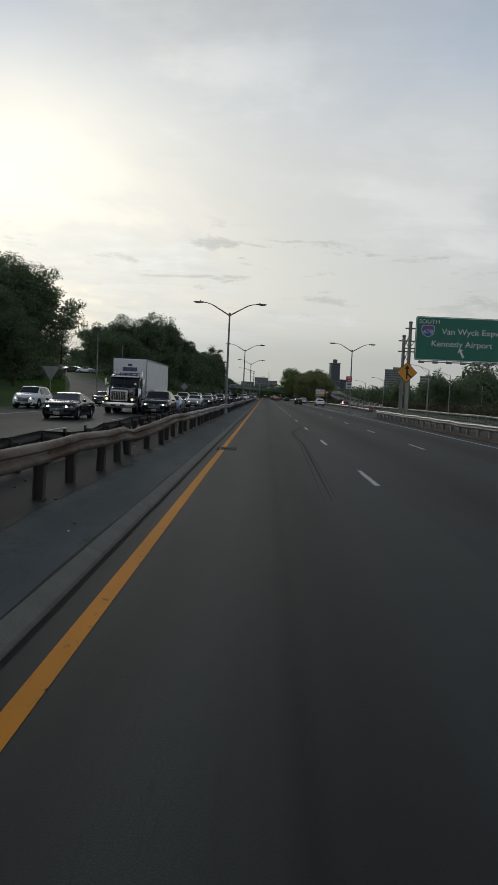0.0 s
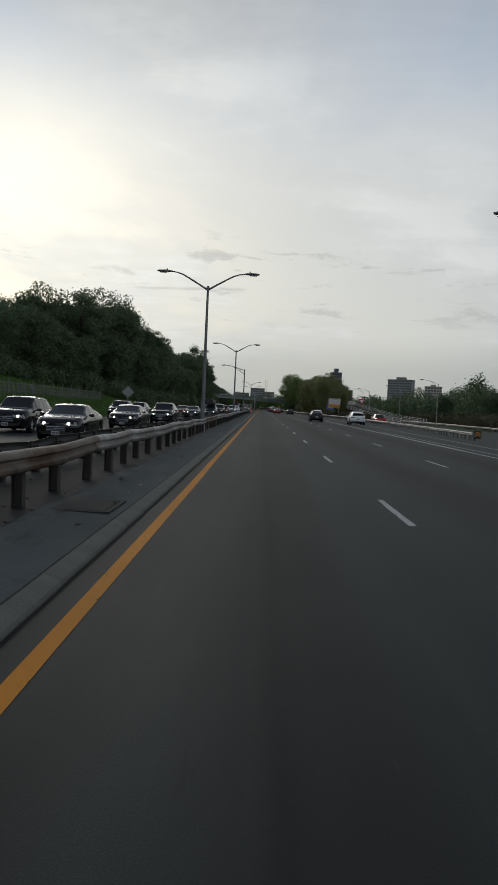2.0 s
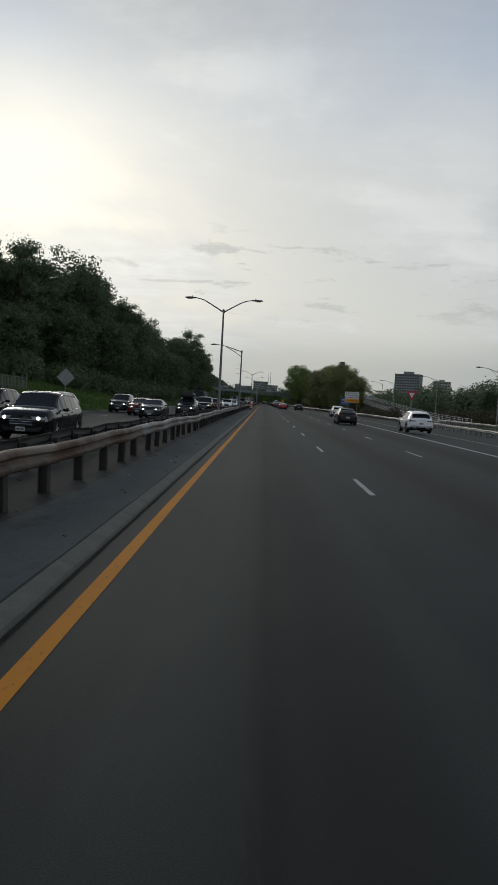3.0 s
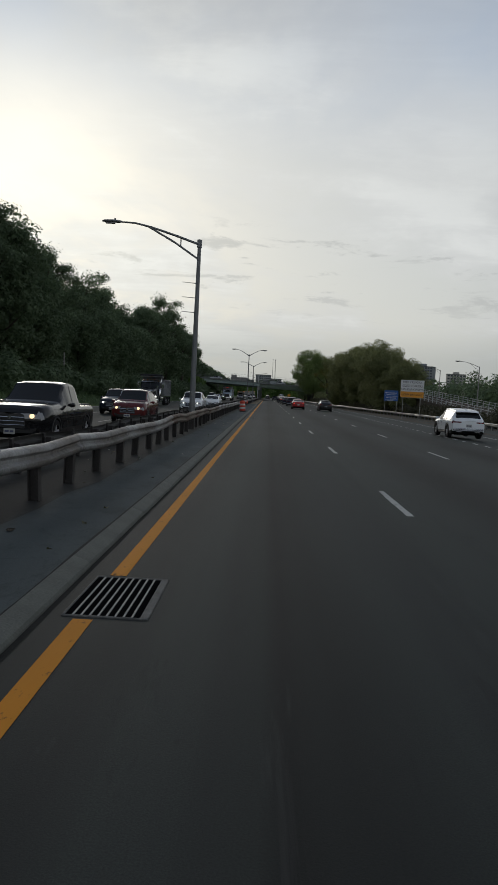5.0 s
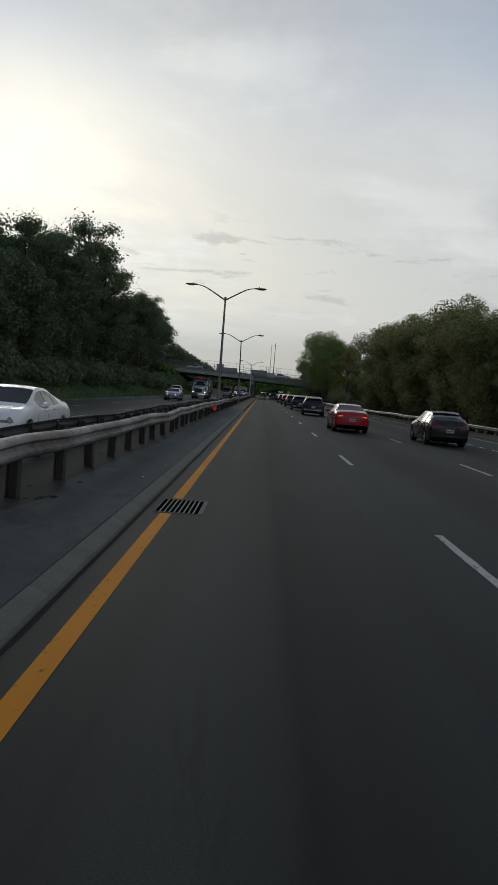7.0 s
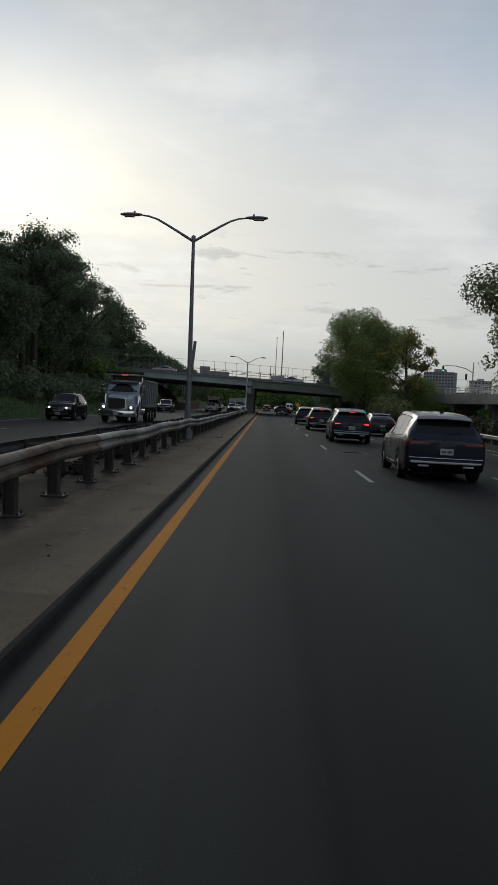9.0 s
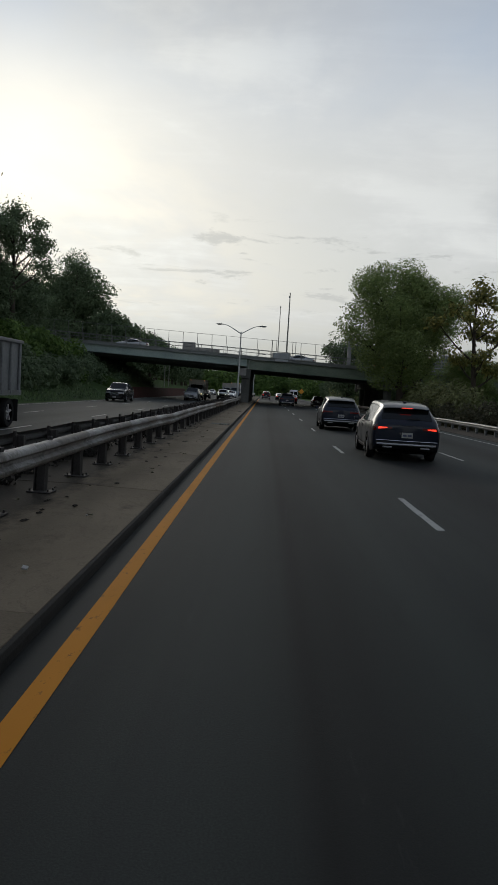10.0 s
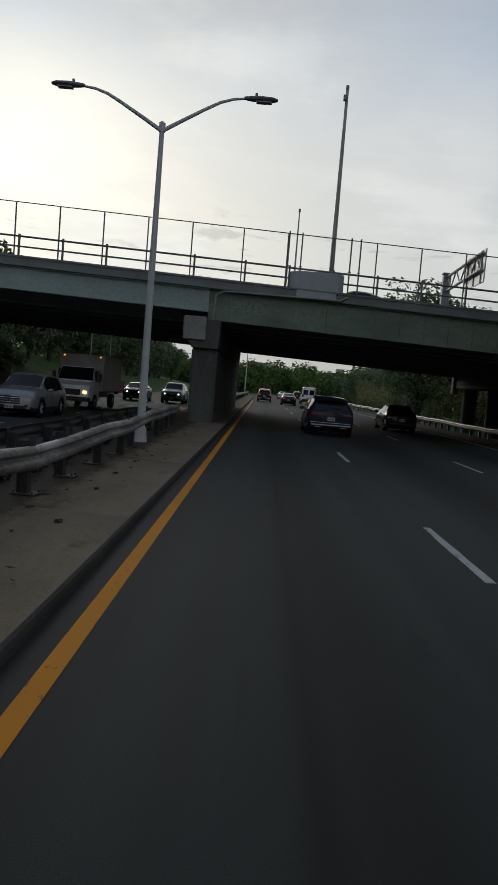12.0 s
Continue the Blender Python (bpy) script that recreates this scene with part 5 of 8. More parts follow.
part("end_block", MB().box(14.5, 14.95, BY1 - 0.3, BY1 + 0.35, 2.6, 3.9, bevel=0.03), M["concrete"], bridge, "pale concrete end block")
part("abutment", MB().box(26, 28, BY0 - 0.5, BY1 + 0.5, -1.0, 4.6), M["concrete_dark"], bridge)
slope = MB()
slope.sweep([[(-17.9, y, -0.3), (-17.9, y, 1.2), (-25.5, y, 4.6), (-50, y, 4.6), (-50, y, -0.3)] for y in (BY0 - 3.0, BY1 + 3.0)])
part("slope_paving", slope, M["grass_soil"], bridge, "dark overgrown slope under the bridge")
wall = solid("retaining_wall", MB().box(-18.0, -17.5, 402, 470, -0.2, 1.2, bevel=0.05), M["brick_wall"], "low dark red retaining wall beside the oncoming lanes", "wall", kind="structure")
part("wall_coping", MB().box(-18.06, -17.44, 402, 470, 1.2, 1.3, bevel=0.02), M["brick_wall"], wall)

# railing and fence along the parapets
for yb_, nm in ((BY0 + 0.15, "front"), (BY1 - 0.15, "back")):
    fn = thing("bridge_fence", "tall steel fence with rails along the bridge parapet", "fence", group="bridge fences")
    pmesh_ = MB().box(-0.025, 0.025, -0.03, 0.03, 0, 2.3).box(-0.09, 0.09, -0.09, 0.09, 0, 0.05).mesh("fence_post", M["chain"])
    rpost = MB().box(-0.04, 0.04, -0.04, 0.04, 0, 0.98).mesh("rail_post", M["chain"])
    for k in range(58):
        x = -49.8 + 1.9 * k + (0.3 if k > 24 else 0)
        part("fence_post", pmesh_, None, fn, at=pose(x, yb_, deck_z(x) + 0.06))
        part("rail_post", rpost, None, fn, at=pose(x + 0.16, yb_ + 0.12, deck_z(x) + 0.06))
    for z, rr_ in ((2.36, 0.022), (0.95, 0.045), (0.52, 0.04), (0.12, 0.012)):
        part("fence_rail", MB().tube([(x, yb_ + (0.12 if 0.3 < z < 1 else 0), deck_z(x) + z) for x in bxs[:-3]], rr_, 6), M["chain"], fn)
ped = thing("lamp_pedestal", "grey concrete pedestal carrying a tall pole on the bridge", "pedestal")
ox = [(0.1, 0.25), (0.45, -0.16), (2.1, -0.16), (2.42, 0.25), (2.42, 0.75), (0.1, 0.75)]
part("block", MB().sweep([[(x, BY0 + y, deck_z(1.2) + z) for x, y in ox] for z in (-0.33, 0.83)]), M["pedestal"], ped)
part("pole", MB().tube([(1.85, BY0 + 0.3, deck_z(1.2) + 0.8), (1.85, BY0 + 0.3, 14.6)], [0.11, 0.06], 10), M["galv"], ped, smooth=50)
part("cap", MB().tube([(1.85, BY0 + 0.3, 14.55), (1.85, BY0 + 0.3, 14.75)], 0.07, 8), M["galv_dark"], ped)
part("bracket", MB().box(1.70, 1.86, BY0 + 0.1, BY0 + 0.3, 14.1, 14.3), M["galv_dark"], ped)
fp = thing("bridge_pole", "slim tall pole on the far side of the bridge", "pole", pose(1.1, BY1 - 0.4, deck_z(1.1) - 0.4))
part("shaft", MB().tube([(0, 0, 0), (0, 0, 10.2)], [0.10, 0.05], 8), M["galv"], fp, smooth=50)
part("cap", MB().tube([(0, 0, 10.15), (0, 0, 10.4)], 0.09, 8), M["galv_dark"], fp)
part("pedestal", MB().box(-1.0, 0.9, -0.4, 0.5, 0.0, 1.4, bevel=0.05), M["concrete"], fp)
cb = thing("utility_cabinet", "grey concrete cabinets on the far bridge parapet", "utility cabinet", pose(-14.9, BY1 - 0.3, deck_z(-12) - 0.2))
part("tall_block", MB().box(0, 2.1, -0.4, 0.6, 0, 2.9, bevel=0.04), M["concrete"], cb)
part("low_block", MB().box(2.12, 6.2, -0.35, 0.55, 0, 2.0, bevel=0.04), M["concrete"], cb)
# razor posts beside the pedestal
for x in (-0.05, 0.5, 2.6, 3.0):
    part("stub_post", MB().box(x - 0.03, x + 0.03, BY0 + 0.1, BY0 + 0.16, deck_z(x) + 0.05, deck_z(x) + 2.45).box(x - 0.07, x + 0.07, BY0 + 0.11, BY0 + 0.15, deck_z(x) + 1.0, deck_z(x) + 1.04), M["chain"], ped)
# sign gantry on the far side, its panel seen edge-on
ga = thing("sign_gantry", "steel sign gantry on the bridge with a lattice arm", "gantry", pose(13.0, BY1 - 0.8, deck_z(13) - 0.42))
part("column", MB().box(-0.30, 0.30, -0.28, 0.28, 0, 6.6, bevel=0.05), M["galv_dark"], ga)
part("column_cap", MB().box(-0.36, 0.36, -0.34, 0.34, 6.6, 6.72, bevel=0.03), M["galv_dark"], ga)
for z in (5.3, 6.4):
    part("chord", MB().tube([(0, -0.25, z), (0, -9.2, z + 0.25)], 0.11, 8), M["galv"], ga)
for k in range(7):
    a, b = -0.3 - 1.26 * k, -0.3 - 1.26 * (k + 1)
    z0, z1 = (5.35, 6.5) if k % 2 else (6.5, 5.35)
    part("lattice", MB().tube([(0, a, z0), (0, b, z1)], 0.055, 6), M["galv"], ga)
part("sign_panel", MB().box(0.16, 0.24, -9.3, -4.6, 4.7, 6.9, bevel=0.02), M["alu_back"], ga, "bare grey panel edge")
for y in (-8.6, -7.0, -5.4):
    part("panel_brace", MB().box(0.10, 0.16, y - 0.05, y + 0.05, 4.75, 6.85), M["galv_dark"], ga)
# traffic signal at the far end of the overpass
sg = thing("traffic_signal", "traffic signal with a curved mast arm showing green", "traffic signal", pose(36.4, 418.0, deck_z(36) - 0.42))
part("pole", MB().tube([(0, 0, 0), (0, 0, 6.2)], [0.13, 0.09], 10), M["galv"], sg, smooth=50)
part("mast_arm", MB().tube([(0, 0, 4.4), (-1.4, 0, 5.1), (-3.2, 0, 5.45), (-5.5, 0, 5.5)], [0.08, 0.07, 0.06, 0.045], 8), M["galv"], sg, smooth=50)
green = lit("lit_green_lamp", (0.05, 1.0, 0.55), 1.6)
for x, z in ((-5.4, 4.35), (-1.2, 3.1)):
    hd = part("signal_head", MB().box(x - 0.17, x + 0.17, -0.14, 0.14, z, z + 1.05, bevel=0.03), M["black"], sg)
    part("green_lamp", MB().tube([(x, -0.145, z + 0.2), (x, -0.17, z + 0.2)], 0.12, 12), green if x < -3 else M["hole"], hd)
    for q in (0.52, 0.84):
        part("dark_lamp", MB().tube([(x, -0.145, z + q), (x, -0.16, z + q)], 0.12, 12), M["tail"] if q > 0.6 else M["hole"], hd)
# orange work sign and slim poles far along the road
ow = thing("work_sign", "small orange diamond sign beside the road", "warning sign", pose(11.6, 560, 0))
part("panel", MB().prism([(0, 0.95), (0.95, 0), (0, -0.95), (-0.95, 0)], 0.02, Matrix.Translation((0, 0, 2.4))), M["yellow_sign"], ow)
part("post", MB().box(-0.05, 0.05, 0.022, 0.10, 0, 2.9), M["galv"], ow)

# side ramp with white railings, climbing towards the overpass
RAMP = [(30.5, 222, -0.6), (29.0, 245, 0.0), (27.2, 265, 1.2), (26.0, 284, 2.4), (27.0, 320, 4.0), (31.0, 370, 4.9), (31.2, 392, 4.9), (29.8, 411.5, 4.9)]
for name, rws, drop, mat, label in (("ramp", RAMP[:5], None, "dirt", "grey ramp climbing to the overpass"), ("ramp_viaduct", RAMP[4:], 1.5, "concrete", "pale concrete ramp viaduct joining the overpass")):
    rings = []
    for x, y, z in rws:
        zb = -0.9 if drop is None else z - drop
        rings.append([(x, y, z), (x + 6.5, y + 1.5, z), (x + 6.5, y + 1.5, zb), (x, y, zb)])
    solid(name, MB().sweep([rg[::-1] for rg in rings]), M[mat], label, "ramp", kind="structure")
for x, y in ((32.5, 345), (33.5, 370), (33.8, 392), (32.6, 408)):
    pc = thing("viaduct_pier", "dark concrete pier under the ramp viaduct", "pier", pose(x, y, -1.0), "viaduct piers", "structure")
    part("shaft", MB().box(-1.6, 1.6, -0.5, 0.5, 0, 4.0, bevel=0.08), M["concrete_dark"], pc)
    part("cap", MB().box(-2.6, 2.6, -0.6, 0.6, 3.6, 4.35, bevel=0.06), M["concrete_dark"], pc)
for dx, dy in ((0.15, 0.0), (6.3, 1.5)):
    rl = thing("ramp_railing", "white painted steel railing along the ramp", "railing", group="ramp railings")
    pts = along([(x + dx, y + dy, z) for x, y, z in RAMP], 2.4)
    pm_ = MB().box(-0.05, 0.05, -0.05, 0.05, 0, 1.1).mesh("railing_post", M["galv_light"])
    for p in pts:
        part("railing_post", pm_, None, rl, at=Matrix.Translation(p))
    for z in (0.35, 0.72, 1.08):
        part("railing_bar", MB().tube([p + Vector((0, 0, z)) for p in pts], 0.036, 6), M["galv_light"], rl)


# ---- trees ----
def foliage(rs_, blobs, count, size, flat=0.25, loose=0.05, corners=4):
    """Leaves as small bent pairs of triangles, gathered in blobs (x, y, z, rx, rz)."""
    blobs = np.array(blobs, float)
    vol = blobs[:, 3] ** 2 * blobs[:, 4]
    which = rs_.choice(len(blobs), count, p=vol / vol.sum())
    d = rs_.normal(size=(count, 3))
    d /= np.linalg.norm(d, axis=1)[:, None]
    rad = rs_.uniform(0.06, 1.0, count) ** 0.30 * (1 + rs_.normal(0, loose, count))
    c = blobs[which, :3] + d * rad[:, None] * np.stack([blobs[which, 3], blobs[which, 3], blobs[which, 4]], 1)
    s = size * rs_.uniform(0.6, 1.4, count)[:, None]
    face = d + np.array([0, 0, 0.35]) + 0.45 * rs_.normal(size=(count, 3))
    u = np.cross(face, rs_.normal(size=(count, 3)))
    u /= np.linalg.norm(u, axis=1)[:, None] + 1e-9
    w = np.cross(u, face)
    w /= np.linalg.norm(w, axis=1)[:, None] + 1e-9
    n = np.cross(u, w)
    v = np.stack([c - u * s * 0.6, c + w * s * 0.38 + n * s * flat * 0.4, c + u * s * 0.6, c - w * s * 0.38 + n * s * flat * 0.4], 1)
    if corners == 3:
        v = np.stack([c - u * s * 0.52 - w * s * 0.3, c + u * s * 0.5 - w * s * 0.25, c + w * s * 0.58 + n * s * 0.1], 1)
    return v.reshape(-1, 3)


def leaf_mesh(name, verts, mat, corners=4):
    i = np.arange(len(verts) // corners) * corners
    faces = np.stack([i, i + 1, i + 2], 1)
    if corners == 4:
        faces = np.concatenate([faces, np.stack([i, i + 2, i + 3], 1)])
    me = bpy.data.meshes.new(name)
    me.from_pydata(verts.tolist(), [], faces.tolist())
    me.materials.append(mat)
    return me


def make_tree(seed, H, R, leaf, label, count=4600, size=0.42, low=0.22, airy=False, category="tree", group="", full=1.0, corners=4):
    """A tapered trunk with limbs, and a crown of leaf clumps."""
    rs_ = np.random.RandomState(seed)
    rr = random.Random(seed)
    t = thing("tree", label, category, group=group)
    mb = MB()
    bend = [(rr.uniform(-0.25, 0.25), rr.uniform(-0.25, 0.25)) for _ in range(4)]
    trunk = [(0, 0, -0.6), (bend[0][0] * 0.3, bend[0][1] * 0.3, H * 0.2), (bend[1][0], bend[1][1], H * 0.42), (bend[2][0] * 1.6, bend[2][1] * 1.6, H * 0.68), (bend[2][0] * 1.9, bend[3][1] * 1.8, H * 0.9)]
    r0 = 0.022 * H
    mb.tube(trunk, [r0 * 1.25, r0 * 0.9, r0 * 0.66, r0 * 0.35, r0 * 0.1], 9)
    blobs = []
    n = 11 if airy else 17
    for k in range(n):
        f = (k + 0.5) / n
        a = k * 2.4 + rr.uniform(-0.4, 0.4)
        z0 = H * (low + (0.74 - low) * f)
        prof = math.sin(math.pi * (0.16 + 0.72 * f)) ** 0.8
        reach = R * prof * rr.uniform(0.55, 0.98)
        tip = Vector((math.cos(a) * reach, math.sin(a) * reach, min(H * 0.93, z0 + reach * rr.uniform(0.2, 0.6) + H * 0.05)))
        base = Vector((bend[1][0] * f, bend[1][1] * f, z0 - H * 0.05))
        mid = base.lerp(tip, 0.5) + Vector((0, 0, -0.06 * reach))
        mb.tube([base, mid, tip], [r0 * 0.36 * (1.1 - 0.6 * f), r0 * 0.22, r0 * 0.06], 6)
        for j in range(2):
            e = mid.lerp(tip, 0.5) + Vector((rr.uniform(-1, 1), rr.uniform(-1, 1), rr.uniform(0, 1))) * R * 0.28
            mb.tube([mid, e], [r0 * 0.14, r0 * 0.04], 5)
            blobs.append((*e, R * rr.uniform(0.16, 0.26), R * rr.uniform(0.13, 0.2)))
        b = R * rr.uniform(0.24, 0.36) * (0.75 if airy else 1.0)
        blobs.append((*tip, b, b * rr.uniform(0.6, 0.85)))
        if not airy:
            blobs.append((*(base.lerp(tip, 0.55)), R * 0.36, R * 0.27))
    blobs.append((0, 0, H * 0.90, R * 0.30, H * 0.09))
    if not airy:
        blobs.append((0, 0, H * 0.6, R * 0.55, H * 0.24))
        ph, ph2 = rr.uniform(0, 6.283), rr.uniform(0, 6.283)
        for k in range(58):
            a, e = rr.uniform(0, 6.283), rr.uniform(-0.62, 1.0)
            c_ = math.sqrt(1 - e * e) * (1.0 if e > 0 else 0.9)
            q = (rr.uniform(0.58, 0.98) + (0.16 if k % 7 == 0 else 0.0)) * (1 + 0.11 * math.sin(2 * a + ph + 2 * e) + 0.10 * math.sin(3 * a + ph2 - 4 * e))
            b = R * (rr.uniform(0.13, 0.27) if k % 3 else rr.uniform(0.08, 0.13))
            blobs.append((R * c_ * q * math.cos(a), R * c_ * q * math.sin(a), H * 0.58 + H * 0.37 * e * q, b, b * rr.uniform(0.55, 0.8)))
    blobs = [(x, y, z, a * full, b * full) for x, y, z, a, b in blobs]
    part("trunk", mb, M["bark"], t, smooth=50)
    part("crown", leaf_mesh("crown", foliage(rs_, blobs, count, size, 0.25, 0.30 if airy else (0.035 if count > 50000 else 0.06), corners), leaf, corners), None, t)
    return t


def plant(src, spots, group=""):
    """Copies of a tree: x, y, turn, scale; the first spot is for the tree itself."""
    for k, (x, y, z, turn, s) in enumerate(spots):
        m = pose(x, y, z, 0, 0, turn)
        if k == 0:
            src.matrix_basis = m @ Matrix.Diagonal((s, s, s, 1))
        else:
            ob = copy_thing(src, m)
            ob.scale = (s, s, s)
        if group and k == 0:
            tagged(src, group=group)


DARK = "dark green broadleaf tree with a dense crown"
oak = make_tree(1, 14, 5.4, M["leaf_dark"], DARK, 14500, 0.30, 0.12, corners=3)
elm = make_tree(2, 16, 5.0, M["leaf_dark"], DARK, 14500, 0.30, 0.15, corners=3)
ash = make_tree(3, 12, 4.6, M["leaf_dark"], DARK, 14000, 0.29, 0.06, corners=3)
far_tree = make_tree(13, 13, 4.9, M["leaf_dark"], DARK, 5200, 0.50, 0.10, corners=3)
beech = make_tree(12, 15.5, 5.2, M["leaf_dark"], "tall dark green broadleaf tree on the bank", 26000, 0.24, 0.08, full=1.08, corners=3)
locust = make_tree(4, 17, 5.2, M["leaf_dark"], "tall open-crowned tree with gaps showing sky", 9000, 0.23, 0.42, airy=True, group="bank trees")
r = random.Random(31)
spots = {0: [], 1: [], 2: []}
y = 152.0
while y < 408:
    edge = lerp([(152, -36), (166, -31), (185, -26), (210, -24), (330, -23.5), (375, -24), (390, -26.5), (408, -29.5)], y)
    hs = lerp([(150, 1.06), (164, 1.02), (182, 0.97), (205, 1.10), (222, 1.23), (240, 1.10), (256, 1.04), (272, 1.04), (288, 1.08), (300, 1.06), (316, 0.98), (332, 1.0), (345, 1.08), (365, 1.02), (390, 0.95), (408, 0.92)], y)
    for row in range(2):
        x = edge - 3.5 - 6.5 * row + r.uniform(-1.8, 1.8)
        yy = y + r.uniform(-2.2, 2.2)
        kind = r.choice((0, 0, 1, 1, 2)) if row else r.choice((2, 2, 0))
        s = hs * r.uniform(0.82, 1.12) * (0.84 if row == 0 else 1.0)
        if x < -0.30 * (yy - 28):
            continue
        spots[kind].append((x, yy, ground_z(x, yy) - 0.3, r.uniform(0, 360), s))
    y += 6.2
# the trees on the other side of the slip road
by_slip, afar = [], []
for x, yy, s in ((-35.2, 103, 1.06), (-39.5, 105, 1.12), (-35.6, 98, 1.02), (-41, 101, 1.1), (-39, 92, 0.95), (-47, 104, 1.05), (-34, 88, 0.72), (-30, 80, 0.6), (-45, 94, 1.1), (-37, 80, 1.0), (-33, 66, 0.9), (-30, 50, 0.95), (-28, 32, 1.0)):
    by_slip.append((x, yy, ground_z(x, yy), r.uniform(0, 360), s * 1.03))
by_slip += [(-36.0, 449, 4.2, 20, 1.38), (-30.5, 404, 3.2, 80, 0.80)]
plant(beech, by_slip, "bank trees")
for k in range(14):
    x, yy = -84 + r.uniform(-6, 6) + 1.6 * k, 225 + 4.0 * k
    afar.append((x, yy, ground_z(x, yy), r.uniform(0, 360), r.uniform(0.75, 1.02)))
# beyond the bridge, both sides
spots[0] += [(15.0, 454, -0.7, 70, 1.06), (-39, 455, 4.5, 140, 1.2), (-45, 462, 4, 30, 1.1), (-50, 472, 4, 60, 1.1)]
for k in range(17):
    yy = 447 + 9 * k
    x = -26.5 - r.uniform(0, 4)
    afar.append((x, yy, ground_z(x, yy), r.uniform(0, 360), r.uniform(0.72, 0.95)))
    afar.append((x - 7, yy + 4, ground_z(x - 7, yy), r.uniform(0, 360), r.uniform(0.55, 0.75)))
    x = 21 + r.uniform(0, 5)
    afar.append((x, yy, ground_z(x, yy), r.uniform(0, 360), r.uniform(0.55, 0.75)))
spots[0] += [(42.0, 172, -0.7, 50, 0.66), (46, 168, -0.7, 120, 0.55), (50, 220, -0.7, 10, 0.62), (44, 236, -0.7, 200, 0.55), (56, 196, -0.7, 90, 0.6)]
plant(far_tree, afar, "bank trees")
plant(oak, spots[0], "bank trees")
plant(elm, spots[1], "bank trees")
plant(ash, spots[2], "bank trees")
plant(locust, [(-25.0, 317, 2.4, 40, 1.19), (-28.5, 331, 2.4, 250, 1.10), (-26, 389, 3.0, 120, 0.93), (-26.5, 373, 2.6, 200, 1.03), (-28, 381, 2.8, 300, 1.05), (-27, 364, 2.6, 60, 0.95), (-32, 186, 3.6, 10, 1.0)] + [(-25.0 - 2.5 * (k % 3), 296 + 11.0 * k, 2.4, 67 * k, 0.90 + 0.05 * (k % 4)) for k in range(9)] + [(-24.4, 303, 2.2, 15, 0.92), (-25.6, 309, 2.4, 95, 0.98), (-29, 204, 4.2, 130, 0.98), (-27, 226, 4.2, 20, 0.86), (-28, 246, 4.4, 250, 0.84)])

plane = make_tree(7, 13.5, 5.6, M["leaf_olive"], "broad olive-green tree beside the guardrail", 58000, 0.18, 0.06, group="roadside trees", full=1.0, corners=3)
plant(plane, [(19.7, 335.6, -0.7, 210, 1.13), (19.6, 325, -0.7, 0, 1.12), (20.6, 316, -0.7, 80, 1.06), (22.0, 306, -0.7, 160, 1.13), (22.2, 295, -0.7, 250, 0.93), (24.0, 288, -0.7, 300, 0.76), (22.8, 331, -0.7, 30, 1.12), (17.5, 333, -0.7, 40, 0.78)])
big = make_tree(8, 16.6, 6.6, M["leaf_mid"], "large dark green tree just before the overpass", 88000, 0.165, 0.18, group="roadside trees", full=0.98, corners=3)
plant(big, [(15.3, 404, -0.7, 0, 1.16), (24.5, 408, -0.7, 110, 0.55)])
gold = make_tree(9, 12.4, 3.6, M["leaf_yellow"], "slender yellowing tree with thin open crown", 3400, 0.25, 0.30, airy=True, group="roadside trees")
plant(gold, [(18.2, 384, -0.7, 0, 1.12)])
bare = make_tree(10, 13.5, 3.4, M["bark"], "leafless dead tree above the slip road", 200, 0.2, 0.3, airy=True)
plant(bare, [(-52, 176, 4.5, 0, 1.15)])


def shrubs(name, label, spots_, mat, seed, per, size, category="shrubs"):
    rs_ = np.random.RandomState(seed)
    v = foliage(rs_, spots_, int(per * 1.5) * len(spots_), size * 0.86, corners=3)
    ob = new(name, leaf_mesh(name, v, mat, 3))
    return tagged(ob, label, category, kind="stuff")


r = random.Random(41)
sp = []
for k in range(150):
    y = 150 + 1.75 * k
    x = lerp([(150, -36), (175, -26.2), (210, -21.8), (380, -21.2), (412, -23.0)], y) + r.uniform(-1.6, 1.2)
    sp.append((x, y, bank_z(x, y) + r.uniform(0.7, 1.6), r.uniform(1.0, 2.0), r.uniform(0.9, 1.9)))
for k in range(26):
    y = 84 + 1.0 * k
    x = -33.0 - 0.05 * (y - 84) + r.uniform(-2.5, 0.3)
    sp.append((x, y, bank_z(x, y) + r.uniform(0.6, 1.6), r.uniform(1.2, 2.2), r.uniform(1.0, 2.0)))
shrubs("undergrowth", "dark undergrowth at the foot of the wooded bank", sp, M["leaf_dark"], 3, 330, 0.36)
sp = [(-23.6 + r.uniform(-1.2, 1.2), 380 + 1.5 * k, 2.4 + 2.6 * (q / 2) + r.uniform(-0.5, 0.6), 1.5, 1.3) for k in range(15) for q in range(3)]
shrubs("bright_shrubs", "fresh green shrubs beside the bridge", sp, M["leaf_fresh"], 4, 420, 0.34)
sp = []
for k in range(75):
    y = 292 + 1.5 * k
    x = lerp(RAIL_R, y) + 1.2 + r.uniform(0, 2.4)
    sp.append((x, y, right_z(x) + r.uniform(0.5, 1.1), r.uniform(0.6, 1.2), r.uniform(0.8, 1.5)))
shrubs("reeds", "dry reeds and weeds behind the guardrail", sp, M["reed"], 5, 300, 0.26, "reeds")
sp = [(lerp(RAIL_R, 380 + 1.4 * k) + 3.4 + r.uniform(-0.6, 0.8), 380 + 1.4 * k, 1.4 + r.uniform(-0.4, 1.0), 1.5, 1.7) for k in range(20)]
sp += [(18.5 + r.uniform(0, 3), 446 + 1.9 * k, 1.6 + r.uniform(-0.5, 1.6), 2.0, 2.0) for k in range(40)]
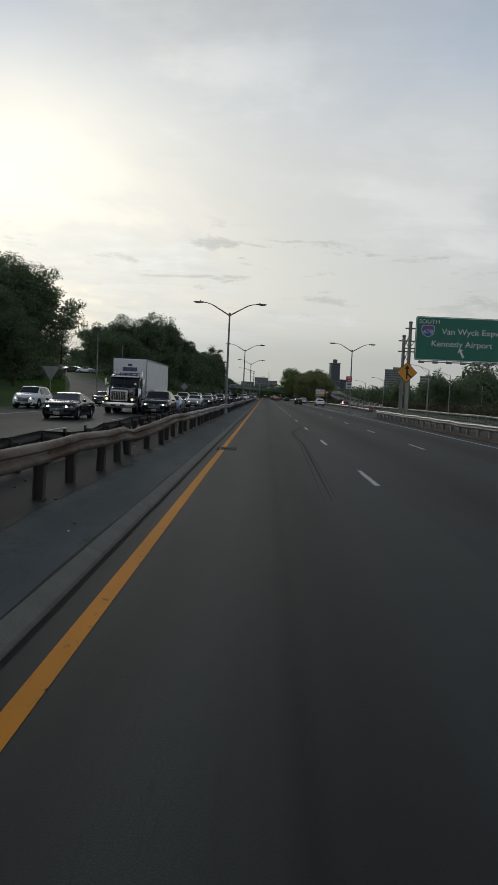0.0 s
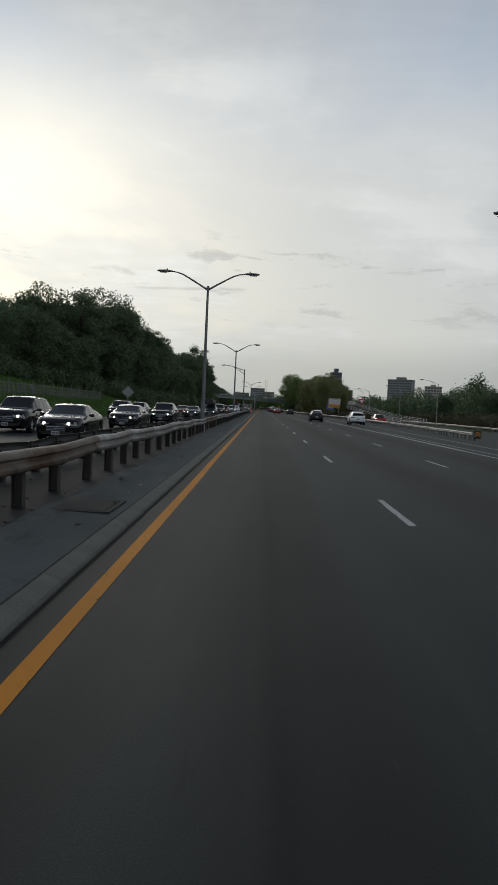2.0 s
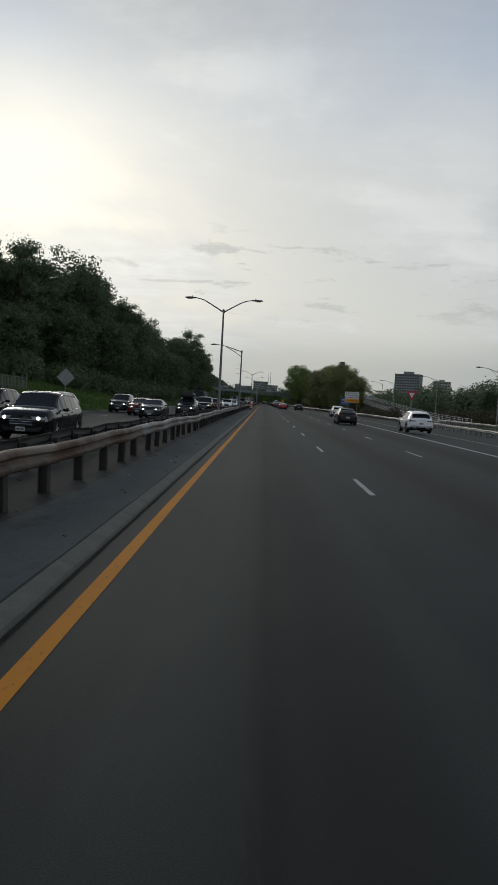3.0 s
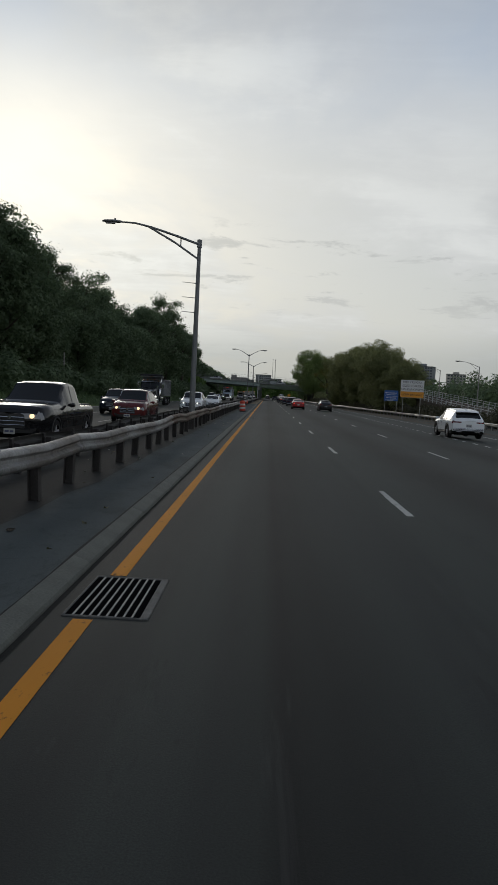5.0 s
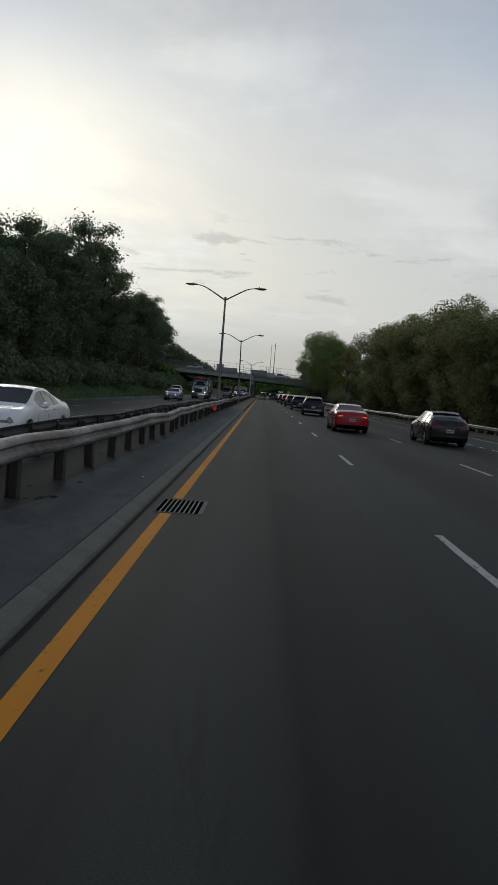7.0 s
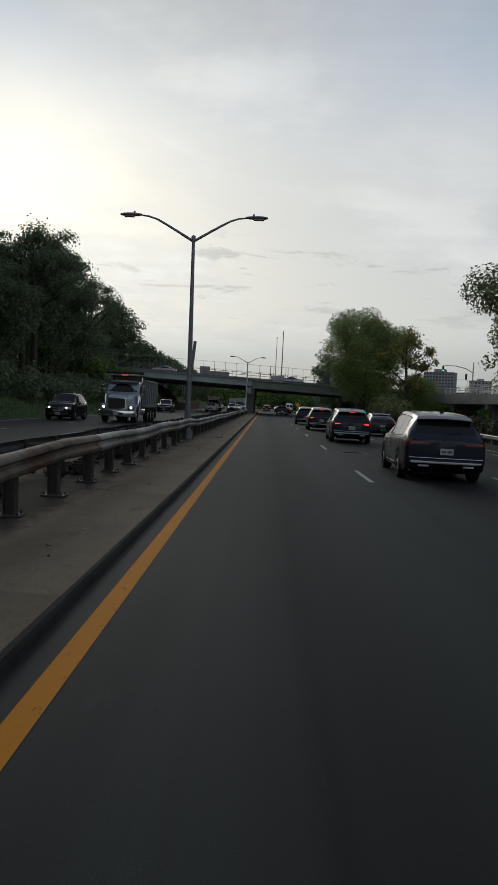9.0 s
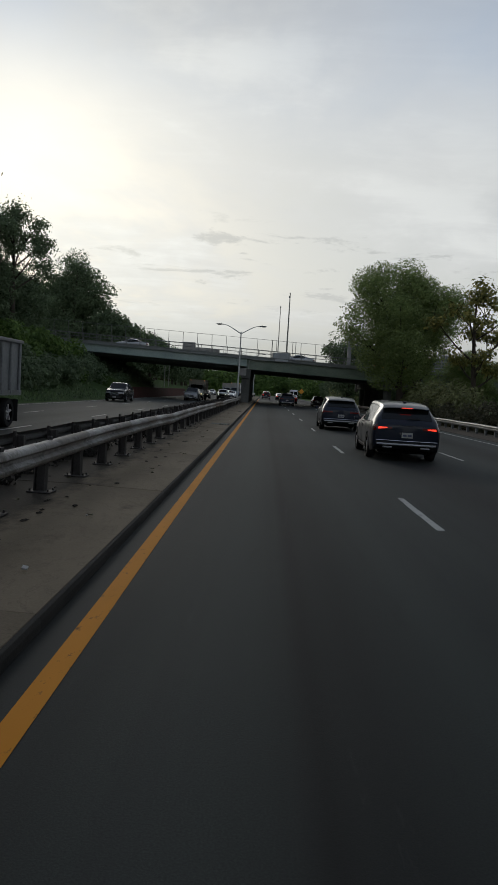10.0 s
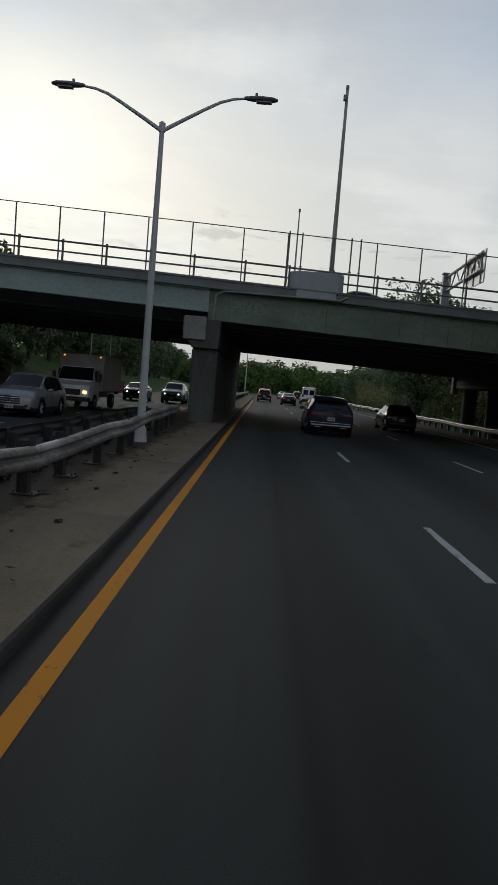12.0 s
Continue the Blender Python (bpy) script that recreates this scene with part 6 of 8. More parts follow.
shrubs("roadside_shrubs", "dense green shrubs along the guardrail", sp, M["leaf_olive"], 6, 420, 0.34)
sp = []
for k in range(110):
    y = 40 + 2.1 * k
    x = 39 + r.uniform(0, 6)
    sp.append((x, y, -0.6 + r.uniform(0.8, 1.7), r.uniform(1.3, 2.4), r.uniform(1.1, 1.9)))
shrubs("reed_belt", "belt of tall reeds behind the merging road", sp, M["reed"], 7, 260, 0.34, "reeds")
sp = [(-4.45 + r.gauss(0, 0.12), 292 + 0.55 * k + r.uniform(-0.2, 0.2), MED_Z + r.uniform(0.05, 0.22), r.uniform(0.12, 0.28), r.uniform(0.10, 0.26)) for k in range(210) if r.random() < 0.75]
shrubs("dead_brush", "low black brush and trash between the median rails", sp, grained("dead_brush", (0.015, 0.014, 0.012), (0.05, 0.045, 0.038), 0.95, 6, 30, 0.3), 15, 60, 0.10, "brush")
sp = [(-19.5 - 6.0 * f, 410 + 33 * r.random(), 1.6 + 3.4 * f + 0.3, r.uniform(0.8, 1.5), r.uniform(0.6, 1.2)) for f in (r.random() for _ in range(60))]
shrubs("slope_growth", "dark green growth on the slope under the bridge", sp, M["leaf_dark"], 16, 200, 0.3)
sp = [(23 + r.uniform(0, 3.5), 236 + 1.2 * k, -0.5 + r.uniform(0.4, 1.3), r.uniform(0.8, 1.6), r.uniform(0.7, 1.4)) for k in range(70)]
shrubs("reeds", "tan reeds and brush beside the ramp", sp, M["reed"], 17, 220, 0.28, "reeds")
# far woods on the right and ahead
sp = [(44 + 18 * r.random(), 292 + 2.4 * k, 3.2 + r.uniform(-0.8, 1.4), r.uniform(3, 4.5), r.uniform(3.5, 5.0)) for k in range(48)]
for k in range(150):
    a = k / 149
    x, y = 60 + 110 * r.random() + 30 * a, 190 + 330 * a
    h = r.uniform(6.5, 11.0)
    sp.append((x, y, h * 0.6, r.uniform(3.5, 6.0), h))
shrubs("far_wood", "distant dark wood beyond the merging road", sp, M["leaf_dark"], 8, 460, 1.0, "wood")
sp = []
for k in range(120):
    x = -130 + 260 * k / 119
    y = 640 + 0.0016 * x * x + r.uniform(-14, 30)
    h = r.uniform(5.2, 8.0)
    sp.append((x, y, h * 0.6 + 0.4, r.uniform(4, 6.5), h))
shrubs("far_wood", "distant green wood closing the road ahead", sp, M["leaf_fresh"], 9, 520, 1.3, "wood")
sp = [(-50 - 16 * r.random(), 182 + 2.2 * k, 6.5 + r.uniform(-1, 1.5), 3.6, 3.2) for k in range(14)]
sp += [(-45 - 70 * r.random(), 235 + 2.4 * k, 4 + r.uniform(0, 3), 5.5, 5.5) for k in range(80)]
shrubs("far_wood", "dark wood on top of the bank", sp, M["leaf_dark"], 10, 260, 0.8, "wood")


def grass(name, label, area, count, seed, mat):
    rs_ = np.random.RandomState(seed)
    x0, x1, y0, y1 = area
    x, y = rs_.uniform(x0, x1, count), rs_.uniform(y0, y1, count)
    slip = np.interp(y, [74, 88, 100, 112, 124, 136, 150, 166], [-19.6, -22.2, -25.4, -29.0, -32.8, -37.0, -41.5, -46.5])
    foot = np.interp(y, [75, 115], [-21.6, -17.6])
    keep = ((np.abs(x - slip) > 4.0) | (y > 166)) & (x < foot - 0.2)
    x, y = x[keep], y[keep]
    count = len(x)
    z = np.array([bank_z(a, b) for a, b in zip(x, y)]) - 0.02
    a, h, w = rs_.uniform(0, 6.28, count), rs_.uniform(0.12, 0.32, count), rs_.uniform(0.03, 0.07, count)
    p = np.stack([x, y, z], 1)
    off = np.stack([np.cos(a) * w, np.sin(a) * w, 0 * a], 1)
    tip = p + np.stack([rs_.uniform(-0.1, 0.1, count), rs_.uniform(-0.1, 0.1, count), h], 1)
    v = np.stack([p - off, p + off, tip], 1).reshape(-1, 3)
    me = bpy.data.meshes.new(name)
    me.from_pydata(v.tolist(), [], np.arange(3 * count).reshape(-1, 3).tolist())
    me.materials.append(mat)
    tagged(new(name, me), label, "grass", kind="stuff")


grass("grass", "mown green grass on the bank", (-34, -17.6, 84, 200), 42000, 1, M["grass"])
grass("grass", "rough dark grass beside the oncoming lanes", (-24, -17.6, 200, 400), 22000, 2, M["leaf_dark"])


# ---- distant towers ----
def tower(x, y, w, d, h, floors, cols, wall, label, turn=0, z0=-1, crown=None, group="distant towers"):
    t = thing("tower_block", label, "building", pose(x, y, z0, 0, 0, turn), group)
    part("wall", MB().box(-w / 2, w / 2, -d / 2, d / 2, 0, h), wall, t)
    part("roof", MB().box(-w / 2 - 0.4, w / 2 + 0.4, -d / 2 - 0.4, d / 2 + 0.4, h, h + 1.0), M["concrete_dark"], t)
    if crown:
        part("penthouse", MB().box(-crown[0] / 2, crown[0] / 2, -d / 4, d / 4, h + 1.0, h + crown[1]), wall, t)
    win = Mat("tower_window", (0.05, 0.06, 0.07), 0.15).m
    ww, wh = 0.68 * w / cols, 0.5 * h / floors
    wm = MB().box(-ww / 2, ww / 2, -0.12, 0.1, 0, wh).mesh("window", win)
    for fl in range(floors):
        for c in range(cols):
            part("window", wm, None, t, at=pose(-w / 2 + w * (c + 0.5) / cols, -d / 2, h * (fl + 0.35) / floors))


FACADE = {"slate": grained("slate_facade", (0.07, 0.08, 0.10), (0.11, 0.12, 0.145), 0.7, 0.1, 1, 0.0), "tan": grained("tan_facade", (0.20, 0.17, 0.14), (0.29, 0.25, 0.21), 0.8, 0.1, 1, 0.0),
          "grey": grained("grey_facade", (0.17, 0.18, 0.19), (0.26, 0.27, 0.28), 0.8, 0.1, 1, 0.0), "pale": grained("pale_facade", (0.30, 0.29, 0.27), (0.42, 0.41, 0.38), 0.8, 0.1, 1, 0.0)}
tower(95.0, 1000, 12.5, 14, 51, 14, 4, FACADE["slate"], "slim dark glass tower on the skyline", 6, crown=(5, 6))
tower(110, 1010, 15, 14, 29, 10, 6, FACADE["slate"], "lower dark glass block beside the slim tower", 6)
tower(98, 985, 5, 10, 19, 7, 2, FACADE["pale"], "small pale block among the towers", 6)
tower(222, 1215, 38, 24, 55, 14, 10, FACADE["grey"], "broad grey slab tower on the skyline", -24, crown=(14, 5))
tower(272, 1210, 26, 20, 46, 11, 6, FACADE["pale"], "pale slab tower with dark windows", -10, crown=(8, 4))
tower(340, 1300, 34, 20, 24, 8, 10, FACADE["grey"], "low grey slab among distant trees", 0, crown=(6, 6))
tower(70, 1050, 26, 16, 21, 7, 8, FACADE["pale"], "pale slab block half hidden by trees", 10, crown=(6, 5))
tower(-8, 1300, 24, 18, 34, 10, 8, FACADE["grey"], "pale grey block far along the road", 0)
tower(12, 1320, 18, 18, 29, 9, 6, FACADE["pale"], "small pale block far along the road", 0)
tower(-34, 1330, 22, 18, 26, 8, 7, FACADE["grey"], "low grey block far along the road", 0)


# ---- vehicles ----
def wheel_meshes(rad, width):
    n = 22
    prof = [(rad * 0.62, -width / 2), (rad * 0.93, -width / 2), (rad, -width * 0.32), (rad, width * 0.32), (rad * 0.93, width / 2), (rad * 0.62, width / 2)]
    ty = MB()
    ty.sweep([[(x, r_ * math.cos(2 * math.pi * k / n), r_ * math.sin(2 * math.pi * k / n)) for k in range(n)] for r_, x in prof], caps=False)
    rm = MB()
    rm.sweep([[(x, r_ * math.cos(2 * math.pi * k / n), r_ * math.sin(2 * math.pi * k / n)) for k in range(n)] for r_, x in ((rad * 0.64, -width * 0.46), (rad * 0.58, -width * 0.40), (rad * 0.56, width * 0.1), (rad * 0.1, width * 0.12))], caps=False)
    for k in range(5):
        a = 2 * math.pi * k / 5
        rm.box(width * 0.22, width * 0.44, -0.028, 0.028, 0.0, rad * 0.6, Matrix.Rotation(a, 4, "X"))
    rm.tube([(width * 0.2, 0, 0), (width * 0.47, 0, 0)], rad * 0.14, 10)
    return ty.mesh("tyre", M["rubber"], 40), rm.mesh("rim", M["rim"], 40)


WHEELS = {}


def put_wheels(t, spots_, rad, width):
    key = (rad, width)
    if key not in WHEELS:
        WHEELS[key] = wheel_meshes(rad, width)
    ty, rm = WHEELS[key]
    for x, y in spots_:
        m = pose(x, y, rad, 0, 0, 0 if x > 0 else 180)
        w = part("tyre", ty, None, t, at=m)
        part("rim", rm, None, w)


# side profiles from tail (-0.5) to nose (0.5), in parts of length, width and height
SHAPES = {
    "suv": dict(top=[(-.5, .60), (-.49, .645), (-.478, .675), (-.405, .905), (-.385, .935), (-.30, .972), (-.12, .997), (0, 1.0), (.06, .988), (.10, .96), (.245, .69), (.262, .675), (.38, .645), (.45, .605), (.48, .56), (.5, .50)],
                belt=[(-.5, .57), (-.40, .635), (-.2, .612), (.1, .588), (.26, .578), (.4, .555), (.5, .46)], low=[(-.5, .28), (-.47, .19), (-.42, .15), (.42, .14), (.47, .15), (.5, .20)], roof=[(-.5, .33), (-.3, .355), (0, .368), (.2, .375)],
                side=((.165, .02), (.006, -.155), (-.168, -.335)), wind=(.10, .242), rear=(-.472, -.407), axles=(-.29, .31), rad=.365, lamp=(.425, .49), tail=(.53, .572), grille=(.30, .47)),
    "sedan": dict(top=[(-.5, .61), (-.488, .69), (-.465, .735), (-.36, .765), (-.325, .785), (-.17, .955), (-.10, .988), (-.02, 1.0), (.04, .99), (.085, .96), (.245, .72), (.265, .70), (.40, .655), (.46, .605), (.485, .55), (.5, .49)],
                  belt=[(-.5, .57), (-.42, .66), (-.3, .685), (-.1, .665), (.25, .64), (.4, .60), (.5, .45)], low=[(-.5, .28), (-.47, .18), (-.42, .14), (.42, .13), (.47, .15), (.5, .20)], roof=[(-.5, .36), (-.2, .345), (0, .36), (.2, .37)],
                  side=((.165, .02), (.006, -.135), (-.148, -.215)), wind=(.085, .24), rear=(-.32, -.17), axles=(-.29, .31), rad=.33, lamp=(.44, .52), tail=(.53, .62), grille=(.28, .43)),
    "hatch": dict(top=[(-.5, .60), (-.487, .68), (-.472, .745), (-.40, .84), (-.27, .955), (-.12, .995), (-.02, 1.0), (.06, .977), (.10, .948), (.28, .70), (.30, .68), (.42, .62), (.47, .56), (.5, .47)],
                  belt=[(-.5, .57), (-.42, .655), (-.3, .665), (-.1, .65), (.25, .625), (.4, .58), (.5, .43)], low=[(-.5, .28), (-.47, .18), (-.42, .14), (.42, .13), (.47, .15), (.5, .20)], roof=[(-.5, .34), (-.3, .345), (0, .36), (.2, .37)],
                  side=((.19, .02), (.006, -.145), (-.158, -.25)), wind=(.102, .277), rear=(-.40, -.27), axles=(-.30, .31), rad=.32, lamp=(.43, .51), tail=(.56, .70), grille=(.27, .38)),
    "van": dict(top=[(-.5, .93), (-.492, .975), (-.47, .99), (-.3, 1.0), (.05, 1.0), (.15, .975), (.2, .93), (.345, .60), (.37, .575), (.46, .50), (.49, .43), (.5, .37)],
                belt=[(-.5, .54), (.3, .52), (.45, .45), (.5, .33)], low=[(-.5, .17), (.47, .14), (.5, .18)], roof=[(-.5, .43), (.1, .43), (.3, .42)],
                side=((.22, .08), (.05, -.14), (-.17, -.38)), wind=(.205, .342), rear=None, axles=(-.28, .33), rad=.35, lamp=(.28, .36), tail=(.42, .58), grille=(.20, .33)),
    "pickup": dict(top=[(-.5, .60), (-.172, .615), (-.166, .63), (-.15, .95), (-.13, .975), (-.02, 1.0), (.045, .988), (.08, .965), (.20, .69), (.22, .67), (.40, .648), (.465, .615), (.488, .57), (.5, .51)],
                   belt=[(-.5, .575), (-.17, .59), (.2, .585), (.42, .57), (.5, .47)], low=[(-.5, .27), (-.42, .2), (.45, .18), (.5, .22)], roof=[(-.5, .40), (-.1, .375), (.1, .38), (.2, .385)],
                   side=((.125, .0), (-.015, -.128)), wind=(.08, .197), rear=(-.165, -.15), axles=(-.29, .33), rad=.39, lamp=(.43, .51), tail=(.44, .58), grille=(.29, .49)),
}
WIDE = [(-.5, .445), (-.485, .468), (-.46, .484), (-.40, .496), (-.2, .5), (.25, .5), (.38, .492), (.44, .475), (.475, .45), (.5, .41)]


class Patches:
    """Faces of one grid of points, shared out to named meshes that keep their own copies of the points."""

    def __init__(self):
        self.sets = {}

    def quad(self, name, keys, points):
        mb, index = self.sets.setdefault(name, (MB(), {}))
        face = []
        for key, p in zip(keys, points):
            if key not in index:
                index[key] = len(mb.v)
                mb.v.append(tuple(p))
            if index[key] not in face:
                face.append(index[key])
        if len(face) > 2:
            mb.f.append(tuple(face))


def car_shell(S, L, W, H):
    """The painted shell with its windows, lamps and grille as patches of one surface; also a look-up of points on it."""
    bow_n, bow_t, rad = 0.15, 0.07, S["rad"]
    y0, y1 = -L / 2 + bow_t, L / 2 - bow_n
    Ra = rad * 1.13
    us = set(round(-0.5 + k / 48, 4) for k in range(49)) | {u for u, _ in S["top"]} | {v for a in S["side"] for v in a} | {-.485, -.47, -.455, .455, .47, .485}
    us |= set(S["wind"]) | set(S["rear"] or ())
    for a in S["axles"]:
        us |= {round(a + Ra * math.cos(math.pi * k / 12) / L, 4) for k in range(13)}
    us = sorted(us)
    us = [u for k, u in enumerate(us) if k == 0 or u - us[k - 1] > 0.0012]
    P = []
    for u in us:
        y = y0 + (u + 0.5) * (y1 - y0)
        top, belt, low, w, rw = lerp(S["top"], u) * H, lerp(S["belt"], u) * H, lerp(S["low"], u) * H, lerp(WIDE, u) * W, lerp(S["roof"], u) * W
        belt = min(belt, top - 0.02)
        c = max(0.0, min(1.0, ((top - belt) / H - 0.11) / 0.22))
        c = c * c * (3 - 2 * c)
        d = belt - low
        low_pts = [(0.72 * w, low + 0.03), (0.955 * w, low), (0.995 * w, low + 0.22 * d), (w, low + 0.5 * d), (0.995 * w, low + 0.76 * d), (0.975 * w, low + 0.92 * d), (0.945 * w, belt)]
        h = top - belt
        hood = [(0.915 * w, belt + 0.36 * h), (0.85 * w, belt + 0.72 * h), (0.74 * w, belt + 0.88 * h), (0.42 * w, belt + 0.975 * h), (0.0, top)]
        cab = [(0.935 * w, belt + 0.018 * H), (rw, top - 0.068 * H), (rw * 0.92, top - 0.022 * H), (rw * 0.55, top - 0.003 * H), (0.0, top)]
        pts = low_pts + [(a[0] + (b[0] - a[0]) * c, a[1] + (b[1] - a[1]) * c) for a, b in zip(hood, cab)]
        for a in S["axles"]:
            dy = y - (y0 + (a + 0.5) * (y1 - y0))
            if abs(dy) < Ra:
                z = rad + math.sqrt(Ra * Ra - dy * dy)
                pts = [(px_, max(pz, z + 0.012 * k)) if k < 5 else (px_, pz) for k, (px_, pz) in enumerate(pts)]
        P.append([Vector((px_, y, pz)) for px_, pz in pts])
    pa = Patches()

    def owner(i, j):
        um = (us[i] + us[i + 1]) / 2
        zm = (P[i][j].z + P[i][j + 1].z + P[i + 1][j].z + P[i + 1][j + 1].z) / 4 / H
        if j == 7:
            tall = (P[i][8].z - P[i][7].z) > 0.06 * H
            for k, (a, b) in enumerate(S["side"]):
                if b < um < a and tall:
                    return "side_window%d" % k
            if tall and S["side"][-1][1] < um < S["side"][0][0]:
                return "pillar"
        if j >= 8 and S["wind"][0] < um < S["wind"][1] and j > 8:
            return "windscreen"
        if S["rear"] and j > 8 and S["rear"][0] < um < S["rear"][1]:
            return "rear_window"
        if um > 0.478 and S["lamp"][0] - 0.01 < zm < S["lamp"][1] + 0.005 and 3 <= j <= 7:
            return "headlight"
        if um < -0.468 and S["tail"][0] - 0.02 < zm < S["tail"][1] + 0.02 and 3 <= j <= 8:
            return "tail_light"
        if j <= 1 and zm < 0.27:
            return "cladding"
        return "body"

    for s in (-1, 1):
        for i in range(len(us) - 1):
            for j in range(11):
                name = owner(i, j)
                if name.startswith(("side_window", "headlight", "tail_light", "cladding", "pillar")):
                    name = name + ("_l" if s < 0 else "_r")
                ks = [(i, j), (i + 1, j), (i + 1, j + 1), (i, j + 1)]
                ks = ks if s > 0 else ks[::-1]
                mid = lambda k: k if k[1] == 11 else (s, *k)
                pa.quad(name, [mid(k) for k in ks], [Vector((s * P[a][b].x, P[a][b].y, P[a][b].z)) for a, b in ks])
    for i in range(len(us) - 1):
        ks = [((-1, i, 0), P[i][0], -1), ((-1, i + 1, 0), P[i + 1][0], -1), ((1, i + 1, 0), P[i + 1][0], 1), ((1, i, 0), P[i][0], 1)]
        pa.quad("floor_pan", [k for k, _, _ in ks], [Vector((s * p.x, p.y, p.z)) for _, p, s in ks])

    def edge(i, z):
        ring = P[i][1:]
        for a, b in zip(ring, ring[1:]):
            if a.z <= z <= b.z and b.z > a.z:
                return a.x + (b.x - a.x) * (z - a.z) / (b.z - a.z)
        return ring[0].x if z < ring[0].z else 0.3 * ring[-2].x

    def face_at(f, zr, front):
        """The point on the nose or the tail at the part f of the half-width and the part zr of the height."""
        i, yy, bow = (len(us) - 1, y1, bow_n) if front else (0, y0, -bow_t)
        lean = (0.10 if front else 0.05) * max(0.0, zr - 0.40) * bow / abs(bow)
        return Vector((f * edge(i, zr * H), yy + bow * (1 - abs(f) ** 2.4) - lean * (1 - abs(f)), zr * H))

    for front in (True, False):
        i = len(us) - 1 if front else 0
        lo, hi = P[i][1].z / H, P[i][-1].z / H - 0.004
        marks = set(S["lamp"] + S["grille"] + (0.27,)) if front else set(S["tail"] + (0.33, 0.30))
        zs_ = sorted({lo, hi} | {v for v in marks if lo < v < hi} | {lo + (hi - lo) * k / 8 for k in range(1, 8)})
        fs_ = [-1, -.92, -.8, -.66, -.5, -.3, -.1, .1, .3, .5, .66, .8, .92, 1]
        for a, b in zip(zs_, zs_[1:]):
            for c, d in zip(fs_, fs_[1:]):
                zm, fm = (a + b) / 2, abs(c + d) / 2
                name = "body"
                if front:
                    if S["lamp"][0] < zm < S["lamp"][1] and fm > 0.55:
                        name = "headlight"
                    elif S["grille"][0] < zm < S["grille"][1] and fm < 0.52:
                        name = "grille"
                    elif zm < 0.265 and fm < 0.80:
                        name = "front_bumper"
                else:
                    if S["tail"][0] < zm < S["tail"][1] and fm > (0.47 if S["rear"] and S["axles"] != SHAPES["pickup"]["axles"] else 0.86):
                        name = "tail_light"
                    elif zm < 0.315:
                        name = "rear_bumper"
                    elif S["rear"] is None and 0.56 < zm < 0.86 and 0.08 < fm < 0.9:
                        name = "rear_window"
                if name in ("headlight", "tail_light"):
                    name += "_l" if c + d < 0 else "_r"
                ks = [(c, a), (d, a), (d, b), (c, b)]
                ks = ks[::-1] if front else ks
                pa.quad(name, [(front, *k) for k in ks], [face_at(*k, front) for k in ks])
    return pa, us, P, face_at, y0, y1


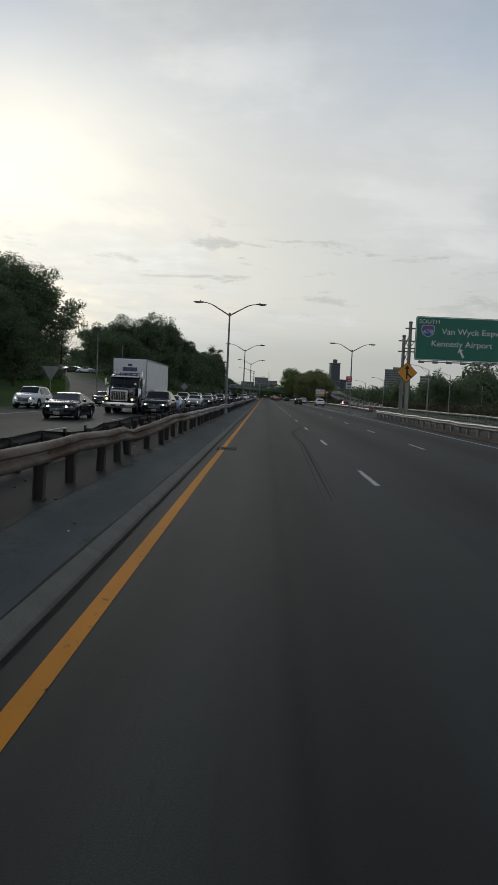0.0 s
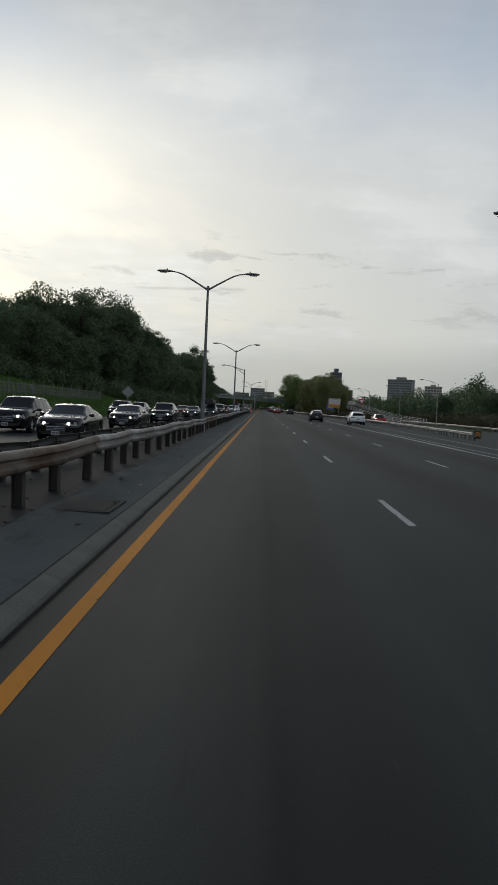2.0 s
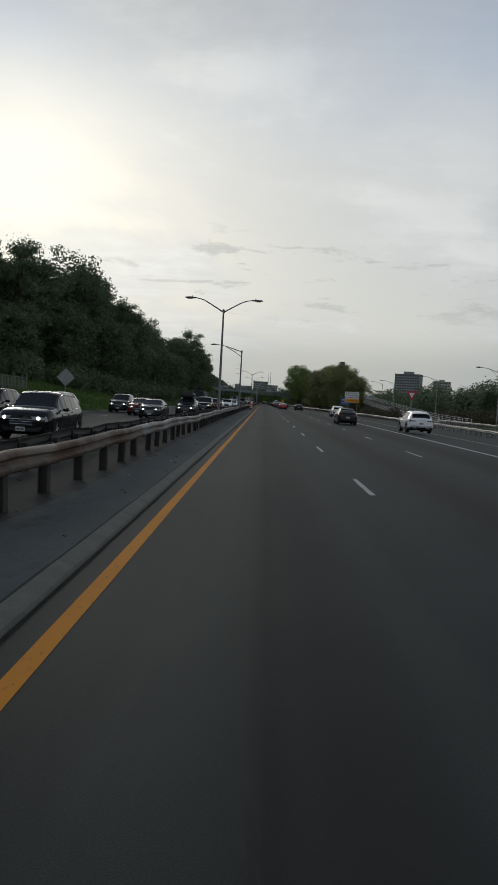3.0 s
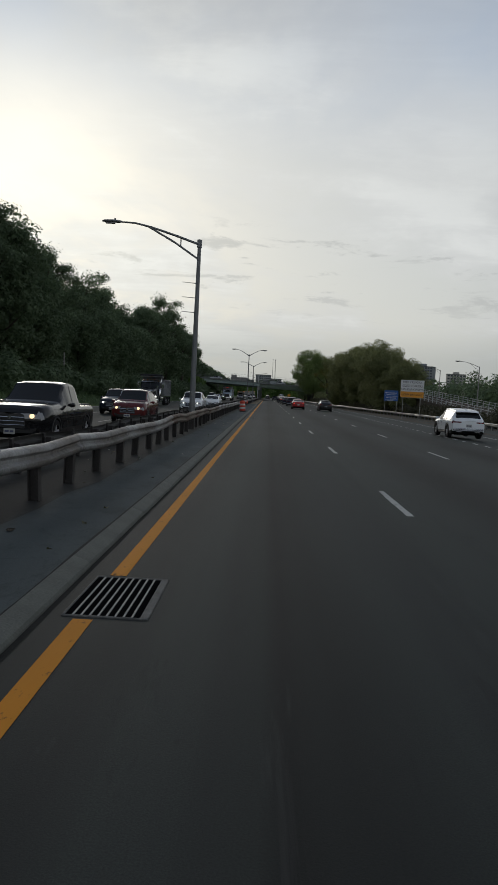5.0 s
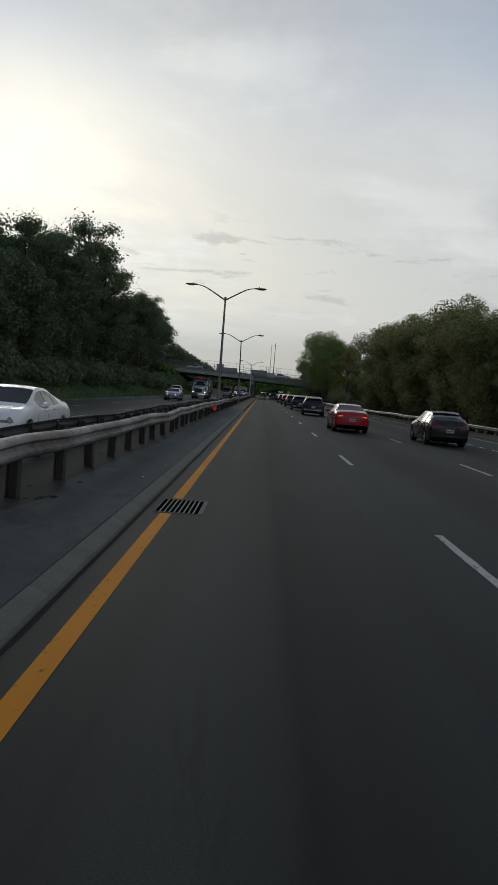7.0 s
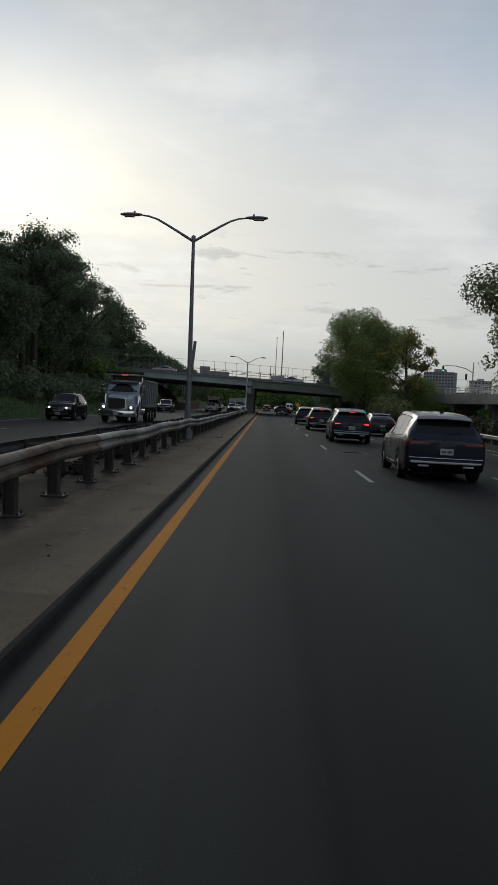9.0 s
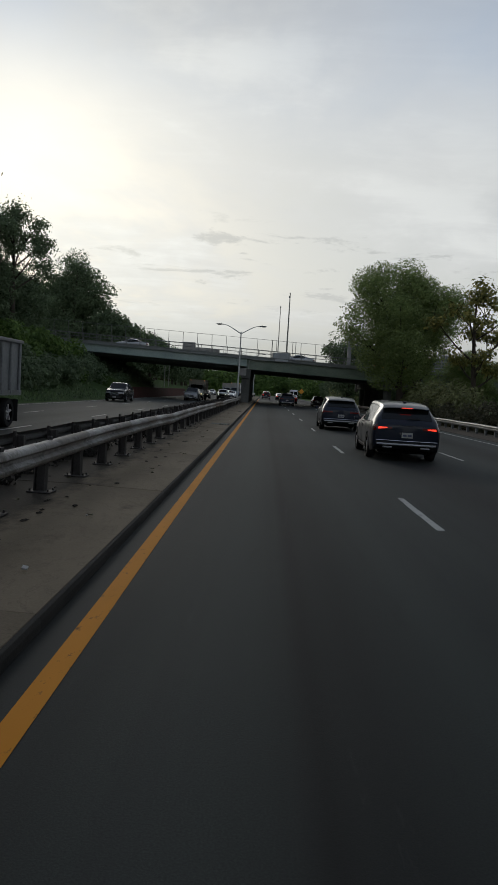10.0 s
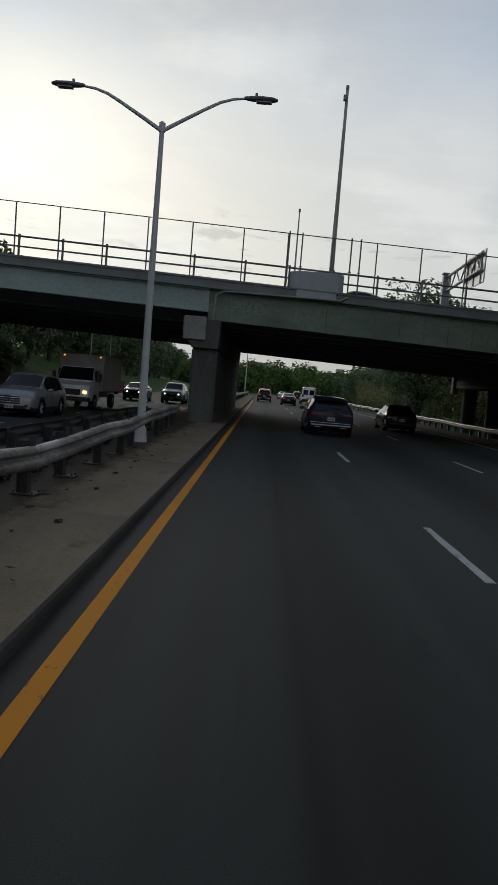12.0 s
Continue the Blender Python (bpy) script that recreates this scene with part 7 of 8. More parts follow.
def car(kind, L, W, H, color, label, category="car", x=0.0, y=0.0, z=0.0, turn=0.0, front_on=True, tail_on=False, warm=False, group="traffic", rack=False):
    """A road car that points along its own +y; turn: degrees about z."""
    S = SHAPES[kind]
    t = thing(category.replace(" ", "_"), label, category, pose(x, y, z, 0, 0, turn), group)
    mat = PAINT[color]
    pa, us, P, face_at, y0, y1 = car_shell(S, L, W, H)
    suv = kind in ("suv", "pickup")
    mats = {"body": mat, "cladding": M["black"], "floor_pan": M["black"], "front_bumper": M["black"], "rear_bumper": M["black"] if kind != "sedan" else mat, "grille": M["black"], "headlight": M["lamp_off"], "tail_light": M["tail"], "pillar": M["black"]}
    made = {}
    for name, (mb, _) in pa.sets.items():
        plain = name[:-2] if name.endswith(("_l", "_r")) else name
        plain = "side_window" if plain.startswith("side_window") else plain
        made[name] = part(plain, mb, mats.get(plain, M["glass"]), t, smooth=32 if plain == "body" else 50)
    zg0, zg1 = S["grille"]
    for k in range(3):
        zb_ = zg0 + (zg1 - zg0) * (0.22 + 0.28 * k)
        bar = [face_at(f, zb_, True) + Vector((0, 0.012, 0)) for f in (-.48, -.3, -.1, .1, .3, .48)]
        part("grille_bar", MB().tube(bar, 0.010 if k != 2 else 0.016, 5), M["chrome"], made["grille"])
    part("badge", MB().tube([face_at(0, zg1 - 0.05, True) + Vector((0, 0.005, 0)), face_at(0, zg1 - 0.05, True) + Vector((0, 0.03, 0))], 0.055, 12), M["chrome"], t)
    zl, zt = sum(S["lamp"]) / 2, sum(S["tail"]) / 2
    for s, side in ((-1, "_l"), (1, "_r")):
        if front_on:
            c = face_at(0.76 * s, zl, True)
            part("bulb", MB().tube([c - Vector((0, 0.03, 0)), c + Vector((0, 0.022, 0))], 0.062, 12), M["headlight_warm" if warm else "headlight"], made["headlight" + side], "lit lamp")
        if tail_on:
            pts = [face_at(s * f, q, False) - Vector((0, 0.012, 0)) for f, q in ((0.66, zt - 0.006), (0.93, zt - 0.020), (0.96, zt + 0.016), (0.66, zt + 0.010))]
            part("bulb", MB().sweep([pts, [p + Vector((0, 0.02, 0)) for p in pts]]), M["tail_lit"], made["tail_light" + side], "lit red lamp")
        mz, my = lerp(S["belt"], S["side"][0][0] - 0.01) * H + 0.06, y0 + (S["side"][0][0] + 0.49) * (y1 - y0)
        mir = MB()
        mir.sweep([[Vector((s * (0.485 * W + a), my + b * q, mz + 0.02 + c * q)) for b, c in ((-.03, -.05), (.05, -.06), (.10, -.02), (.09, .05), (-.02, .065), (-.045, .01))][::s] for a, q in ((-0.01, 0.35), (0.05, 0.8), (0.11, 1.15), (0.19, 1.0), (0.215, 0.55))])
        part("wing_mirror", mir, mat if kind != "van" else M["black"], t, smooth=50)
        fog = [face_at(s * f, q, True) + Vector((0, 0.006, 0)) for f, q in ((0.66, .235), (0.86, .245), (0.88, .30), (0.70, .285))]
        part("fog_lamp", MB().sweep([fog, [p - Vector((0, 0.03, 0)) for p in fog]]), M["black"], t)
        for a, b in S["side"][:2]:
            hy = y0 + ((b + 0.012) + 0.5) * (y1 - y0)
            hz = lerp(S["belt"], b) * H - 0.085
            part("door_handle", MB().box(min(s * 0.492 * W, s * 0.512 * W), max(s * 0.492 * W, s * 0.512 * W), hy, hy + 0.17, hz, hz + 0.028, bevel=0.008), M["chrome"] if suv else mat, t)
        for u in (S["side"][0][0] + 0.015, (S["side"][0][1] + S["side"][1][0]) / 2):
            sy = y0 + (u + 0.5) * (y1 - y0)
            part("door_seam", MB().box(min(s * 0.494 * W, s * 0.5012 * W), max(s * 0.494 * W, s * 0.5012 * W), sy, sy + 0.010, 0.21 * H, 0.545 * H), M["black"], t)
        if kind == "suv":
            run = [i for i, u in enumerate(us) if S["side"][-1][1] <= u <= S["side"][0][0]]
            for j, o in ((7, -0.004), (8, 0.004)):
                part("window_trim", MB().tube([Vector((s * (P[i][j].x + 0.006), P[i][j].y, P[i][j].z + o)) for i in run], 0.011, 5), M["chrome"], t)
            part("sill_trim", MB().box(min(s * 0.485 * W, s * 0.499 * W), max(s * 0.485 * W, s * 0.499 * W), -0.17 * L, 0.18 * L, 0.195 * H, 0.212 * H), M["chrome"], t)
            ex = face_at(0.62 * s, 0.235, False)
            part("exhaust_tip", MB().box(ex.x - 0.13, ex.x + 0.13, ex.y - 0.008, ex.y + 0.08, 0.222 * H, 0.248 * H, bevel=0.012), M["rim"], t)
        if rack:
            part("roof_rail", MB().tube([(s * 0.335 * W, -0.33 * L, 0.955 * H), (s * 0.34 * W, -0.30 * L, 0.995 * H), (s * 0.345 * W, -0.1 * L, 1.012 * H), (s * 0.345 * W, 0.01 * L, 1.012 * H), (s * 0.335 * W, 0.05 * L, 0.965 * H)], 0.016, 6), M["black"], t, smooth=50)
    if kind == "suv":
        for q, r_, m_ in ((0.345, 0.012, "chrome"), (0.285, 0.03, "rim")):
            part("bumper_trim", MB().tube([face_at(f, q, False) - Vector((0, 0.006, 0)) for f in (-.97, -.85, -.6, -.3, 0, .3, .6, .85, .97)], r_, 6), M[m_], t, smooth=50)
        part("roof_fin", MB().prism([(0.0, -0.02), (0.2, -0.02), (0.02, 0.075)], 0.03, pose(0.015, -0.29 * L, 0.975 * H, 90, 0, 90)), mat, t)
    if kind in ("suv", "hatch"):
        ya = y0 + (S["rear"][1] + 0.5) * (y1 - y0)
        za = lerp(S["top"], S["rear"][1]) * H
        w_ = lerp(S["roof"], S["rear"][1]) * W * 0.94
        part("spoiler", MB().sweep([[(f * w_, ya + a - 0.05 * (1 - f * f), za + b - 0.03 * f * f) for a, b in ((-0.15, -0.005), (0.04, 0.052), (0.10, 0.066), (0.08, 0.03), (-0.14, -0.028))] for f in (-1, -.6, 0, .6, 1)]), mat, t, smooth=40)
        if tail_on:
            part("brake_light", MB().box(-0.16, 0.16, ya - 0.215, ya - 0.19, za - 0.032, za - 0.012), M["tail_lit"], t)
        yr = y0 + (S["rear"][0] + 0.5) * (y1 - y0)
        part("wiper", MB().tube([(0.0, yr - 0.02, lerp(S["top"], S["rear"][0]) * H + 0.02), (0.36, yr + 0.0, lerp(S["top"], S["rear"][0]) * H + 0.05)], 0.012, 5), M["black"], t)
    for front in (True, False):
        zz = {True: 0.24}.get(front, {"suv": 0.44, "van": 0.34, "pickup": 0.36}.get(kind, 0.45))
        c = face_at(0, zz, front)
        sg_ = 1 if front else -1
        pl = part("number_plate", MB().box(-0.155, 0.155, min(c.y - 0.01, c.y + sg_ * 0.014), max(c.y + 0.01, c.y + sg_ * 0.014), c.z - 0.075, c.z + 0.075, bevel=0.004), M["plate"], t)
        yb_ = c.y + sg_ * 0.0165
        part("plate_bar", MB().box(-0.12, -0.02, yb_ - 0.002, yb_ + 0.002, c.z - 0.03, c.z + 0.025).box(0.01, 0.12, yb_ - 0.002, yb_ + 0.002, c.z - 0.03, c.z + 0.025), M["plate_bar"], pl)
    part("underbody", MB().box(-0.33 * W, 0.33 * W, -0.40 * L, 0.40 * L, 0.12 * H, 0.30 * H), M["hole"], t)
    rad = S["rad"]
    axles = [y0 + (a + 0.5) * (y1 - y0) for a in S["axles"]]
    if suv:
        n = 14
        for ya in axles:
            for s in (-1, 1):
                arch, xo = MB(), s * 0.488 * W
                R0, R1 = rad * 1.11, rad * 1.24
                arch.add([(xo + s * dx, ya + q * math.cos(math.pi * k / (n - 1)), rad + q * math.sin(math.pi * k / (n - 1))) for dx in (0.0, 0.022) for q in (R0, R1) for k in range(n)],
                         [(2 * n + k, 2 * n + k + 1, 3 * n + k + 1, 3 * n + k) for k in range(n - 1)] + [(n + k, n + k + 1, 3 * n + k + 1, 3 * n + k) for k in range(n - 1)] + [(k, k + 1, 2 * n + k + 1, 2 * n + k) for k in range(n - 1)])
                part("wheel_arch", arch, M["black"] if color != "navy" else mat, t, smooth=40)
    put_wheels(t, [(s * (0.5 * W - 0.115), ya) for s in (-1, 1) for ya in axles], rad, 0.23)
    return t


def pickup(color, label, x, y, z, turn, front_on=True, tail_on=False, cover=None):
    W, L, H = 2.0, 5.7, 1.88
    t = car("pickup", L, W, H, color, label, "pickup truck", x, y, z, turn, front_on, tail_on, True)
    part("bed_floor", MB().box(-0.40 * W, 0.40 * W, -0.47 * L, -0.17 * L, 0.60 * H, 0.622 * H), M["black"], t)
    if cover:
        part("bed_cover", MB().box(-0.43 * W, 0.43 * W, -0.48 * L, -0.175 * L, 0.622 * H, 0.86 * H, bevel=0.08), PAINT[cover], t)
    return t


def box_truck(label, x, y, z, turn, cab="white", length=6.8, height=3.3, width=2.3, warm=True):
    t = thing("box_truck", label, "truck", pose(x, y, z, 0, 0, turn), "traffic")
    L = length
    part("cargo_box", MB().box(-width / 2, width / 2, -L / 2, L / 2 - 2.1, 0.95, height, bevel=0.05), PAINT["box"], t)
    part("box_edge", MB().box(-width / 2 - 0.01, width / 2 + 0.01, L / 2 - 2.12, L / 2 - 2.05, 0.95, height + 0.01), M["galv"], t)
    cabm = MB()
    rings_ = []
    for yy, zt, w in ((L / 2 - 2.04, 2.15, 0.98), (L / 2 - 1.35, 2.15, 0.98), (L / 2 - 0.85, 1.42, 1.0), (L / 2 - 0.12, 1.22, 0.98), (L / 2, 1.05, 0.92)):
        rings_.append([Vector(p) for p in ((-w, yy, 0.45), (-w, yy, min(zt, 1.25)), (-w * 0.88, yy, zt), (w * 0.88, yy, zt), (w, yy, min(zt, 1.25)), (w, yy, 0.45))])
    part("cab", cabm.sweep(rings_), PAINT[cab], t, smooth=30)
    part("windscreen", MB().sweep([[(-0.82, L / 2 - 1.31, 2.10), (0.82, L / 2 - 1.31, 2.10), (0.88, L / 2 - 0.88, 1.48), (-0.88, L / 2 - 0.88, 1.48)], [(-0.82, L / 2 - 1.28, 2.12), (0.82, L / 2 - 1.28, 2.12), (0.88, L / 2 - 0.85, 1.50), (-0.88, L / 2 - 0.85, 1.50)]]), M["glass"], t)
    for s in (-1, 1):
        part("side_window", MB().box(s * 0.95 - 0.05, s * 0.95 + 0.05, L / 2 - 1.95, L / 2 - 1.25, 1.42, 2.0), M["glass"], t)
        part("headlight", MB().box(s * 0.72 - 0.11, s * 0.72 + 0.11, L / 2 - 0.08, L / 2 + 0.03, 0.80, 0.97, bevel=0.03), M["headlight_warm" if warm else "headlight"], t)
        part("mirror", MB().box(s * 1.18 - 0.09, s * 1.18 + 0.09, L / 2 - 1.2, L / 2 - 1.1, 1.45, 1.85, bevel=0.03), M["black"], t)
        part("marker_lamp", MB().box(s * 0.95 - 0.05, s * 0.95 + 0.05, L / 2 - 2.1, L / 2 - 2.04, height - 0.12, height - 0.05), M["amber"], t)
        part("tail_light", MB().box(s * 0.9 - 0.12, s * 0.9 + 0.12, -L / 2 - 0.02, -L / 2 + 0.05, 0.75, 0.9), M["tail"], t)
    part("grille", MB().box(-0.5, 0.5, L / 2 - 0.06, L / 2 + 0.02, 0.72, 1.02, bevel=0.02), M["black"], t)
    part("bumper", MB().box(-1.0, 1.0, L / 2 - 0.2, L / 2 + 0.09, 0.42, 0.64, bevel=0.04), M["black"], t)
    part("chassis", MB().box(-0.5, 0.5, -L / 2 + 0.1, L / 2 - 0.3, 0.55, 0.94), M["black"], t)
    put_wheels(t, [(s * (width / 2 - 0.22), yy) for s in (-1, 1) for yy in (-L / 2 + 1.5, L / 2 - 0.95)], 0.40, 0.26)
    return t


def truck_section(w, zb, zt, yy, crown=0.06, side=0.16):
    """A hood or cab cross-section with rounded shoulders."""
    return [Vector(p) for p in ((-w, yy, zb), (-w * 1.01, yy, zt - side * 2), (-w * 0.985, yy, zt - side), (-w * 0.93, yy, zt - side * 0.35), (-w * 0.8, yy, zt), (0, yy, zt + crown), (w * 0.8, yy, zt), (w * 0.93, yy, zt - side * 0.35), (w * 0.985, yy, zt - side), (w * 1.01, yy, zt - side * 2), (w, yy, zb))]


def big_truck(label, x, y, z, turn, cab, body, dump=True, length=9.0, grille="chrome", warm=False):
    """A conventional heavy truck with a dump body or a box trailer."""
    t = thing("dump_truck" if dump else "semi_truck", label, "truck", pose(x, y, z, 0, 0, turn), "traffic")
    n = length / 2
    mat = PAINT[cab]
    part("chassis", MB().box(-0.45, 0.45, -n + 0.2, n - 0.4, 0.6, 1.0), M["black"], t)
    part("hood", MB().sweep([truck_section(w, zb, zt, yy) for yy, zb, zt, w in ((n - 1.75, 0.95, 2.00, 0.98), (n - 1.2, 0.95, 1.94, 0.86), (n - 0.3, 0.85, 1.80, 0.70), (n - 0.08, 0.82, 1.74, 0.66), (n, 0.82, 1.66, 0.62))], caps=True), mat, t, smooth=40)
    cb = part("cab", MB().sweep([truck_section(w, 0.75, zt, yy, 0.05, 0.13) for yy, zt, w in ((n - 3.15, 2.68, 1.06), (n - 3.05, 2.80, 1.08), (n - 2.3, 2.83, 1.08), (n - 2.08, 2.76, 1.07), (n - 1.72, 2.02, 1.09), (n - 1.68, 1.9, 1.09))]), mat, t, smooth=35)
    ws = part("windscreen", MB().sweep([[Vector((f * (0.90 + 0.07 * q), n - 2.045 + 0.335 * q + 0.03 - 0.07 * f * f, 2.67 - 0.60 * q)) for f in (-1, -.5, 0, .5, 1)] for q in (0.0, 0.5, 1.0)], closed=False, caps=False), M["glass"], t, smooth=60)
    part("divider", MB().tube([(0, n - 2.01, 2.67), (0, n - 1.675, 2.07)], 0.016, 5), M["black"], ws)
    for s in (-1, 1):
        part("wiper", MB().tube([(s * 0.2, n - 1.67, 2.06), (s * 0.62, n - 1.72, 2.14)], 0.012, 5), M["black"], ws)
    part("sun_visor", MB().sweep([[(f * 1.0, n - 2.10 + a - 0.08 * f * f, 2.78 + b) for a, b in ((0, 0), (0.30, -0.13), (0.31, -0.15), (0, -0.03))] for f in (-1, -.5, 0, .5, 1)]), M["chrome"] if grille == "chrome" else M["black"], t)
    gr = part("grille", MB().sweep([[(f * 0.60, n + a + 0.03 * (1 - f * f), zz) for a, zz in ((0.0, 0.90), (0.05, 0.90), (0.045, 1.64), (-0.02, 1.70))] for f in (-1, -.5, 0, .5, 1)]), M["chrome"], t)
    part("grille_mesh", MB().box(-0.53, 0.53, n + 0.06, n + 0.088, 0.97, 1.58), M["black"], gr)
    for k in range(9):
        xx = -0.48 + 0.12 * k
        part("grille_bar", MB().box(xx - 0.012, xx + 0.012, n + 0.088, n + 0.10, 0.97, 1.58), M["chrome" if grille == "chrome" else "black"], gr)
    bp = part("bumper", MB().sweep([[(f * 1.2, n + 0.24 - 0.20 * abs(f) ** 3 + a, zz) for a, zz in ((-0.16, 0.42), (0, 0.44), (0.02, 0.62), (0, 0.80), (-0.16, 0.82))] for f in (-1, -.8, -.5, 0, .5, .8, 1)]), M["chrome"], t, smooth=40)
    part("bumper_slot", MB().box(-0.5, 0.5, n + 0.20, n + 0.268, 0.54, 0.66), M["black"], bp)
    part("number_plate", MB().box(-0.15, 0.15, n + 0.268, n + 0.28, 0.53, 0.67), M["plate"], bp)
    for s in (-1, 1):
        fen = MB()
        rings_ = []
        for k in range(11):
            a = radians(200 - 20.5 * k) if k else radians(196)
            r0, r1 = 0.60, 0.70 + 0.05 * math.sin(a)
            ca, sa = math.cos(a), max(-0.15, math.sin(a))
            yy0 = n - 1.05 + r0 * ca * (1.0 if ca < 0 else 1.16)
            yy1 = n - 1.05 + r1 * ca * (1.0 if ca < 0 else 1.16)
            rings_.append([(s * 0.66, yy1, 0.52 + r1 * sa), (s * 1.10, yy1, 0.52 + r1 * sa), (s * 1.19, yy1 - 0.02 * ca, 0.50 + r1 * sa), (s * 1.20, yy0, 0.50 + r0 * sa), (s * 0.66, yy0, 0.50 + r0 * sa)])
        part("fender", fen.sweep(rings_), mat, t, smooth=40)
        pod = part("headlight_pod", MB().sweep([[(s * (0.93 + f * 0.21 * q), yy, 1.03 + g * 0.15 * q) for f, g in ((-1, -.6), (-.7, -1), (.7, -1), (1, -.5), (.95, .7), (.5, 1), (-.6, 1), (-1, .6))] for yy, q in ((n - 0.62, 0.8), (n - 0.40, 1.05), (n - 0.20, 1.0), (n - 0.165, 0.88))]), mat, t, smooth=40)
        part("lens", MB().box(s * 0.93 - 0.165, s * 0.93 + 0.165, n - 0.17, n - 0.148, 0.925, 1.135, bevel=0.006), M["lamp_off"], pod)
        part("bulb", MB().tube([(s * 0.90, n - 0.16, 1.03), (s * 0.90, n - 0.125, 1.03)], 0.085, 12), M["headlight_warm" if warm else "headlight"], pod, "lit lamp")
        part("turn_lamp", MB().box(s * 1.13 - 0.03, s * 1.13 + 0.03, n - 0.25, n - 0.20, 0.96, 1.10), M["amber_off"], pod)
        part("side_window", MB().prism([(0, 0), (0.92, 0.02), (0.60, 0.55), (0.0, 0.58)], 0.03, pose(s * 1.085 + 0.015, n - 2.98, 1.98, 0, 0, 90)), M["glass"], cb)
        for ya, zt in ((n - 3.03, 2.6), (n - 1.98, 1.95)):
            part("door_seam", MB().box(min(s * 1.07, s * 1.102), max(s * 1.07, s * 1.102), ya, ya + 0.02, 0.9, zt), M["black"], cb)
        part("door_handle", MB().box(min(s * 1.09, s * 1.12), max(s * 1.09, s * 1.12), n - 2.95, n - 2.77, 1.72, 1.77), M["chrome"], cb)
        mi = part("mirror", MB().box(s * 1.40 - 0.09, s * 1.40 + 0.09, n - 1.98, n - 1.88, 1.95, 2.50, bevel=0.04), M["chrome"], t)
        part("mirror_arm", MB().tube([(s * 1.07, n - 2.05, 2.60), (s * 1.40, n - 1.93, 2.56), (s * 1.40, n - 1.93, 1.90), (s * 1.08, n - 2.0, 1.86)], 0.018, 6), M["chrome"], mi)
        part("hood_mirror", MB().tube([(s * 0.78, n - 0.75, 1.86), (s * 0.98, n - 0.70, 2.08)], 0.012, 5).box(s * 1.0 - 0.08, s * 1.0 + 0.08, n - 0.73, n - 0.66, 2.05, 2.22, bevel=0.02), M["chrome"], t)
        part("fuel_tank", MB().tube([(s * 0.93, n - 3.9, 0.78), (s * 0.93, n - 2.5, 0.78)], 0.30, 14), M["chrome"], t, smooth=40)
        part("cab_step", MB().box(s * 0.98 - 0.17, s * 0.98 + 0.17, n - 2.45, n - 1.85, 0.50, 0.58), M["galv_dark"], t)
        part("air_cleaner", MB().tube([(s * 1.12, n - 1.62, 1.25), (s * 1.12, n - 1.62, 1.78), (s * 1.12, n - 1.62, 1.86)], [0.13, 0.13, 0.07], 12), M["chrome"], t, smooth=40)
        part("exhaust", MB().tube([(s * 1.0, n - 3.3, 1.0), (s * 1.0, n - 3.3, 1.6), (s * 1.0, n - 3.3, 1.62), (s * 1.0, n - 3.3, 2.6), (s * 1.0, n - 3.3, 2.62), (s * 1.0, n - 3.3, 3.05), (s * 1.0, n - 3.42, 3.2)], [0.06, 0.06, 0.10, 0.10, 0.06, 0.06, 0.06], 10), M["chrome"], t, smooth=40)
        part("mud_flap", MB().box(s * 0.95 - 0.3, s * 0.95 + 0.3, -n + 0.22, -n + 0.25, 0.2, 0.95), M["rubber"], t)
    for k in range(5):
        part("roof_lamp", MB().box(-0.8 + 0.4 * k - 0.05, -0.8 + 0.4 * k + 0.05, n - 2.25, n - 2.12, 2.83, 2.91, bevel=0.02), M["amber_off"], t)
    if dump:
        bd = MB()
        w, z0, z1, ya, yb_ = 1.22, 1.15, 2.85, -n, n - 3.55
        bd.box(-w, w, ya, yb_, z0, z0 + 0.12).box(-w, -w + 0.07, ya, yb_, z0 + 0.12, z1).box(w - 0.07, w, ya, yb_, z0 + 0.12, z1).box(-w + 0.07, w - 0.07, yb_ - 0.07, yb_, z0 + 0.12, z1 + 0.40)
        bo = part("dump_body", bd, PAINT[body], t)
        tg = part("tailgate", MB().box(-w + 0.07, w - 0.07, ya, ya + 0.07, z0 + 0.12, z1), PAINT[body], t)
        part("gate_brace", MB().box(-w + 0.1, w - 0.1, ya - 0.06, ya, 1.9, 2.05), PAINT[body], tg)
        cs = part("cab_shield", MB().sweep([[(-w, yy, zz), (-w, yy, zz + 0.07), (w, yy, zz + 0.07), (w, yy, zz)] for yy, zz in ((yb_, z1 + 0.36), (yb_ + 0.9, z1 + 0.40), (yb_ + 1.25, z1 + 0.34))]), PAINT[body], t)
        part("tarp_roller", MB().tube([(-w - 0.05, yb_ + 1.1, z1 + 0.55), (w + 0.05, yb_ + 1.1, z1 + 0.55)], 0.11, 10), M["black"], cs)
        for k in range(3):
            part("shield_lamp", MB().box(-0.16 + 0.16 * k - 0.04, -0.16 + 0.16 * k + 0.04, yb_ + 1.25, yb_ + 1.29, z1 + 0.34, z1 + 0.40), M["tail_lit" if grille == "black" else "amber_off"], cs)
        for k in range(7):
            yy = ya + 0.15 + (yb_ - ya - 0.45) * k / 6
            for s in (-1, 1):
                part("rib", MB().box(min(s * w, s * (w + 0.08)), max(s * w, s * (w + 0.08)), yy, yy + 0.13, z0, z1, bevel=0.02), PAINT[body], bo)
        for s in (-1, 1):
            part("top_rail", MB().box(min(s * (w - 0.07), s * (w + 0.10)), max(s * (w - 0.07), s * (w + 0.10)), ya, yb_, z1, z1 + 0.12, bevel=0.02), M["galv_dark"], bo)
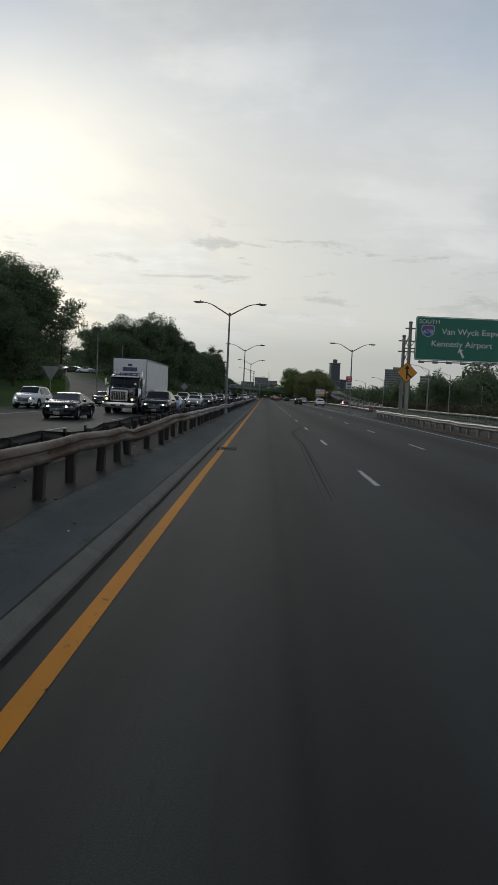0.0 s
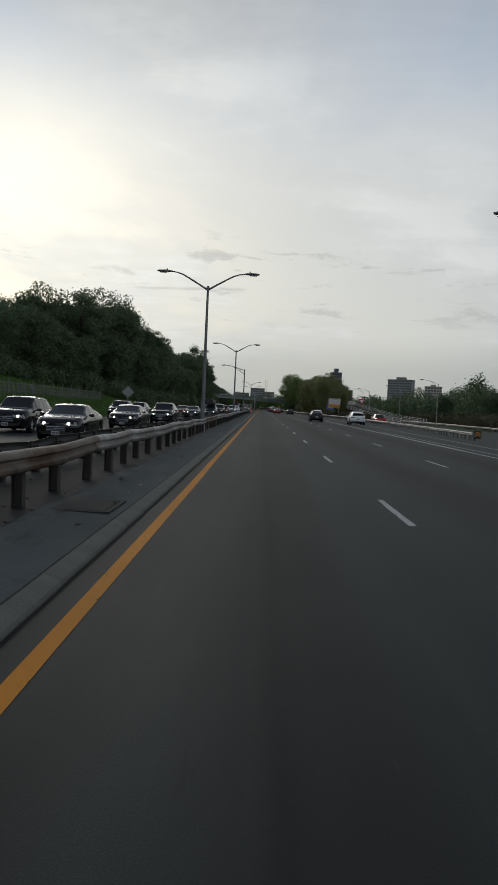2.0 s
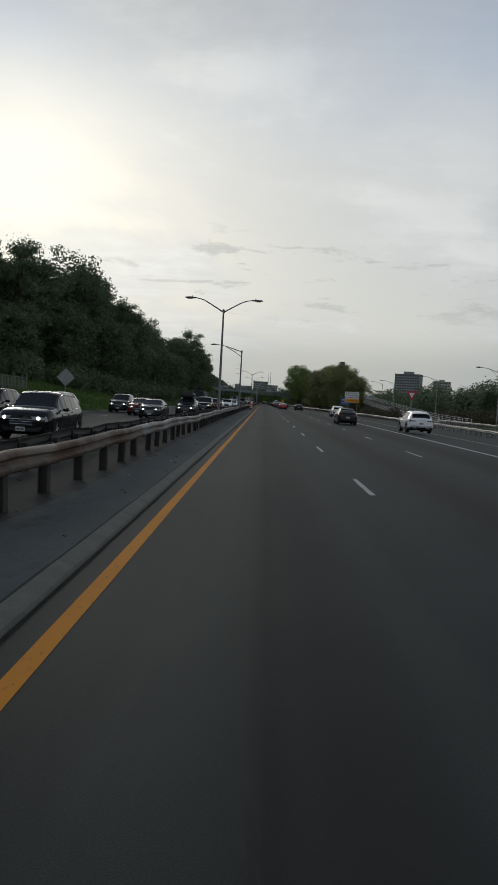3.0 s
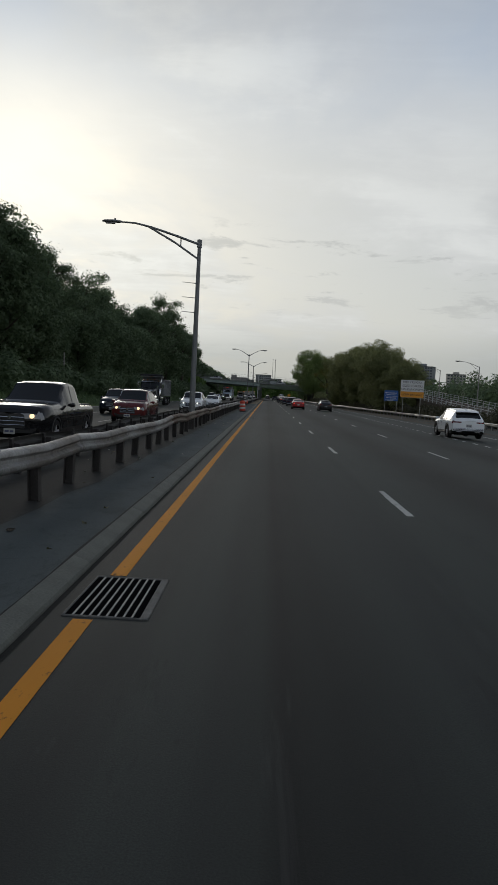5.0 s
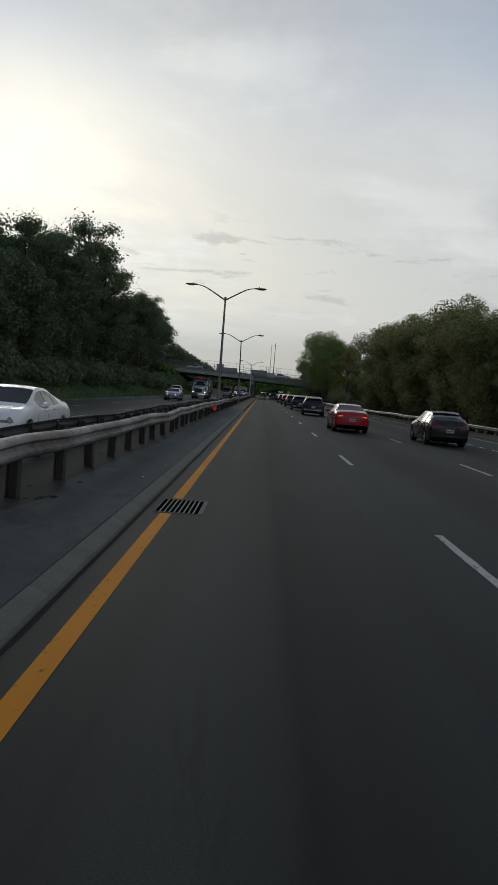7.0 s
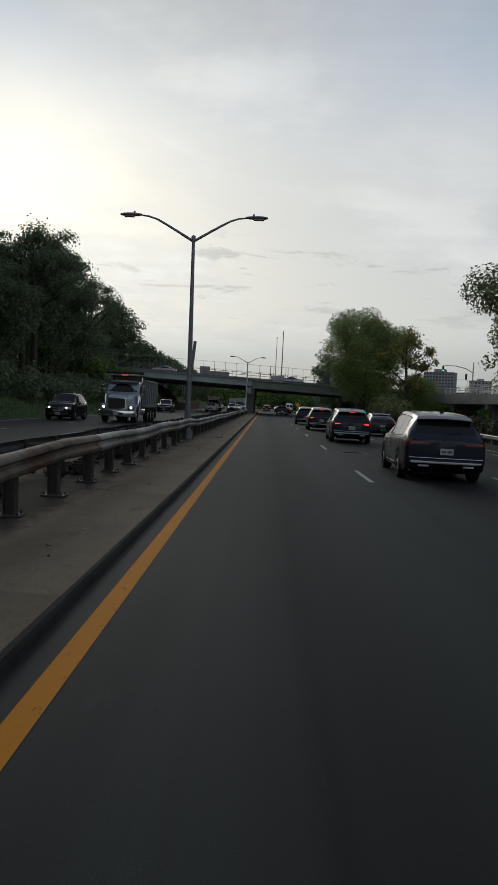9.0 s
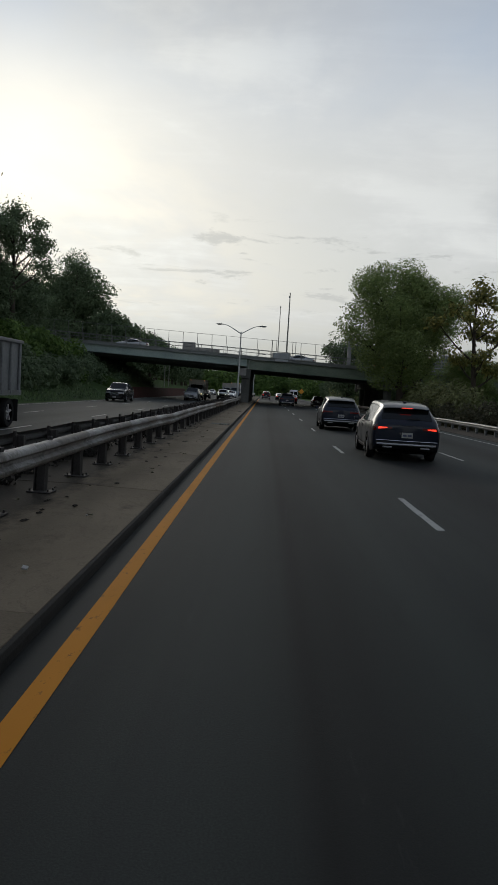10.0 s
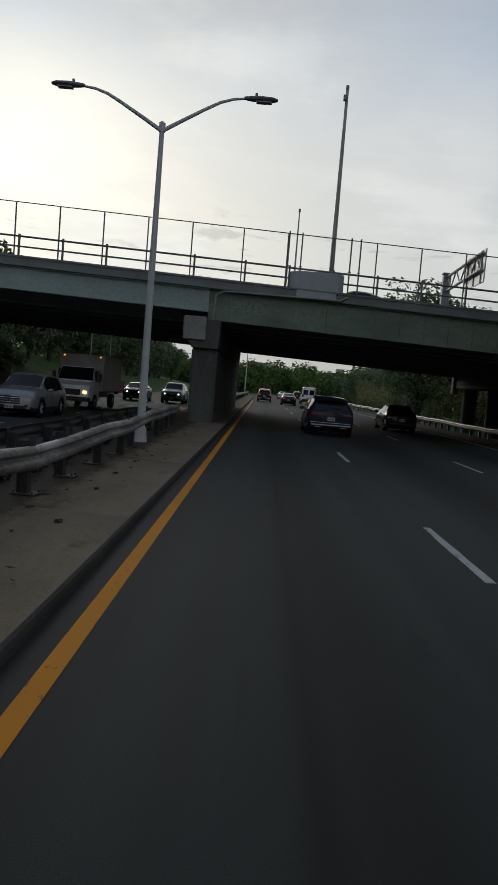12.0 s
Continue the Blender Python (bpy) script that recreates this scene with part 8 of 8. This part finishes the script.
            part("side_rail", MB().box(min(s * w, s * (w + 0.06)), max(s * w, s * (w + 0.06)), ya, yb_, z0 - 0.05, z0 + 0.12), M["galv_dark"], bo)
        part("load", MB().sweep([[(-w + 0.08, yy, z1 - 0.35), (-0.5, yy, z1 - 0.15 + q), (0.5, yy, z1 - 0.12 + q), (w - 0.08, yy, z1 - 0.35)] for yy, q in ((ya + 0.1, -0.2), (ya + 1.5, 0.02), (ya + 3.5, 0.05), (yb_ - 0.1, -0.1))], closed=False, caps=False), M["black"], bo, "dark tarp over the load")
        axles = (-n + 0.75, -n + 2.0, -n + 3.25, n - 1.05)
    else:
        tr = part("trailer", MB().box(-1.28, 1.28, -n, n - 3.75, 1.15, 4.05, bevel=0.05), PAINT["box"], t)
        for s in (-1, 1):
            part("corner_rail", MB().box(s * 1.27 - 0.025, s * 1.27 + 0.025, n - 3.78, n - 3.72, 1.15, 4.06), M["galv"], tr)
            part("side_stripe", MB().box(min(s * 1.279, s * 1.286), max(s * 1.279, s * 1.286), -n + 0.1, n - 3.85, 1.42, 1.66), M["trailer_stripe"], tr, "dull blue-green stripe")
            part("bottom_rail", MB().box(min(s * 1.275, s * 1.30), max(s * 1.275, s * 1.30), -n, n - 3.75, 1.13, 1.27), M["galv"], tr)
            part("top_rail", MB().box(min(s * 1.265, s * 1.295), max(s * 1.265, s * 1.295), -n, n - 3.75, 3.94, 4.07), M["galv"], tr)
            part("landing_leg", MB().box(s * 0.8 - 0.06, s * 0.8 + 0.06, n - 6.2, n - 6.05, 0.25, 1.15), M["galv_dark"], tr)
            for k in range(12):
                yy = -n + 0.5 + k * (length - 4.9) / 11
                part("panel_seam", MB().box(min(s * 1.279, s * 1.284), max(s * 1.279, s * 1.284), yy, yy + 0.035, 1.68, 3.93), PAINT["box"], tr)
        part("text_bar", MB().box(-0.55, 0.55, n - 3.75, n - 3.735, 3.12, 3.42).box(-0.75, 0.75, n - 3.75, n - 3.735, 2.92, 2.99).box(-0.16, 0.16, n - 3.75, n - 3.735, 3.5, 3.68), M["plate_bar"], tr, "blue lettering bars")
        axles = (-n + 1.0, -n + 2.2, n - 4.9, n - 3.65, n - 1.05)
    put_wheels(t, [(s * 0.98, yy) for s in (-1, 1) for yy in axles], 0.5, 0.32)
    return t


# ---- traffic: oncoming lanes (cars face the camera, turn 180) ----
A, B, C = -7.4, -10.7, -14.0
car("suv", 4.85, 1.98, 1.76, "black", "black SUV with lit headlights in the oncoming lanes", x=-8.0, y=47.3, turn=180, rack=True)
car("sedan", 4.9, 1.86, 1.44, "black", "black sedan with lit headlights in the oncoming lanes", x=-11.4, y=36.4, turn=180)
car("suv", 4.65, 1.85, 1.68, "white", "white compact SUV in the far oncoming lane", x=-18.2, y=51.0, turn=180)
car("sedan", 4.5, 1.8, 1.45, "charcoal", "dark grey sedan in the oncoming lanes", x=-17.0, y=70.0, turn=180)
big_truck("dark truck with a chrome grille and a white box trailer", -10.85, 55.0, 0, 180, "charcoal", "box", False, 15.6, warm=True)
car("suv", 4.7, 1.9, 1.7, "black", "black crossover with bright headlights in the oncoming lanes", x=-11.9, y=96.0, turn=180)
car("sedan", 4.6, 1.8, 1.46, "silver", "silver sedan with lit headlights in the lane next to the median", x=-8.6, y=79.5, turn=180)
car("sedan", 4.6, 1.8, 1.44, "blue", "silver blue sedan in the lane next to the median", x=-8.2, y=55.6, turn=180)
car("sedan", 4.5, 1.8, 1.46, "black", "black sedan with lit headlights in the oncoming lanes", x=-8.2, y=91.0, turn=180)
car("suv", 4.8, 1.95, 1.72, "black", "black crossover with lit headlights in the oncoming lanes", x=-13.7, y=129.5, turn=180)
car("sedan", 4.9, 1.86, 1.46, "black", "black sedan with lit headlights in the oncoming lanes", x=-8.7, y=106.6, turn=180)
car("suv", 4.7, 1.9, 1.68, "black", "glossy black crossover with bright headlights", x=-8.4, y=120.6, turn=180)
car("sedan", 4.6, 1.8, 1.45, "charcoal", "dark sedan with lit headlights in the oncoming lanes", x=-8.8, y=149.5, turn=180)
car("suv", 4.6, 1.85, 1.65, "silver", "silver crossover in the oncoming lanes", x=-14.3, y=143.0, turn=180)
car("sedan", 4.8, 1.85, 1.46, "maroon", "dark red sedan with lit headlights in the oncoming lanes", x=-10.8, y=155.8, turn=180)
car("suv", 4.7, 1.88, 1.7, "charcoal", "dark grey SUV in the oncoming lanes", x=-13.6, y=161.5, turn=180)
roofbox = car("suv", 4.6, 1.85, 1.65, "charcoal", "dark car with a bundle on its roof in the oncoming lanes", x=-7.5, y=161.3, turn=180)
part("roof_bundle", MB().box(-0.6, 0.6, -1.3, 0.6, 1.64, 2.15, bevel=0.18), M["black"], roofbox, "dark tied bundle")
pickup("black", "black pickup truck with lit headlights in the oncoming lanes", -7.5, 181.0, 0, 180)
car("suv", 4.6, 1.85, 1.75, "maroon", "dark red SUV with warm lit headlights in the oncoming lanes", x=-7.45, y=196.6, turn=180, warm=True, rack=True)
car("suv", 4.8, 1.9, 1.72, "navy", "dark blue SUV in the oncoming lanes", x=B, y=208.0, turn=180)
car("suv", 4.9, 1.98, 1.78, "white", "white SUV with lit headlights in the oncoming lanes", x=-6.9, y=221.0, turn=180)
big_truck("dull grey dump truck in the far oncoming lane", -13.6, 241.5, 0, 180, "charcoal", "dump", length=9.5)
car("sedan", 4.7, 1.83, 1.46, "white", "white sedan in the oncoming lanes", x=-6.8, y=242.0, turn=180, front_on=False)
car("hatch", 4.2, 1.78, 1.5, "charcoal", "dark hatchback with lit headlights in the oncoming lanes", x=-9.8, y=246.0, turn=180)
car("sedan", 4.8, 1.84, 1.46, "blue", "pale blue sedan with warm headlights in the oncoming lanes", x=-11.2, y=310.0, turn=180, warm=True)
car("suv", 4.5, 1.9, 1.8, "black", "boxy black jeep in the oncoming lanes", x=-14.1, y=336.0, turn=180, front_on=True)
big_truck("pale blue dump truck with lit roof lamps in the oncoming lanes", -10.4, 339.0, 0, 180, "truck_blue", "dump", grille="black")
car("suv", 4.9, 1.95, 1.75, "black", "black SUV in the far oncoming lane", x=-14.3, y=386.0, turn=180, front_on=False)
car("suv", 4.6, 1.86, 1.66, "silver", "silver blue SUV in the oncoming lanes", x=-9.9, y=410.5, turn=180, front_on=False)
box_truck("white box truck with warm lit headlights under the overpass", -10.2, 421.0, 0, 180, height=2.8)
car("sedan", 4.6, 1.8, 1.46, "charcoal", "dark sedan beyond the overpass in the oncoming lanes", x=-10.8, y=440.5, turn=180)
car("suv", 4.6, 1.85, 1.68, "silver", "silver crossover beyond the overpass in the oncoming lanes", x=-7.8, y=441.0, turn=180)
box_truck("white delivery truck far along the oncoming lanes", -10.5, 505.0, 0, 180)
box_truck("blue city bus far along the oncoming lanes with lit sign", -7.6, 488.0, 0, 180, cab="blue")
car("sedan", 4.6, 1.8, 1.46, "white", "white car far along the oncoming lanes", x=-7.4, y=466.0, turn=180)
for k, (xx, yy, col) in enumerate(((-11, 525, "white"), (-7.5, 545, "charcoal"), (-14, 500, "silver"))):
    car("sedan", 4.6, 1.8, 1.46, col, "small distant car in the oncoming lanes", x=xx, y=yy, turn=180)

# ---- traffic: the camera's own direction ----
car("suv", 4.4, 1.84, 1.6, "white", "white compact SUV seen from behind", x=10.2, y=199.0, turn=0)
car("hatch", 4.45, 1.76, 1.49, "charcoal", "dark grey hatchback seen from behind", x=7.4, y=257.0, turn=0)
car("hatch", 4.45, 1.76, 1.49, "charcoal", "dark grey hatchback with bright roof seen from behind", x=7.1, y=161.0, turn=0)
car("hatch", 4.45, 1.76, 1.49, "charcoal", "dark grey hatchback seen from behind", x=6.9, y=336.0, turn=0)
car("suv", 4.4, 1.84, 1.62, "white", "white compact SUV seen from behind", x=11.1, y=149.4, turn=0)
car("sedan", 4.7, 1.82, 1.46, "red", "red sedan with lit tail lights on the open road", x=4.0, y=263.0, turn=0, tail_on=True)
car("suv", 5.0, 1.99, 1.70, "navy", "slate blue SUV with chrome trim on the open road", x=3.75, y=307.2, turn=-2.5)
car("suv", 5.0, 1.99, 1.70, "navy", "slate blue SUV with chrome trim and lit brake lights", x=3.6, y=324.8, turn=-1.5, tail_on=True)
car("suv", 5.0, 1.99, 1.70, "navy", "slate blue SUV under the overpass seen from behind", x=2.3, y=414.6, turn=0)
car("sedan", 4.7, 1.82, 1.46, "red", "red sedan with lit tail lights", x=3.9, y=440.0, turn=0, tail_on=True)
car("hatch", 4.45, 1.76, 1.49, "black", "black hatchback under the overpass seen from behind", x=7.1, y=423.6, turn=0)
car("suv", 5.0, 1.99, 1.70, "navy", "slate blue SUV with chrome trim on the open road", x=4.03, y=289.6, turn=-3.0)
car("suv", 5.0, 1.99, 1.70, "navy", "slate blue SUV with chrome trim and lit brake lights", x=3.45, y=341.4, turn=-1.5, tail_on=True)
car("suv", 5.0, 1.99, 1.70, "navy", "slate blue SUV with chrome trim before the overpass", x=3.25, y=356.9, turn=-1.5)
car("van", 5.6, 2.05, 2.5, "white", "white passenger van seen from behind", "van", x=6.0, y=487.0, turn=0)
car("suv", 4.8, 1.92, 1.78, "charcoal", "dark SUV far ahead seen from behind", x=-0.3, y=480.0, turn=0, tail_on=True)
car("sedan", 4.7, 1.82, 1.46, "charcoal", "dark sedan far ahead seen from behind", x=2.6, y=470.0, turn=0, tail_on=True)
car("sedan", 4.6, 1.8, 1.46, "white", "white car far ahead seen from behind", x=3.2, y=516.0, turn=0)
car("suv", 4.6, 1.85, 1.7, "black", "black SUV far ahead seen from behind", x=7.0, y=540.0, turn=0)
pickup("red", "red pickup truck on the side road", 22.6, 203.0, -0.6, 4, False, True)
for k, (xx, yy, col) in enumerate(((-41.0, 158, "white"), (-44.5, 160, "charcoal"), (-38.0, 156, "silver"), (-48, 162, "white"))):
    car("sedan", 4.6, 1.8, 1.46, col, "car parked at the top of the slip road", x=xx, y=yy, z=ground_z(xx, yy) + 0.1, turn=70, front_on=False, group="parked cars")
# on the overpass
for xx, yy, col, kd in ((-19.5, 418.5, "silver", "sedan"), (3.6, 419.0, "silver", "sedan")):
    car(kd, 4.7, 1.82, 1.5, col, "car crossing the overpass behind its railing", x=xx, y=yy, z=deck_z(xx) - 0.41, turn=90, front_on=False)
bus = thing("school_bus", "orange school bus crossing the overpass", "bus", pose(19.0, 424.5, deck_z(19) - 0.41, 0, 0, 90), "traffic")
part("body", MB().box(-1.2, 1.2, -4.0, 4.0, 0.6, 2.95, bevel=0.18), PAINT["bus"], bus)
part("window_band", MB().box(-1.215, -1.19, -3.6, 3.4, 1.75, 2.45).box(1.19, 1.215, -3.6, 3.4, 1.75, 2.45), M["glass"], bus)
part("rear_window", MB().box(-0.9, 0.9, -4.02, -3.98, 1.7, 2.5).box(-0.9, 0.9, 3.98, 4.02, 1.6, 2.5), M["glass"], bus)
part("rub_rail", MB().box(-1.225, -1.19, -3.9, 3.9, 1.3, 1.4).box(1.19, 1.225, -3.9, 3.9, 1.3, 1.4), M["black"], bus)
part("tail_light", MB().box(-1.0, -0.75, 3.99, 4.03, 2.55, 2.75).box(0.75, 1.0, 3.99, 4.03, 2.55, 2.75), M["tail"], bus)
put_wheels(bus, [(s * 1.0, yy) for s in (-1, 1) for yy in (-2.6, 2.6)], 0.48, 0.28)
